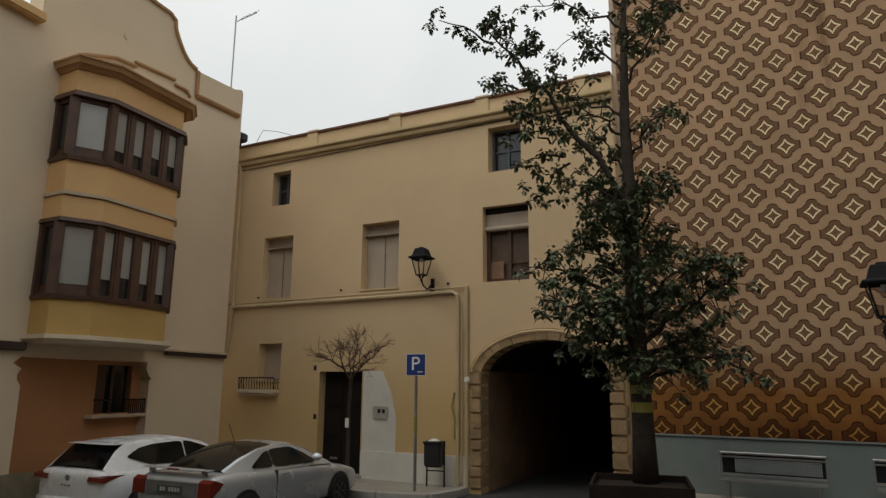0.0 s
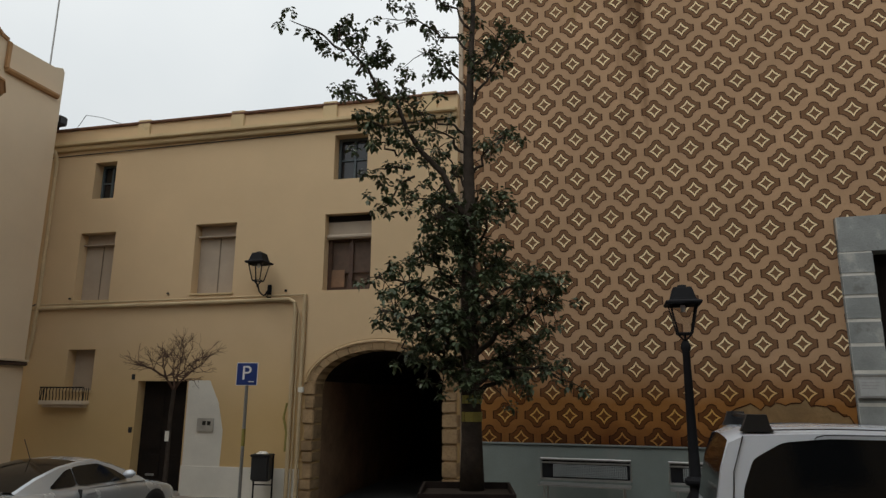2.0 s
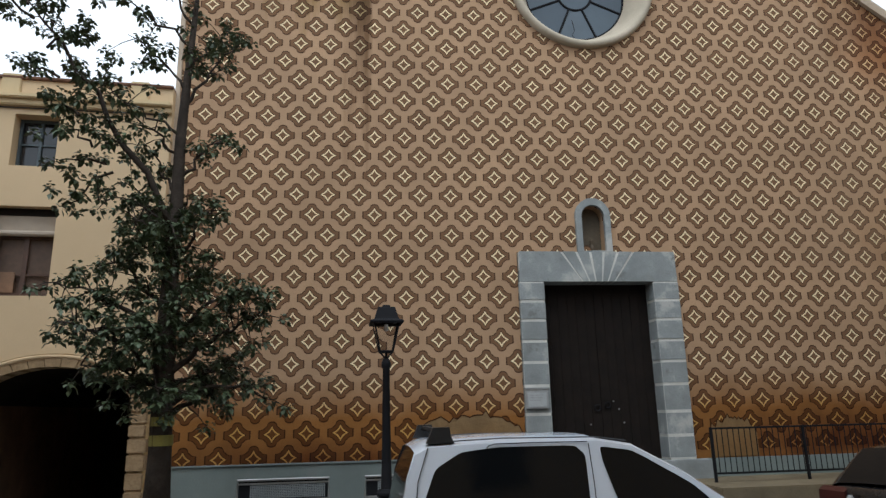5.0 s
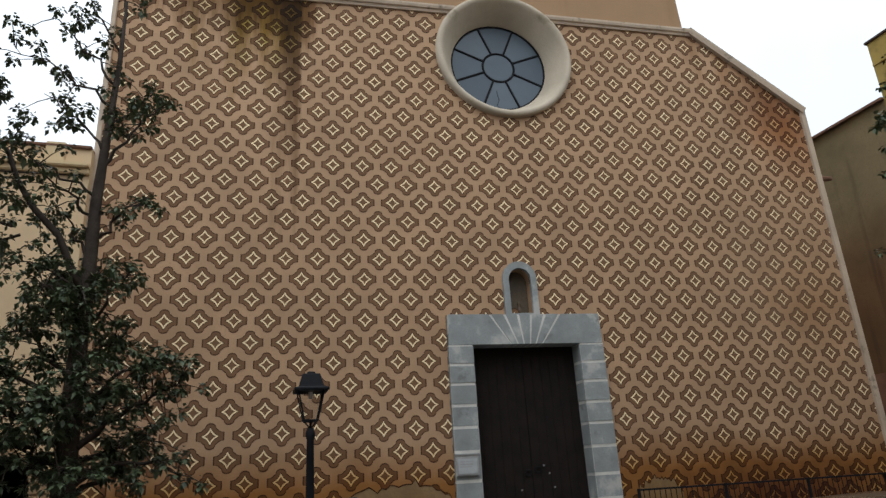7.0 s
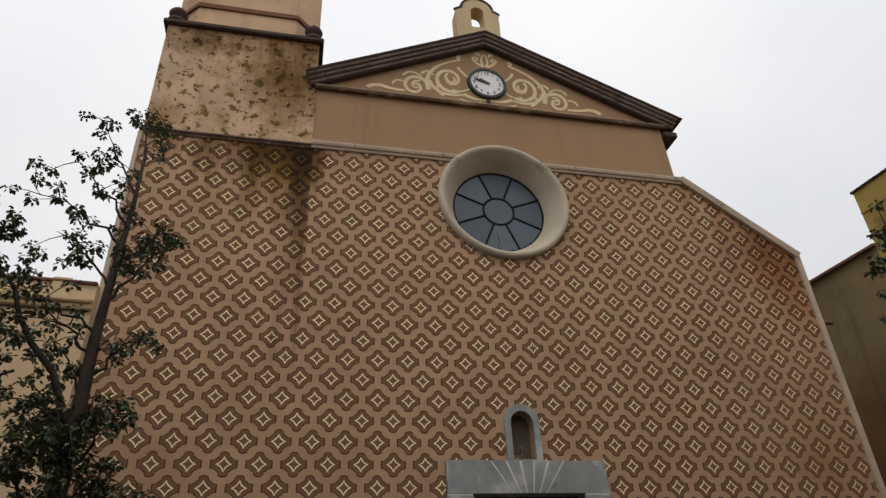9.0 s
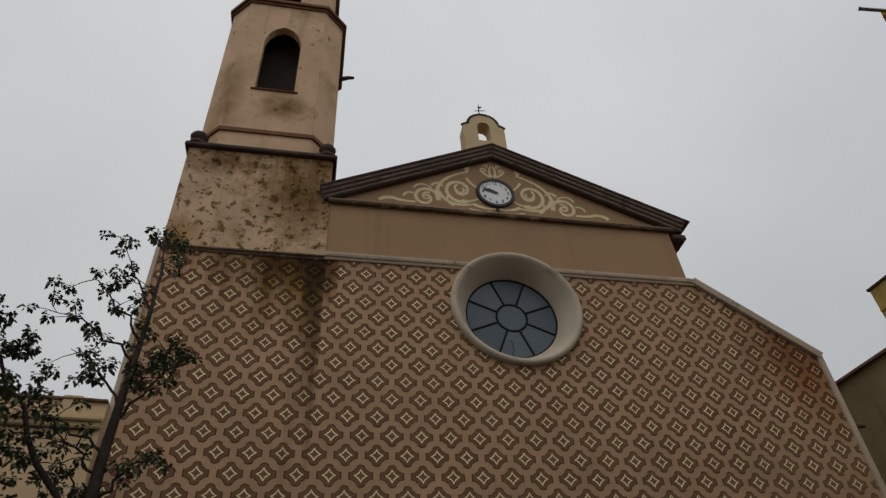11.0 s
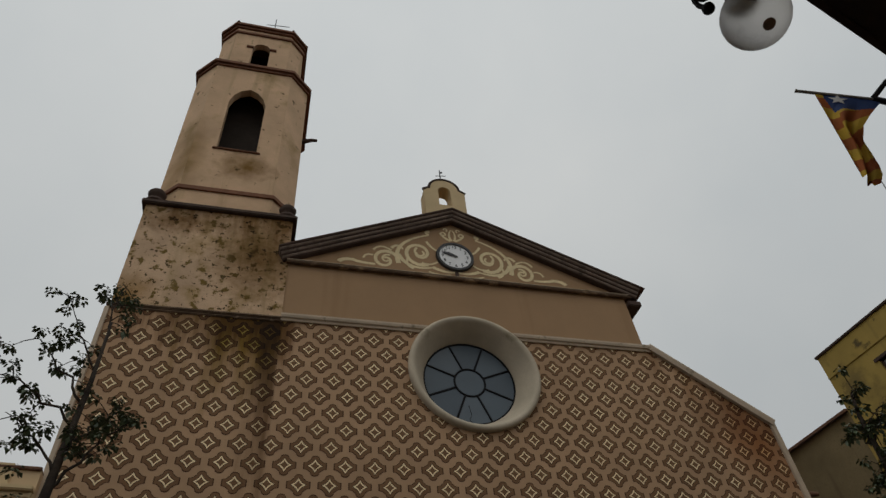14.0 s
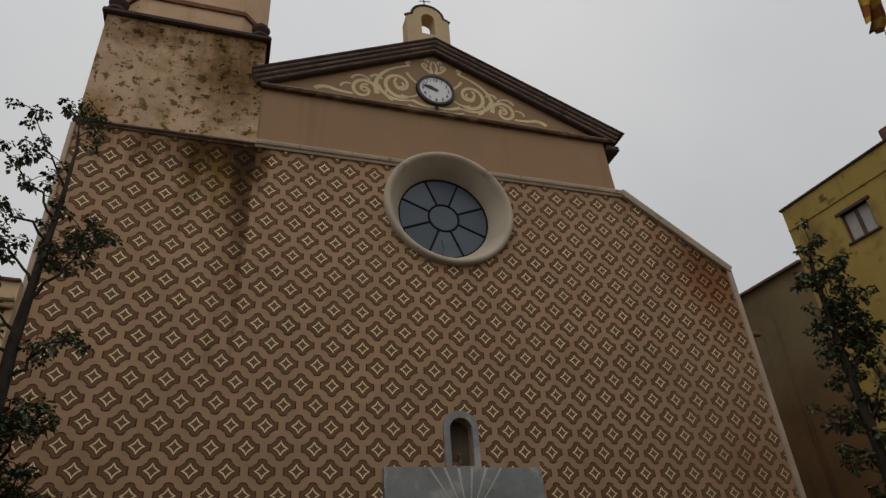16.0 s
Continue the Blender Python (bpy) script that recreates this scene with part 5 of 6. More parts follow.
planter = thing("planter", "dark rusted steel planter round the tree", "planter", (-7.64, -4.25, slope(-7.6)), turn=16)
part("side", box(-0.64, 0.64, -0.64, -0.60, 0, 0.93, 0.006), CORTEN, planter)
part("side", box(-0.64, 0.64, 0.60, 0.64, 0, 0.93, 0.006), CORTEN, planter)
part("side", box(-0.64, -0.60, -0.60, 0.60, 0, 0.93, 0.006), CORTEN, planter)
part("side", box(0.60, 0.64, -0.60, 0.60, 0, 0.93, 0.006), CORTEN, planter)
part("soil", box(-0.6, 0.6, -0.6, 0.6, 0.05, 0.84, 0.0), mat("dark_soil", (0.03, 0.022, 0.016), 0.95, vary=0.4), planter)


PANELGREY = mat("perforated_grey_steel", (0.24, 0.26, 0.265), 0.6, vary=0.15, scale=6)


def bench(x):
    b = thing("bench", "steel bench with a perforated back along the church plinth", "bench", (x, -0.62, 0.12), group="benches before the church")
    part("back_frame", tube([(-0.82, 0.1, 0.44), (-0.82, 0.1, 0.80), (0.82, 0.1, 0.80), (0.82, 0.1, 0.44)], 0.024, 8), ZINC, b)
    part("lower_rail", box(-0.82, 0.82, 0.085, 0.115, 0.42, 0.46, 0.006), ZINC, b)
    part("upper_rail", box(-0.82, 0.82, 0.085, 0.115, 0.72, 0.75, 0.006), ZINC, b)
    part("back_sheet", box(-0.80, 0.80, 0.118, 0.124, 0.44, 0.80), IRON, b)
    bm = bmesh.new()
    for k in range(42):
        u = -0.58 + 1.32 * k / 41
        box(u - 0.007, u + 0.007, 0.090, 0.098, 0.48, 0.70, 0, bm)
    for k in range(8):
        v = 0.50 + 0.20 * k / 7
        box(-0.59, 0.75, 0.088, 0.096, v - 0.006, v + 0.006, 0, bm)
    part("perforated_panel", bm, PANELGREY, b, "pale perforated sheet")
    part("seat", box(-0.82, 0.82, -0.35, 0.1, 0.36, 0.385, 0.008), ZINC, b)
    for u in (-0.7, 0.7):
        for v in (-0.3, 0.08):
            part("leg", tube([(u, v, 0), (u, v, 0.37)], 0.02, 6), ZINC, b)


bench(-6.42)
bench(-4.12)

rail = thing("railing", "black iron railing along the raised walk", "railing", kind="structure")
for x in (1.62, 3.5, 5.4, 7.3, 9.1):
    part("post", box(x - 0.025, x + 0.025, -1.05, -1.0, 0.6, 1.64, 0.005), IRON, rail)
for z in (0.78, 1.60):
    part("rail", box(1.62, 9.1, -1.045, -1.005, z, z + 0.035, 0.005), IRON, rail)
bar = None
k = 0
for i in range(65):
    x = 1.72 + 0.115 * i
    if bar is None:
        bar = mesh_of(tube([(0, 0, 0), (0, 0, 0.8)], 0.009, 5), "bar")
        bar.materials.append(IRON)
    ob = part("bar", bar, None, rail)
    ob.location = (x, -1.025, 0.80)

# ---- trees ----
def leaf_mesh(bm, p, d, size, droop):
    """One small folded leaf from p along d."""
    side = d.cross(Vector((0.1, 0.2, 1)))
    if side.length < 0.1:
        side = d.cross(Vector((1, 0, 0)))
    side.normalize()
    tip = p + d * size + Vector((0, 0, -droop * size))
    mid = p + d * size * 0.5 + Vector((0, 0, -droop * size * 0.25))
    w = size * 0.5
    a, b, c, e = bm.verts.new(p), bm.verts.new(mid + side * w), bm.verts.new(tip), bm.verts.new(mid - side * w)
    bm.faces.new((a, b, c))
    bm.faces.new((a, c, e))


def rosette(bm, p, rng, count, size):
    for _ in range(count):
        d = Vector((rng.gauss(0, 1), rng.gauss(0, 1), rng.gauss(0.05, 0.6)))
        d.normalize()
        leaf_mesh(bm, p + d * rng.uniform(0.02, 0.10), d, size * rng.uniform(0.6, 1.15), rng.uniform(0.2, 1.0))


def curve_between(a, b, sag, n=7, wob=0.0, rng=random):
    out = []
    for k in range(n + 1):
        t = k / n
        p = a.lerp(b, t) + Vector((0, 0, sag * math.sin(math.pi * t)))
        if 0 < k < n:
            p += Vector((rng.gauss(0, wob), rng.gauss(0, wob), rng.gauss(0, wob)))
        out.append(p)
    return out


def leafy_tree(name, label, at, turn, trunk_line, trunk_radii, limbs, seed, leaf=0.105, dense=1.0, leaves_each=20):
    """A tree with a tapered trunk, limbs (start height, end across, end deep, end height, sag, twigs) and rosettes of leaves at the twig ends."""
    rng = random.Random(seed)
    t = thing(name, label, "tree", at, turn=turn)
    trunk_pts = [Vector(p) for p in trunk_line]
    part("trunk", tube(trunk_pts, 0.1, 10, radii=trunk_radii), BARK, t, smooth=True)
    wood, crown = bmesh.new(), bmesh.new()
    def trunk_at(z):
        for a, b in zip(trunk_pts, trunk_pts[1:]):
            if a.z <= z <= b.z:
                return a.lerp(b, (z - a.z) / (b.z - a.z))
        return trunk_pts[-1].copy()
    for z0, ax, ay, az, sag, twigs, thick in limbs:
        start, end = trunk_at(z0), Vector((ax, ay, az))
        line = curve_between(start, end, sag, 9, 0.035, rng)
        limb = bmesh.new()
        tube(line, thick, 7, limb, radii=[thick * (1 - 0.82 * k / 9) for k in range(10)])
        part("limb", limb, BARK, t, smooth=True)
        for k in range(int(twigs * (0.74 if z0 < 4.0 else 0.8 if z0 < 4.75 else 0.8) * dense)):
            u = 1 - 0.70 * rng.random() ** 1.25
            i = min(8, int(u * 9))
            p = line[i].lerp(line[i + 1], u * 9 - i)
            d = Vector((rng.gauss(0, 1), rng.gauss(0, 1), rng.gauss(0.1, 0.8)))
            d.normalize()
            q = p + d * rng.uniform(0.12, 0.48)
            tube([p, p.lerp(q, 0.5) + Vector((0, 0, 0.03)), q], 0.008, 4, wood, radii=[0.011, 0.008, 0.005])
            rosette(crown, q, rng, rng.randint(leaves_each - 4, leaves_each + 4), leaf)
    tagged(part("twig", wood, BARK, t), kind="stuff")
    tagged(part("crown", crown, LEAF, t, "clumps of small dark green leaves"), kind="stuff")
    return t


# limbs of the big tree: start height, then the end across, deep and up, sag, number of leaf clumps, thickness
low = [(2.2, -0.75, -0.2, 2.6, 0.1, 26, 0.05), (2.1, 0.75, 0.3, 2.45, 0.15, 22, 0.05), (2.3, 1.32, -0.2, 2.4, 0.25, 26, 0.05), (2.5, -1.3, 0.3, 2.9, 0.1, 40, 0.05), (2.5, 1.0, 0.4, 2.9, 0.1, 40, 0.05),
       (2.7, 1.25, -0.3, 3.6, 0.1, 42, 0.05), (2.8, -1.6, -0.4, 3.4, 0.1, 46, 0.05), (3.0, -0.4, -0.9, 3.3, 0.1, 44, 0.04), (3.0, 0.5, 0.9, 3.4, 0.1, 34, 0.04), (3.2, 1.0, -0.6, 3.9, 0.1, 36, 0.04), (2.2, -0.1, -0.8, 2.5, 0.1, 24, 0.03), (3.3, 0.15, -0.8, 3.8, 0.1, 26, 0.03)]
mid = [(3.3, -1.75, 0.1, 4.0, 0.1, 40, 0.045), (3.5, -1.1, 0.5, 4.5, 0.1, 44, 0.045), (3.6, 0.55, 0.2, 4.4, 0.1, 34, 0.04), (3.9, -0.75, -0.5, 4.9, 0.1, 42, 0.04), (4.2, 0.5, -0.3, 5.1, 0.05, 22, 0.035),
       (4.4, -0.7, 0.3, 5.45, 0.1, 30, 0.04), (4.6, 0.15, 0.4, 5.5, 0.1, 18, 0.035), (4.75, -1.25, -0.2, 5.1, 0.2, 12, 0.02), (4.2, -0.1, -0.65, 4.7, 0.1, 22, 0.03)]
high = [(4.8, -2.2, -0.1, 8.05, 0.15, 44, 0.06), (5.3, -0.6, 0.3, 6.3, 0.1, 12, 0.025), (5.6, 0.65, 0.0, 6.4, 0.1, 14, 0.03), (6.0, -0.95, -0.2, 6.75, 0.0, 12, 0.025), (6.3, -1.45, 0.2, 7.2, 0.0, 16, 0.025), (6.8, 0.75, -0.2, 8.0, 0.1, 20, 0.03),
        (7.0, -0.9, 0.1, 7.9, 0.1, 14, 0.025), (7.3, 0.6, 0.3, 8.4, 0.1, 16, 0.025), (7.8, -1.35, -0.1, 8.5, 0.1, 14, 0.025), (8.2, -0.95, 0.2, 9.3, 0.1, 14, 0.025), (8.8, -0.75, -0.1, 10.1, 0.0, 12, 0.02), (9.4, 0.0, 0.1, 10.8, 0.05, 14, 0.02)]
big = leafy_tree("bottle_tree", "tall evergreen tree with rosettes of dark leaves in a steel planter", (-7.69, -3.79, slope(-7.6)), 16,
                 [(0.0, 0.0, 0.8), (0.0, 0, 1.6), (-0.02, 0, 2.6), (-0.04, 0, 3.8), (-0.02, 0, 5.0), (-0.04, 0, 6.2), (0.0, 0, 7.4), (0.05, 0, 8.6), (0.05, 0, 9.8)],
                 [0.19, 0.155, 0.14, 0.12, 0.10, 0.08, 0.06, 0.04, 0.02], [(a, b * (0.84 if b < 0 and a < 4.8 else 1.0), c, d, e, f, g) for a, b, c, d, e, f, g in low + mid + high], 7, leaf=0.068, leaves_each=30)
# the left limb forks towards its tip
rng = random.Random(3)
fork_l = bmesh.new()
for a, b in (((-2.1, -0.1, 7.5), (-3.0, -0.3, 7.85)), ((-1.9, -0.1, 7.1), (-1.35, 0.1, 7.6)), ((-1.7, -0.1, 6.7), (-2.2, 0.2, 6.9)), ((-1.4, -0.1, 6.2), (-1.9, 0.1, 6.35)), ((-2.2, -0.1, 7.7), (-2.2, 0.1, 8.2)), ((-1.0, 0, 5.6), (-1.6, 0, 5.5)), ((-1.2, 0, 5.8), (-1.6, 0, 6.0)), ((-0.9, 0, 5.5), (-1.5, 0.1, 4.9))):
    line = curve_between(Vector(a) + Vector((0, 0, -0.135 * a[0])), Vector(b) + Vector((0, 0, -0.135 * b[0])), 0.06, 5, 0.03, rng)
    part("branch", tube(line, 0.02, 5, radii=[0.022, 0.02, 0.017, 0.014, 0.011, 0.007]), BARK, big)
    for k in range(7):
        p = line[rng.randint(2, 5)] + Vector((rng.gauss(0, 0.12), rng.gauss(0, 0.12), rng.gauss(0, 0.1)))
        rosette(fork_l, p, rng, 30, 0.072)
tagged(part("crown_tip", fork_l, LEAF, big, "sparse leaf clumps at the limb's tip"), kind="stuff")
part("paint_band", tube([(0, 0, 2.06), (0, 0, 2.18)], 0.158, 12), YELLOWTAPE, big, "faded yellow painted band")
part("paint_band", tube([(0, 0, 1.80), (0, 0, 1.94)], 0.158, 12), YELLOWTAPE, big, "faded yellow painted band")

rt = [(3.6, -0.9, 0.2, 4.4, 0.1, 22, 0.04), (4.0, 0.8, -0.2, 4.6, 0.1, 30, 0.04), (4.4, -1.7, 0.0, 5.1, 0.2, 20, 0.03), (4.7, 0.5, 0.3, 5.6, 0.1, 30, 0.04), (5.2, -0.5, -0.2, 6.2, 0.1, 26, 0.03), (5.5, 0.75, 0.0, 6.6, 0.1, 36, 0.04), (5.8, 0.3, 0.2, 7.0, 0.1, 36, 0.03), (6.3, -0.55, 0.0, 7.1, 0.05, 14, 0.025), (6.5, 0.7, 0.1, 7.5, 0.05, 26, 0.03),
      (7.2, -0.5, 0.0, 7.9, 0.1, 12, 0.02), (7.3, 0.45, 0.0, 7.9, 0.1, 12, 0.02), (7.6, 0.75, 0.0, 8.1, 0.1, 12, 0.02), (8.0, 0.05, 0.0, 8.6, 0.1, 10, 0.02), (2.8, 0.9, 0.2, 3.6, 0.1, 30, 0.04), (2.6, -1.2, 0.2, 3.8, 0.1, 26, 0.04), (2.2, 0.3, 0.3, 3.0, 0.1, 30, 0.04)]
leafy_tree("street_tree", "slim evergreen street tree before the yellow house", (6.25, -4.9, slope(6.2)), -52, [(-0.35, 0, 0.0), (-0.36, 0, 2.0), (-0.38, 0, 4.0), (-0.36, 0, 6.0), (-0.28, 0, 8.0), (-0.2, 0, 8.45)], [0.16, 0.13, 0.10, 0.075, 0.045, 0.02], [(a, b * 0.5 - 0.15, c * 0.8, d, e, int(f * 0.85), g) for a, b, c, d, e, f, g in rt], 21, leaf=0.078, leaves_each=30)

# small bare tree before the house door
bare_tree = thing("bare_tree", "small leafless pruned tree on the pavement", "tree", (-14.6, -1.95, -0.08))
part("trunk", tube([(0, 0, 0), (0.01, 0, 0.9), (-0.02, 0.02, 1.7), (0.03, 0, 2.25)], 0.05, 8, radii=[0.055, 0.045, 0.04, 0.04]), BARK, bare_tree)
part("label_tag", box(-0.05, 0.05, -0.06, -0.05, 1.22, 1.42, 0.004), WHITE, bare_tree)
rng = random.Random(5)
twig = bmesh.new()


def shoots(p, d, length, depth, r):
    q = p + d * length
    tube([p, p.lerp(q, 0.5) + Vector((rng.gauss(0, 0.02), rng.gauss(0, 0.02), rng.gauss(0, 0.015))), q], r, 5, twig, radii=[r, r * 0.8, r * 0.6])
    if depth:
        for _ in range(3 if depth > 2 else rng.randint(2, 4)):
            e = (d + Vector((rng.gauss(0, 0.55), rng.gauss(0, 0.55), rng.gauss(0.05, 0.35)))).normalized()
            shoots(q, e, length * rng.uniform(0.6, 0.95), depth - 1, r * 0.62)


for k in range(6):
    a = 2 * math.pi * k / 6 + 0.3
    shoots(Vector((0.03, 0, 2.22)), Vector((math.cos(a) * 0.9, math.sin(a) * 0.9, 1.15)).normalized(), 0.36, 4, 0.024)
tagged(part("twig", twig, mat("red_brown_twig", (0.085, 0.05, 0.035), 0.9, vary=0.3), bare_tree, "dense bare reddish twigs"), kind="stuff")

# ---- the house behind the camera: eave, globe lamp and flag over the pavement ----
back = thing("eave_house", "house front behind the pavement with a dark brown eave", "house", (-4.82, -13.22, 0), turn=15.8)
part("wall", box(-40, 45, -1.75, -1.3, -0.5, 9.0), OCHRE, back)
part("eave", box(-40, 45, -1.3, 0.0, 6.6, 6.82, 0.01), EAVE, back, "dark brown boarded eave")
part("eave_edge", box(-40, 45, -0.03, 0.03, 6.57, 6.86, 0.01), EAVE, back)
part("roof", swept([(0, 0), (0, 0.1), (6, 3.0), (6, 2.9)], [(-40, 0), (45, 0)]), TILE, back).location = (0, -0.05, 6.85)
for x in (-8, -3, 2.5, 8, 14):
    part("window", box(x - 0.6, x + 0.6, -1.3, -1.26, 3.4, 5.2, 0.01), DARKGLASS, back)
    part("door", box(x - 0.5, x + 0.5, -1.3, -1.26, 0.0, 2.3, 0.01), WOODDARK, back)

globe = thing("globe_lamp", "white glass globe lamp hung from a black scrolled bracket", "lamp", (-3.198, -12.760, 4.412), turn=-64)
GLOBE = mat("milky_globe_glass", (0.72, 0.70, 0.68), 0.25, vary=0.08, scale=4, spots=[((0.18, 0.14, 0.12), 3.2, 0.60, 0.10)])
gn, gl, gb = finish(GLOBE)
thin, blendn = gn.new("ShaderNodeBsdfRefraction"), gn.new("ShaderNodeMixShader")
thin.inputs["Color"].default_value = (0.97, 0.95, 0.93, 1)
thin.inputs["Roughness"].default_value, thin.inputs["IOR"].default_value = 0.75, 1.12
blendn.inputs[0].default_value = 0.62
gl.new(gb.outputs[0], blendn.inputs[1])
gl.new(thin.outputs[0], blendn.inputs[2])
gl.new(blendn.outputs[0], gn["Material Output"].inputs["Surface"])
part("globe", lathe([(0.126 * math.sin(math.pi * k / 18) + 0.002, -0.126 * math.cos(math.pi * k / 18)) for k in range(19)], 28), GLOBE, globe, "milky globe with dirt inside", smooth=True)
part("holder", lathe([(0.058, 0.105), (0.062, 0.125), (0.045, 0.19), (0.03, 0.25)], 16), IRON, globe, smooth=True)
part("scroll", tube([(-0.02 + 0.11 * (1 - k / 26) * math.cos(0.5 * k + 2.2), 0, 0.38 + 0.11 * (1 - k / 26) * math.sin(0.5 * k + 2.2)) for k in range(22)], 0.011, 6), IRON, globe)
part("stem", tube([(0, 0, 0.26), (0.035, 0, 0.30), (0.065, 0, 0.35), (0.085, 0, 0.41), (0.09, 0, 0.47), (0.085, 0, 0.53), (0.10, -0.01, 0.59), (0.17, -0.03, 0.64), (0.3, -0.05, 0.665), (1.75, -0.3, 0.665)], 0.014, 6), IRON, globe)
part("tail", tube([(-0.118, 0, 0.42), (-0.128, 0, 0.36), (-0.126, 0, 0.31), (-0.112, 0, 0.27)], 0.012, 6), IRON, globe)
part("ball", lathe([(0.006, -0.028), (0.026, -0.01), (0.026, 0.01), (0.006, 0.028)], 10, (-0.105, 0, 0.25)), IRON, globe)
part("dirt_spot", lathe([(0.004, -0.004), (0.024, 0.0), (0.02, 0.005), (0.004, 0.007)], 14), mat("globe_dirt", (0.26, 0.18, 0.14), 0.9, vary=0.4), globe).matrix_basis = Matrix.Translation(Vector((0.02, -0.03, -0.15)).normalized() * 0.124) @ Vector((0.02, -0.03, -0.15)).to_track_quat("Z", "Y").to_matrix().to_4x4()

# flag on its slanting pole under the eave
flag = thing("flag", "hanging yellow and red striped flag with a blue star field", "flag")
tip, inner = Vector((-0.81, -11.44, 6.77)), Vector((-0.36, -11.64, 6.45))
along = (inner - tip).normalized()
part("pole", tube([tip - along * 0.02, tip, inner, inner + along * 2.55], 0.014, 8, radii=[0.018, 0.014, 0.014, 0.016]), ZINC, flag)
FY, FR, FB, FW = mat("flag_yellow", (0.58, 0.38, 0.045), 0.8, vary=0.12), mat("flag_red", (0.36, 0.10, 0.025), 0.8, vary=0.12), mat("flag_blue", (0.03, 0.06, 0.18), 0.8, vary=0.12), mat("flag_white", (0.6, 0.6, 0.6), 0.8)
bm = bmesh.new()
N, M = 44, 80
across = Vector((0.914, -0.406, 0.0))
# the free edge: across and down from the tip, from the pole to the lowest corner
RIM = [(0.505, -0.35), (0.42, -0.42), (0.34, -0.49), (0.235, -0.60), (0.18, -0.72), (0.19, -0.85), (0.18, -0.98), (0.145, -1.08), (0.06, -1.20), (-0.03, -1.26)]
out_low = tip + across * -0.03 + Vector((0, 0, -1.25))


def cloth(u, v):
    left = Vector((0.108 - 0.168 * v, -0.04 - 1.106 * v))
    k = min(len(RIM) - 2, int(v * (len(RIM) - 1)))
    w = v * (len(RIM) - 1) - k
    right = Vector(RIM[k]).lerp(Vector(RIM[k + 1]), w)
    p = left.lerp(right, u)
    fold = 0.05 * math.sin(9 * u + 2.5 * v) * math.sin(math.pi * min(1, u * 1.2)) + 0.09 * u * math.sin(math.pi * max(0.0, v - 0.35) / 0.65)
    return tip + across * p.x + Vector((0, 0, p.y)) + Vector((0.406, 0.914, 0.0)) * fold * min(1.0, 2.2 * v)


vs = [[bm.verts.new(cloth(i / N, j / M)) for i in range(N + 1)] for j in range(M + 1)]
for j in range(M):
    for i in range(N):
        f = bm.faces.new((vs[j][i], vs[j][i + 1], vs[j + 1][i + 1], vs[j + 1][i]))
        u, v = (i + 0.5) / N, (j + 0.5) / M
        f.material_index = 2 if 0.10 < u and v < 0.30 * min(1.0, (u - 0.10) / 0.16) * (1 - 0.62 * u) else int(v * 8.2 + (2.2 * u if u > 0.34 else 0.35)) % 2
        f.smooth = True
sheet = part("cloth", bm, [FY, FR, FB], flag, "faded hanging cloth")
star = bmesh.new()
c, e1, e2 = cloth(0.36, 0.09), (cloth(0.55, 0.09) - cloth(0.25, 0.09)).normalized(), (cloth(0.36, 0.03) - cloth(0.36, 0.2)).normalized()
nrm = e1.cross(e2).normalized()
for s in (0.012, -0.012):
    star.faces.new([star.verts.new(c + nrm * s + (0.075 if k % 2 == 0 else 0.031) * (math.cos(radians(36 * k + 90)) * e1 + math.sin(radians(36 * k + 90)) * e2)) for k in range(10)])
part("star", star, FW, flag, "white star")
part("loose_cord", tube([out_low + Vector((0.05, -0.03, 0.02)), out_low + Vector((0.07, 0, -0.12)), out_low + Vector((0.11, 0.02, -0.22)), out_low + Vector((0.13, 0.0, -0.28))], 0.0035, 5), SHUTTER, flag)
br = thing("eave_bracket", "black angled iron bracket on the eave", "bracket")
part("bar", tube([(-0.38, -11.63, 6.48), (-0.20, -11.72, 6.66), (-0.06, -11.9, 6.70)], 0.022, 6), IRON, br)
part("bar", tube([(-0.38, -11.63, 6.47), (-0.25, -11.69, 6.33), (0.1, -11.8, 6.2), (0.5, -12.0, 6.3), (0.6, -11.9, 6.62)], 0.026, 6), IRON, br)

# ---- parked cars ----
def paint_mat(name, base, metal, rough=0.28):
    m = mat(name, base, rough, metal, vary=0.02, scale=2, fine=90, bump=0.0)
    m.node_tree.nodes["Principled BSDF"].inputs["Coat Weight"].default_value = 0.6
    return m


SILVER, WHITEPAINT, GREYPAINT, BLACKPAINT = paint_mat("silver_car_paint", (0.47, 0.49, 0.51), 0.4, 0.26), paint_mat("white_car_paint", (0.78, 0.79, 0.80), 0.0), paint_mat("pale_silver_van_paint", (0.70, 0.75, 0.83), 0.2, 0.22), paint_mat("black_car_paint", (0.006, 0.006, 0.007), 0.0)
CARGLASS = glass_mat("tinted_car_glass", (0.005, 0.006, 0.007), 0.04)
CARGLASS.node_tree.nodes["Principled BSDF"].inputs["Specular IOR Level"].default_value = 0.35
REDLENS, CLEARLENS = mat("red_tail_lens", (0.15, 0.018, 0.010), 0.15, vary=0.15, scale=8), mat("clear_lens", (0.5, 0.5, 0.5), 0.12, vary=0.1)
DULLRED = mat("dull_red_lens", (0.045, 0.008, 0.006), 0.35, vary=0.2)
RUBBER = mat("tyre_rubber", (0.02, 0.02, 0.02), 0.85, vary=0.2)


def smooth_part(name, bm, m, parent, label="", levels=2):
    ob = part(name, bm, m, parent, label, smooth=True)
    mod = ob.modifiers.new("soft", "SUBSURF")
    mod.levels = mod.render_levels = levels
    return ob


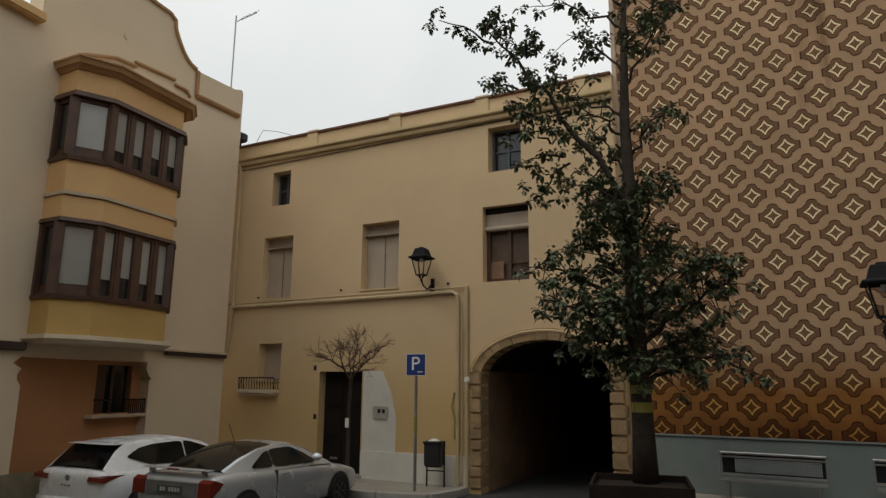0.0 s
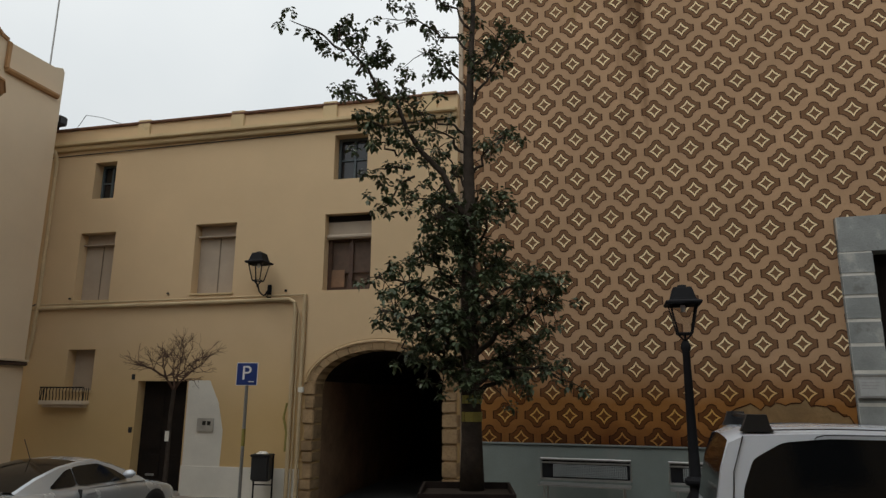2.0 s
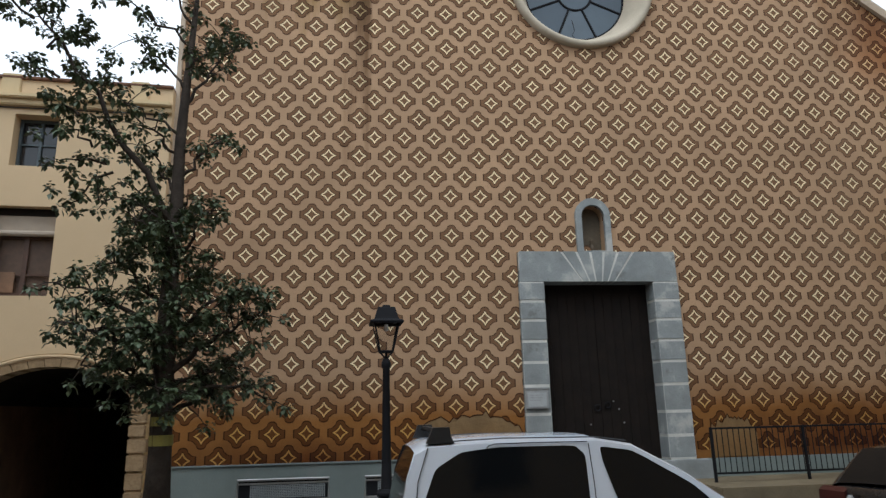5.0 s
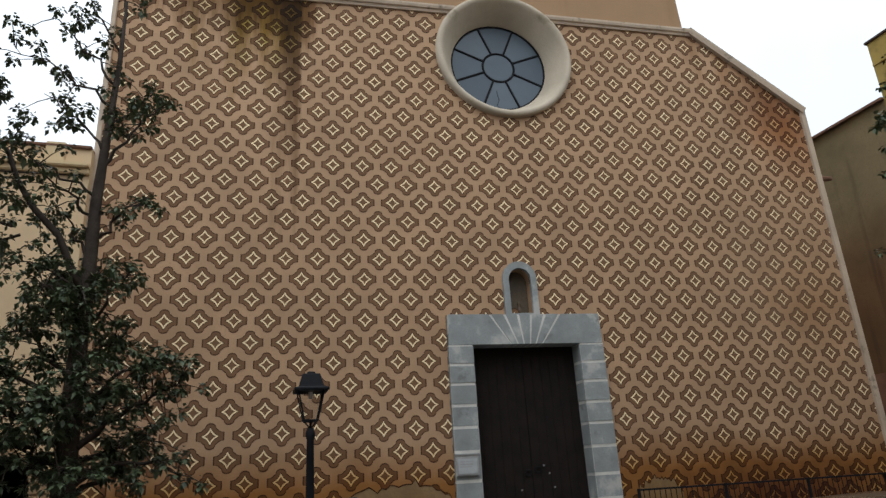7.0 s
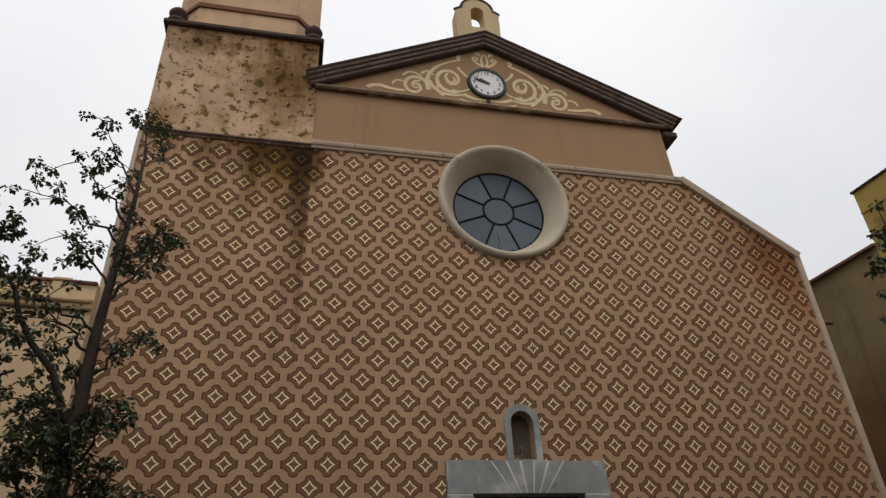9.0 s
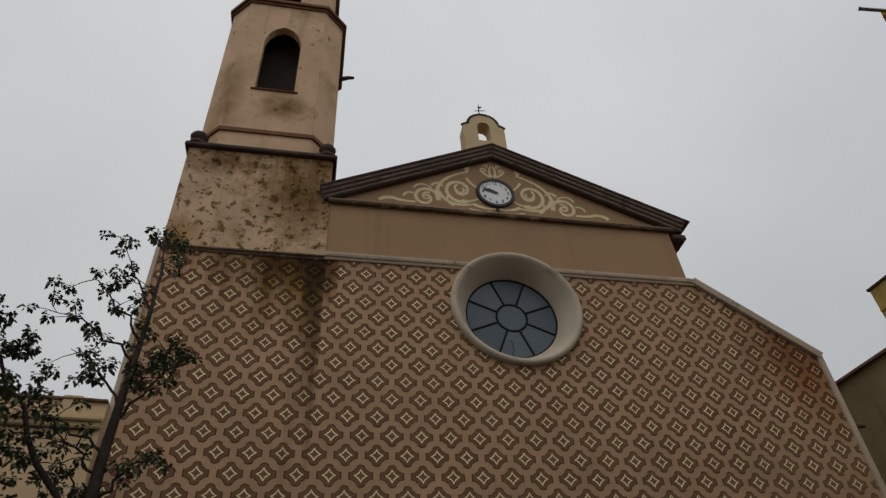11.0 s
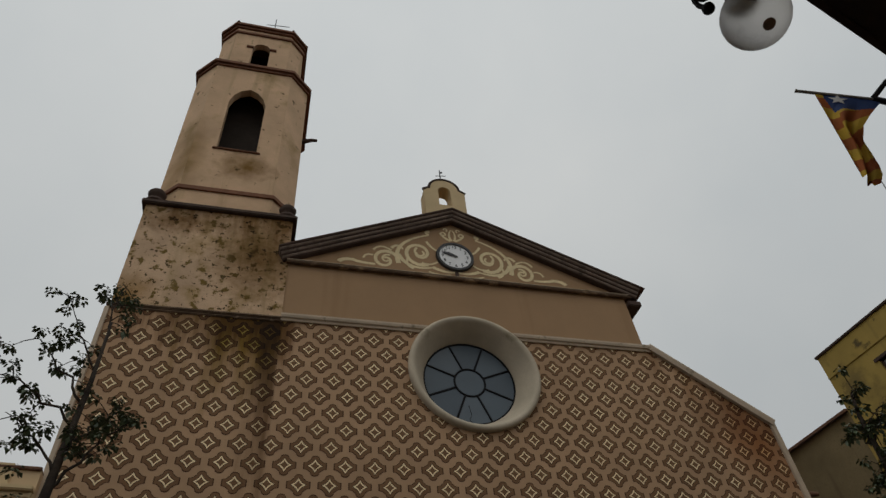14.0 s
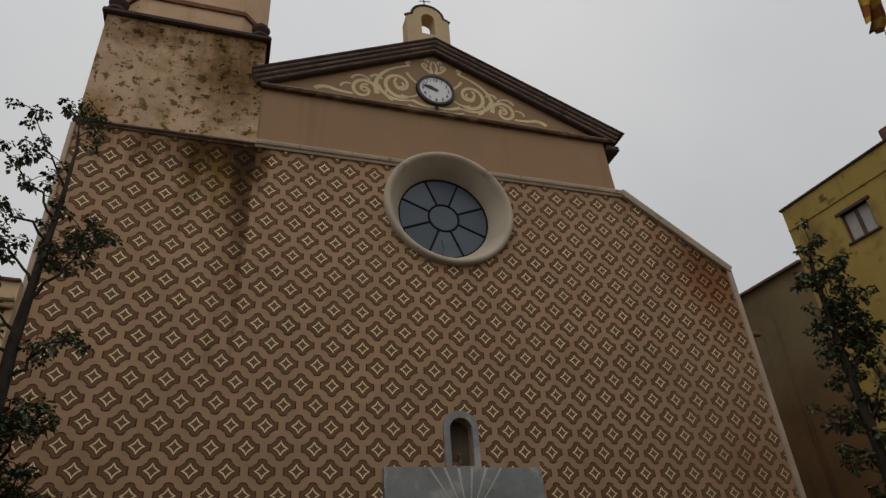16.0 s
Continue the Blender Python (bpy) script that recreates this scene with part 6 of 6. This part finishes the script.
def car(name, label, at, turn, paint, body, cabin, glass_split, wheels, wheel_r, windows, tail, extras=None):
    """body: stations (x, low, shoulder, half width); cabin: stations (x, belt, roof, half width low, half width high); glass_split: the x where the rear window ends and the windscreen begins."""
    c = thing(name, label, "car", at, turn=turn)
    bm = bmesh.new()
    rings = []
    for x, lo, hi, w in body:
        h = hi - lo
        half = [(0.0, hi + 0.015), (w * 0.55, hi + 0.012), (w * 0.86, hi), (w * 0.965, hi - 0.07 * h / 0.7), (w, hi - 0.22 * h / 0.7), (w, lo + 0.45 * h), (w * 0.985, lo + 0.15 * h), (w * 0.93, lo), (0.0, lo - 0.01)]
        full = [(y, z) for y, z in half] + [(-y, z) for y, z in half[-2:0:-1]]
        rings.append([bm.verts.new((x, y, z)) for y, z in full])
    n = len(rings[0])
    for a, b in zip(rings, rings[1:]):
        for k in range(n):
            bm.faces.new((a[k], a[(k + 1) % n], b[(k + 1) % n], b[k]))
    bm.faces.new(rings[0][::-1])
    bm.faces.new(rings[-1])
    bmesh.ops.recalc_face_normals(bm, faces=bm.faces)
    shell = smooth_part("body", bm, paint, c)
    # cabin: sides and roof in paint, screens in glass
    sides, roof, rear, wind = bmesh.new(), bmesh.new(), bmesh.new(), bmesh.new()
    r0, r1 = glass_split
    for s, e in zip(cabin, cabin[1:]):
        for g in (1, -1):
            sides.faces.new([sides.verts.new(v) for v in ((s[0], g * s[3], s[1] - 0.03), (e[0], g * e[3], e[1] - 0.03), (e[0], g * e[4], e[2]), (s[0], g * s[4], s[2]))])
        m = (s[0] + e[0]) / 2
        target = rear if m < r0 else wind if m > r1 else roof
        def top_pts(q):
            return [(q[0], q[4], q[2]), (q[0], q[4] * 0.93, q[2] + 0.022), (q[0], q[4] * 0.5, q[2] + 0.045), (q[0], 0, q[2] + 0.052), (q[0], -q[4] * 0.5, q[2] + 0.045), (q[0], -q[4] * 0.93, q[2] + 0.022), (q[0], -q[4], q[2])]
        a, b = top_pts(s), top_pts(e)
        for k in range(6):
            dest = target if 0 < k < 5 or target is roof else roof
            dest.faces.new([dest.verts.new(v) for v in (a[k], b[k], b[k + 1], a[k + 1])])
    for bm_ in (sides, roof, rear, wind):
        bmesh.ops.remove_doubles(bm_, verts=bm_.verts, dist=0.0005)
        bmesh.ops.recalc_face_normals(bm_, faces=bm_.faces)
    part("cabin_side", sides, paint, c, smooth=True)
    part("roof", roof, paint, c, smooth=True)
    part("rear_window", rear, CARGLASS, c, "dark tinted glass", smooth=True)
    part("windscreen", wind, CARGLASS, c, "dark tinted glass", smooth=True)

    def side_y(x, z):
        for s, e in zip(cabin, cabin[1:]):
            if s[0] <= x <= e[0]:
                t = (x - s[0]) / max(1e-6, e[0] - s[0])
                belt, top, w0, w1 = (s[k] + (e[k] - s[k]) * t for k in (1, 2, 3, 4))
                u = min(1, max(0, (z - belt) / max(0.03, top - belt)))
                return w0 + (w1 - w0) * u
        return cabin[0][3]
    for g in (1, -1):
        for outline in windows:
            # smooth the outline's corners, then lay it on the cabin's side
            pts = []
            for k in range(len(outline)):
                a, b, d = Vector(outline[k - 1]), Vector(outline[k]), Vector(outline[(k + 1) % len(outline)])
                for t in (0.0, 0.5, 1.0):
                    p0, p1 = b.lerp(a, 0.16), b.lerp(d, 0.16)
                    pts.append((1 - t) ** 2 * p0 + 2 * t * (1 - t) * b + t * t * p1)
            bm = bmesh.new()
            vsx = [bm.verts.new((p.x, g * (side_y(p.x, p.y) + 0.006), p.y)) for p in pts]
            es = [bm.edges.new((a, b)) for a, b in zip(vsx, vsx[1:] + vsx[:1])]
            bmesh.ops.triangle_fill(bm, edges=es, use_beauty=True)
            part("side_window", bm, CARGLASS, c, "dark tinted glass")
        for wx in wheels:
            w_at = max(w for x, _, _, w in body)
            wheel = part("wheel", lathe([(wheel_r * 0.62, -0.09), (wheel_r * 0.94, -0.10), (wheel_r, -0.06), (wheel_r, 0.06), (wheel_r * 0.94, 0.10), (wheel_r * 0.62, 0.09)], 28), RUBBER, c, smooth=True)
            wheel.matrix_basis = pose(wx, g * (w_at - 0.075), wheel_r, 90 * -g, 0, 0)
            rim = part("rim", lathe([(wheel_r * 0.62, 0.06), (wheel_r * 0.6, 0.092), (wheel_r * 0.52, 0.085), (wheel_r * 0.5, 0.05)], 28), ZINC, wheel)
            for k in range(6):
                a = math.pi * k / 3
                spoke = part("spoke", box(0.03, wheel_r * 0.55, -0.028, 0.028, 0.065, 0.09, 0.006), ZINC, rim)
                spoke.matrix_basis = pose(0, 0, 0, 0, 0, math.degrees(a))
            arch_b = part("wheel_arch", lathe([(wheel_r * 1.13, -0.01), (wheel_r * 1.13, 0.004)], 28), BLACKPL, c)
            arch_b.matrix_basis = pose(wx, g * (w_at + 0.001), wheel_r + 0.01, 90 * -g, 0, 0)
        for lens, m in tail:
            if len(lens) == 3:  # an outline seen from the side, and its reach across
                part("tail_light", prism(lens[0], *sorted((g * lens[1], g * lens[2]))), m, c)
                continue
            part("tail_light" if m is REDLENS else "lamp", box(lens[0], lens[1], *sorted((g * lens[2], g * lens[3])), lens[4], lens[5], 0.018), m, c)
    # mirrors
    mx, mz, my = extras["mirror"]
    for g in (1, -1):
        smooth_part("mirror", box(mx - 0.09, mx + 0.09, *sorted((g * my, g * (my + 0.2))), mz, mz + 0.14, 0.03), extras.get("mirror_paint", paint), c, levels=1)
    return c


PLATE = mat("weathered_plate", (0.06, 0.085, 0.065), 0.5, vary=0.1)


def plate(c, x, z, w=0.26):
    p = part("registration_plate", box(x - 0.012, x, -w, w, z, z + 0.11, 0.003), PLATE, c)
    for k in range(7):
        if k != 4:
            part("plate_bar", box(x - 0.015, x - 0.011, -w + 0.05 + k * (2 * w - 0.1) / 7, -w + 0.09 + k * (2 * w - 0.1) / 7, z + 0.025, z + 0.085), SHUTTER, p)


silver = car("coupe", "silver two-door coupe with a small rear wing, parked", (-14.17, -6.66, slope(-14.3)), 96.7, SILVER,
             [(-0.02, 0.42, 0.82, 0.66), (0.05, 0.30, 0.92, 0.79), (0.35, 0.22, 0.945, 0.85), (0.9, 0.20, 0.94, 0.868), (1.7, 0.19, 0.91, 0.868), (2.6, 0.19, 0.89, 0.868), (3.2, 0.19, 0.85, 0.866), (3.75, 0.21, 0.76, 0.84), (4.15, 0.26, 0.66, 0.74), (4.33, 0.32, 0.55, 0.55)],
             [(0.42, 0.93, 0.95, 0.72, 0.62), (0.80, 0.93, 1.10, 0.75, 0.60), (1.25, 0.92, 1.22, 0.77, 0.585), (1.65, 0.915, 1.265, 0.785, 0.58), (2.05, 0.91, 1.265, 0.79, 0.58), (2.45, 0.90, 1.16, 0.79, 0.60), (2.85, 0.89, 1.01, 0.79, 0.65), (3.15, 0.87, 0.885, 0.78, 0.70)],
             (1.5, 2.1), (0.72, 3.32), 0.315, [[(0.92, 0.965), (1.455, 0.948), (1.46, 1.205), (1.32, 1.175)], [(1.475, 0.945), (2.68, 0.922), (2.40, 1.10), (2.05, 1.225), (1.62, 1.225), (1.475, 1.207)]],
             [(([(-0.03, 0.63), (-0.025, 0.84), (0.05, 0.885), (0.30, 0.80), (0.12, 0.70), (0.02, 0.62)], 0.56, 0.805), REDLENS)], {"mirror_paint": GREYPAINT, "mirror": (2.5, 0.95, 0.80)})
part("rear_panel", box(-0.03, 0.02, -0.52, 0.52, 0.62, 0.84, 0.01), mat("grey_trunk_panel", (0.22, 0.22, 0.22), 0.35, 0.5), silver)
plate(silver, -0.035, 0.67)
wing = smooth_part("rear_wing", box(0.0, 0.20, -0.70, 0.70, 1.00, 1.03, 0.012), SILVER, silver, levels=1)
for y in (-0.55, 0.55):
    part("wing_foot", box(0.06, 0.16, y - 0.03, y + 0.03, 0.93, 1.01, 0.01), SILVER, wing)
part("brake_light", box(0.0, 0.015, -0.12, 0.12, 1.0, 1.025), REDLENS, wing)
smooth_part("bumper", box(-0.07, 0.16, -0.80, 0.80, 0.30, 0.58, 0.07), SILVER, silver, levels=1)
part("aerial", tube([(1.6, 0.25, 1.30), (1.45, 0.27, 1.62)], 0.006, 5), BLACKPL, silver)
part("door_handle", box(1.55, 1.75, -0.885, -0.865, 0.80, 0.83, 0.008), SILVER, silver)
part("door_joint", box(1.45, 1.456, -0.874, -0.80, 0.30, 0.9), BLACKPL, silver)

hatch = car("hatchback", "white five-door hatchback parked beside the silver coupe", (-16.5, -6.97, slope(-16.7)), 96.7, WHITEPAINT,
            [(-0.02, 0.45, 0.92, 0.70), (0.06, 0.30, 1.0, 0.84), (0.4, 0.22, 1.0, 0.90), (1.0, 0.20, 0.985, 0.905), (2.0, 0.19, 0.955, 0.905), (2.8, 0.19, 0.93, 0.90), (3.3, 0.20, 0.88, 0.89), (3.8, 0.22, 0.79, 0.84), (4.15, 0.26, 0.70, 0.72), (4.28, 0.32, 0.6, 0.55)],
            [(0.12, 0.97, 0.99, 0.80, 0.70), (0.38, 0.98, 1.28, 0.80, 0.63), (0.52, 0.98, 1.38, 0.81, 0.62), (1.0, 0.975, 1.42, 0.82, 0.61), (1.8, 0.955, 1.43, 0.82, 0.61), (2.3, 0.94, 1.33, 0.82, 0.63), (2.8, 0.92, 1.10, 0.82, 0.68), (3.2, 0.89, 0.92, 0.81, 0.72)],
            (0.5, 1.9), (0.78, 3.4), 0.32, [[(0.50, 1.19), (0.95, 1.03), (1.78, 0.985), (1.78, 1.395), (1.10, 1.375), (0.80, 1.33)], [(1.81, 0.985), (2.78, 0.96), (2.4, 1.24), (1.95, 1.375), (1.81, 1.385)]],
            [(([(-0.035, 0.82), (-0.025, 0.89), (0.06, 0.92), (0.42, 0.91), (0.2, 0.86), (0.02, 0.81)], 0.50, 0.85), REDLENS)], {"mirror": (2.65, 0.98, 0.84)})
hatch.scale = (1, 1, 0.945)
hatch.location.x += 0.05
smooth_part("roof_spoiler", box(0.30, 0.62, -0.60, 0.60, 1.385, 1.43, 0.02), WHITEPAINT, hatch, levels=1)
part("badge", tube([(-0.03, 0, 0.86), (0.0, 0, 0.86)], 0.05, 10), ZINC, hatch)
for k in range(3):
    part("badge_bar", box(-0.025, -0.01, 0.1 - 0.09 * k, 0.14 - 0.09 * k, 0.72, 0.745), ZINC, hatch)
smooth_part("bumper", box(-0.06, 0.2, -0.84, 0.84, 0.28, 0.62, 0.08), WHITEPAINT, hatch, levels=1)

van = car("van", "pale silver panel-sided family van with roof bars and dark windows", (-4.68, -6.55, slope(-4) - 0.04), 1.5, GREYPAINT,
          [(-0.01, 0.45, 1.02, 0.80), (0.05, 0.30, 1.08, 0.88), (0.4, 0.22, 1.08, 0.905), (1.4, 0.20, 1.07, 0.905), (2.4, 0.20, 1.06, 0.905), (3.0, 0.20, 1.04, 0.90), (3.5, 0.21, 1.0, 0.88), (3.95, 0.23, 0.90, 0.82), (4.25, 0.28, 0.74, 0.70), (4.36, 0.34, 0.6, 0.55)],
          [(0.02, 1.06, 1.10, 0.86, 0.85), (0.10, 1.06, 1.50, 0.87, 0.80), (0.18, 1.06, 1.72, 0.875, 0.74), (0.32, 1.06, 1.785, 0.88, 0.72), (1.0, 1.06, 1.81, 0.88, 0.72), (1.9, 1.06, 1.80, 0.88, 0.72), (2.25, 1.05, 1.74, 0.88, 0.72), (2.75, 1.05, 1.48, 0.88, 0.74), (3.2, 1.03, 1.18, 0.87, 0.78), (3.4, 1.01, 1.03, 0.86, 0.80)],
          (0.25, 2.0), (0.85, 3.55), 0.32, [[(0.24, 1.08), (1.66, 1.08), (1.76, 1.22), (1.77, 1.68), (1.68, 1.765), (0.95, 1.77), (0.60, 1.735), (0.36, 1.60), (0.26, 1.36)], [(2.22, 1.08), (3.14, 1.06), (2.80, 1.39), (2.24, 1.705), (1.92, 1.75), (1.93, 1.62), (2.02, 1.30), (2.10, 1.14)]],
          [((-0.03, 0.10, 0.74, 0.90, 0.70, 1.02), REDLENS)], {"mirror": (2.72, 1.06, 0.90)})
for x in (0.42,):
    bar_ = part("roof_bar", box(x - 0.04, x + 0.04, -0.66, 0.66, 1.905, 1.94, 0.012), BLACKPL, van)
    for y in (-0.67, 0.67):
        part("bar_foot", prism([(x - 0.13, 1.815), (x + 0.13, 1.815), (x + 0.10, 1.87), (x + 0.085, 1.955), (x - 0.07, 1.955), (x - 0.10, 1.87)], y - 0.045, y + 0.045), BLACKPL, bar_)
for y in (-0.70, 0.70):
    part("gutter_strip", tube([(0.34, y, 1.825), (1.0, y, 1.845), (1.9, y, 1.832), (2.2, y, 1.79)], 0.006, 6), BLACKPL, van)
for x, z1 in ((1.80, 1.78),):
    for g in (1, -1):
        part("door_joint", tube([(x, g * 0.91, 0.5), (x, g * 0.905, 1.07), (x + 0.01, g * 0.83, 1.45), (x + 0.01, g * 0.745, z1)], 0.005, 4), BLACKPL, van)
for g in (1, -1):
    part("sliding_door_joint", tube([(1.80, g * 0.737, 1.795), (1.3, g * 0.735, 1.80), (0.92, g * 0.737, 1.797), (0.86, g * 0.742, 1.782), (0.84, g * 0.748, 1.765)], 0.005, 4), BLACKPL, van)
    part("window_seal", tube([(x, g * y, z) for x, y, z in ((0.22, 0.886, 1.07), (1.0, 0.886, 1.068), (1.78, 0.886, 1.068))], 0.010, 5), BLACKPL, van)
van.scale = (1, 1, 1.015)
part("rear_pillar_line", tube([(0.16, -0.86, 1.1), (0.20, -0.80, 1.5), (0.3, -0.735, 1.78)], 0.006, 4), BLACKPL, van)

dark = car("dark_hatchback", "black hatchback with red tail lights parked ahead of the van", (0.85, -6.2, slope(1)), 12, BLACKPAINT,
           [(-0.02, 0.45, 0.92, 0.70), (0.06, 0.30, 1.0, 0.82), (0.4, 0.22, 1.0, 0.87), (1.0, 0.20, 0.985, 0.875), (2.0, 0.19, 0.955, 0.875), (2.8, 0.19, 0.93, 0.87), (3.3, 0.20, 0.88, 0.86), (3.7, 0.22, 0.79, 0.80), (3.95, 0.28, 0.68, 0.66)],
           [(0.10, 0.97, 0.99, 0.78, 0.70), (0.34, 0.98, 1.26, 0.78, 0.62), (0.5, 0.98, 1.38, 0.79, 0.61), (1.0, 0.975, 1.43, 0.80, 0.60), (1.8, 0.955, 1.44, 0.80, 0.60), (2.3, 0.94, 1.34, 0.80, 0.62), (2.75, 0.92, 1.10, 0.80, 0.66), (3.1, 0.89, 0.92, 0.79, 0.70)],
           (0.48, 1.9), (0.72, 3.2), 0.31, [[(0.66, 1.08), (1.05, 1.01), (1.05, 1.35), (0.82, 1.30)], [(1.10, 1.0), (1.78, 0.985), (1.78, 1.38), (1.10, 1.365)], [(1.86, 0.985), (2.7, 0.96), (2.4, 1.22), (1.86, 1.375)]],
           [(([(-0.04, 0.82), (-0.03, 0.93), (0.05, 0.975), (0.3, 0.95), (0.16, 0.87), (0.02, 0.81)], 0.46, 0.82), DULLRED), ((-0.045, 0.03, 0.36, 0.44, 0.82, 0.90), CLEARLENS)], {"mirror": (2.6, 0.98, 0.82)})
plate(dark, -0.03, 0.66)

# ---- the sgraffito ornament of the church front: star lozenges in lobed brown fields ----
DU, DR, X0, Z0 = 0.3264, 0.44174, -0.5279, 5.6758


def lobed(k, n=6):
    """The outline of the lobed field: round lobes above and below, blunt ends to the sides."""
    quarter = [(x * k, z * k) for x, z in ((0.250, 0.0), (0.250, 0.068), (0.243, 0.080), (0.200, 0.082), (0.160, 0.098), (0.128, 0.132), (0.098, 0.150), (0.092, 0.182), (0.074, 0.214), (0.040, 0.234), (0.0, 0.240))]
    right = quarter + [(-x, z) for x, z in quarter[-2::-1]]
    return right + [(x, -z) for x, z in right[-2:0:-1]]


def starred(r, pinch):
    """A lozenge whose sides swell and pinch, with four points."""
    quarter = [(r, 0.0), (r * 0.66, r * 0.19), (r * 0.5, r * 0.30), (r * pinch, r * pinch), (r * 0.30, r * 0.5), (r * 0.19, r * 0.66), (0.0, r)]
    right = quarter + [(-x, z) for x, z in quarter[-2::-1]]
    return right + [(x, -z) for x, z in right[-2:0:-1]]


def motif_rings():
    return [(lobed(1.02), -0.003, 1), (lobed(0.915), -0.0055, 0), (starred(0.180, 0.42), -0.007, 1), (starred(0.157, 0.41), -0.0085, 2), (starred(0.102, 0.40), -0.0105, 1), (starred(0.092, 0.40), -0.012, 0)]


def add_motif(verts, faces, marks, x, z, keep=None):
    for line, y, m in motif_rings():
        pts = [(x + a, z + b) for a, b in line]
        if keep:
            for (px, pz), (nx, nz) in keep:
                cut = []
                for (ax, az), (bx_, bz) in zip(pts, pts[1:] + pts[:1]):
                    da, db = (ax - px) * nx + (az - pz) * nz, (bx_ - px) * nx + (bz - pz) * nz
                    if da >= 0:
                        cut.append((ax, az))
                    if da * db < 0:
                        t = da / (da - db)
                        cut.append((ax + (bx_ - ax) * t, az + (bz - az) * t))
                pts = cut
        if len(pts) < 3:
            continue
        start = len(verts)
        verts.extend((a, y, b) for a, b in pts)
        faces.append(tuple(range(start, start + len(pts))))
        marks.append(m)


def motif_mesh(name, places):
    verts, faces, marks = [], [], []
    for x, z, keep in places:
        add_motif(verts, faces, marks, x, z, keep)
    me = bpy.data.meshes.new(name)
    me.from_pydata(verts, [], faces)
    for m in (BROWN, DEEP, CREAM):
        me.materials.append(m)
    for p, m in zip(me.polygons, marks):
        p.material_index = m
    me.update()
    return me


edge = Vector((3.01, -2.28)).normalized()
whole, cut = [], []
for r in range(-11, 18):
    for u in range(-27, 30):
        if (u + r) % 2:
            continue
        x, z = X0 + DU * u, Z0 + DR * r
        if x < -9.1 or x > 8.8 or z < 1.0 or z > 13.3:
            continue
        to_slope = (x - 5.59) * edge.y * -1 + (z - 13.26) * edge.x
        keep = []
        if x < -8.62:
            keep.append(((-8.9, 0), (1, 0)))
        if x > 8.22:
            keep.append(((8.5, 0), (-1, 0)))
        if z < 1.45:
            keep.append(((0, 1.165), (0, 1)))
        if z > 12.86:
            keep.append(((0, 13.12), (0, -1)))
        if to_slope > -0.38:
            keep.append(((5.59, 13.14), (edge.y, -edge.x)))
        if abs(x) < 2.05 and z < 5.6:
            if abs(x) < 1.75 and z < 5.32 - 0.24:
                if abs(x) < 1.50:
                    continue
            if z > 5.1 and abs(x) < 1.75:
                keep.append(((0, 5.32), (0, 1)))
            else:
                keep.append(((-1.75, 0), (-1, 0)) if x < 0 else ((1.75, 0), (1, 0)))
        d = math.hypot(x - rose[0], z - rose[1])
        if d < 1.62:
            continue
        if d < 2.05:
            n = Vector((x - rose[0], z - rose[1])).normalized()
            keep.append(((rose[0] + n.x * 1.74, rose[1] + n.y * 1.74), (n.x, n.y)))
        if abs(x + 0.03) < 0.4 and 5.3 < z < 6.35:
            continue
        (cut if keep else whole).append((x, z, keep))
low_first = sorted(whole, key=lambda p: p[1])
single = motif_mesh("sgraffito_motif", [(0, 0, None)])
for x, z, _ in low_first[:300]:
    ob = part("sgraffito_motif", single, None, church)
    ob.location = (x, 0, z)
tagged(part("sgraffito_field", motif_mesh("sgraffito_field", low_first[300:] + cut), None, church, "rows of brown and cream star ornaments"), kind="stuff")
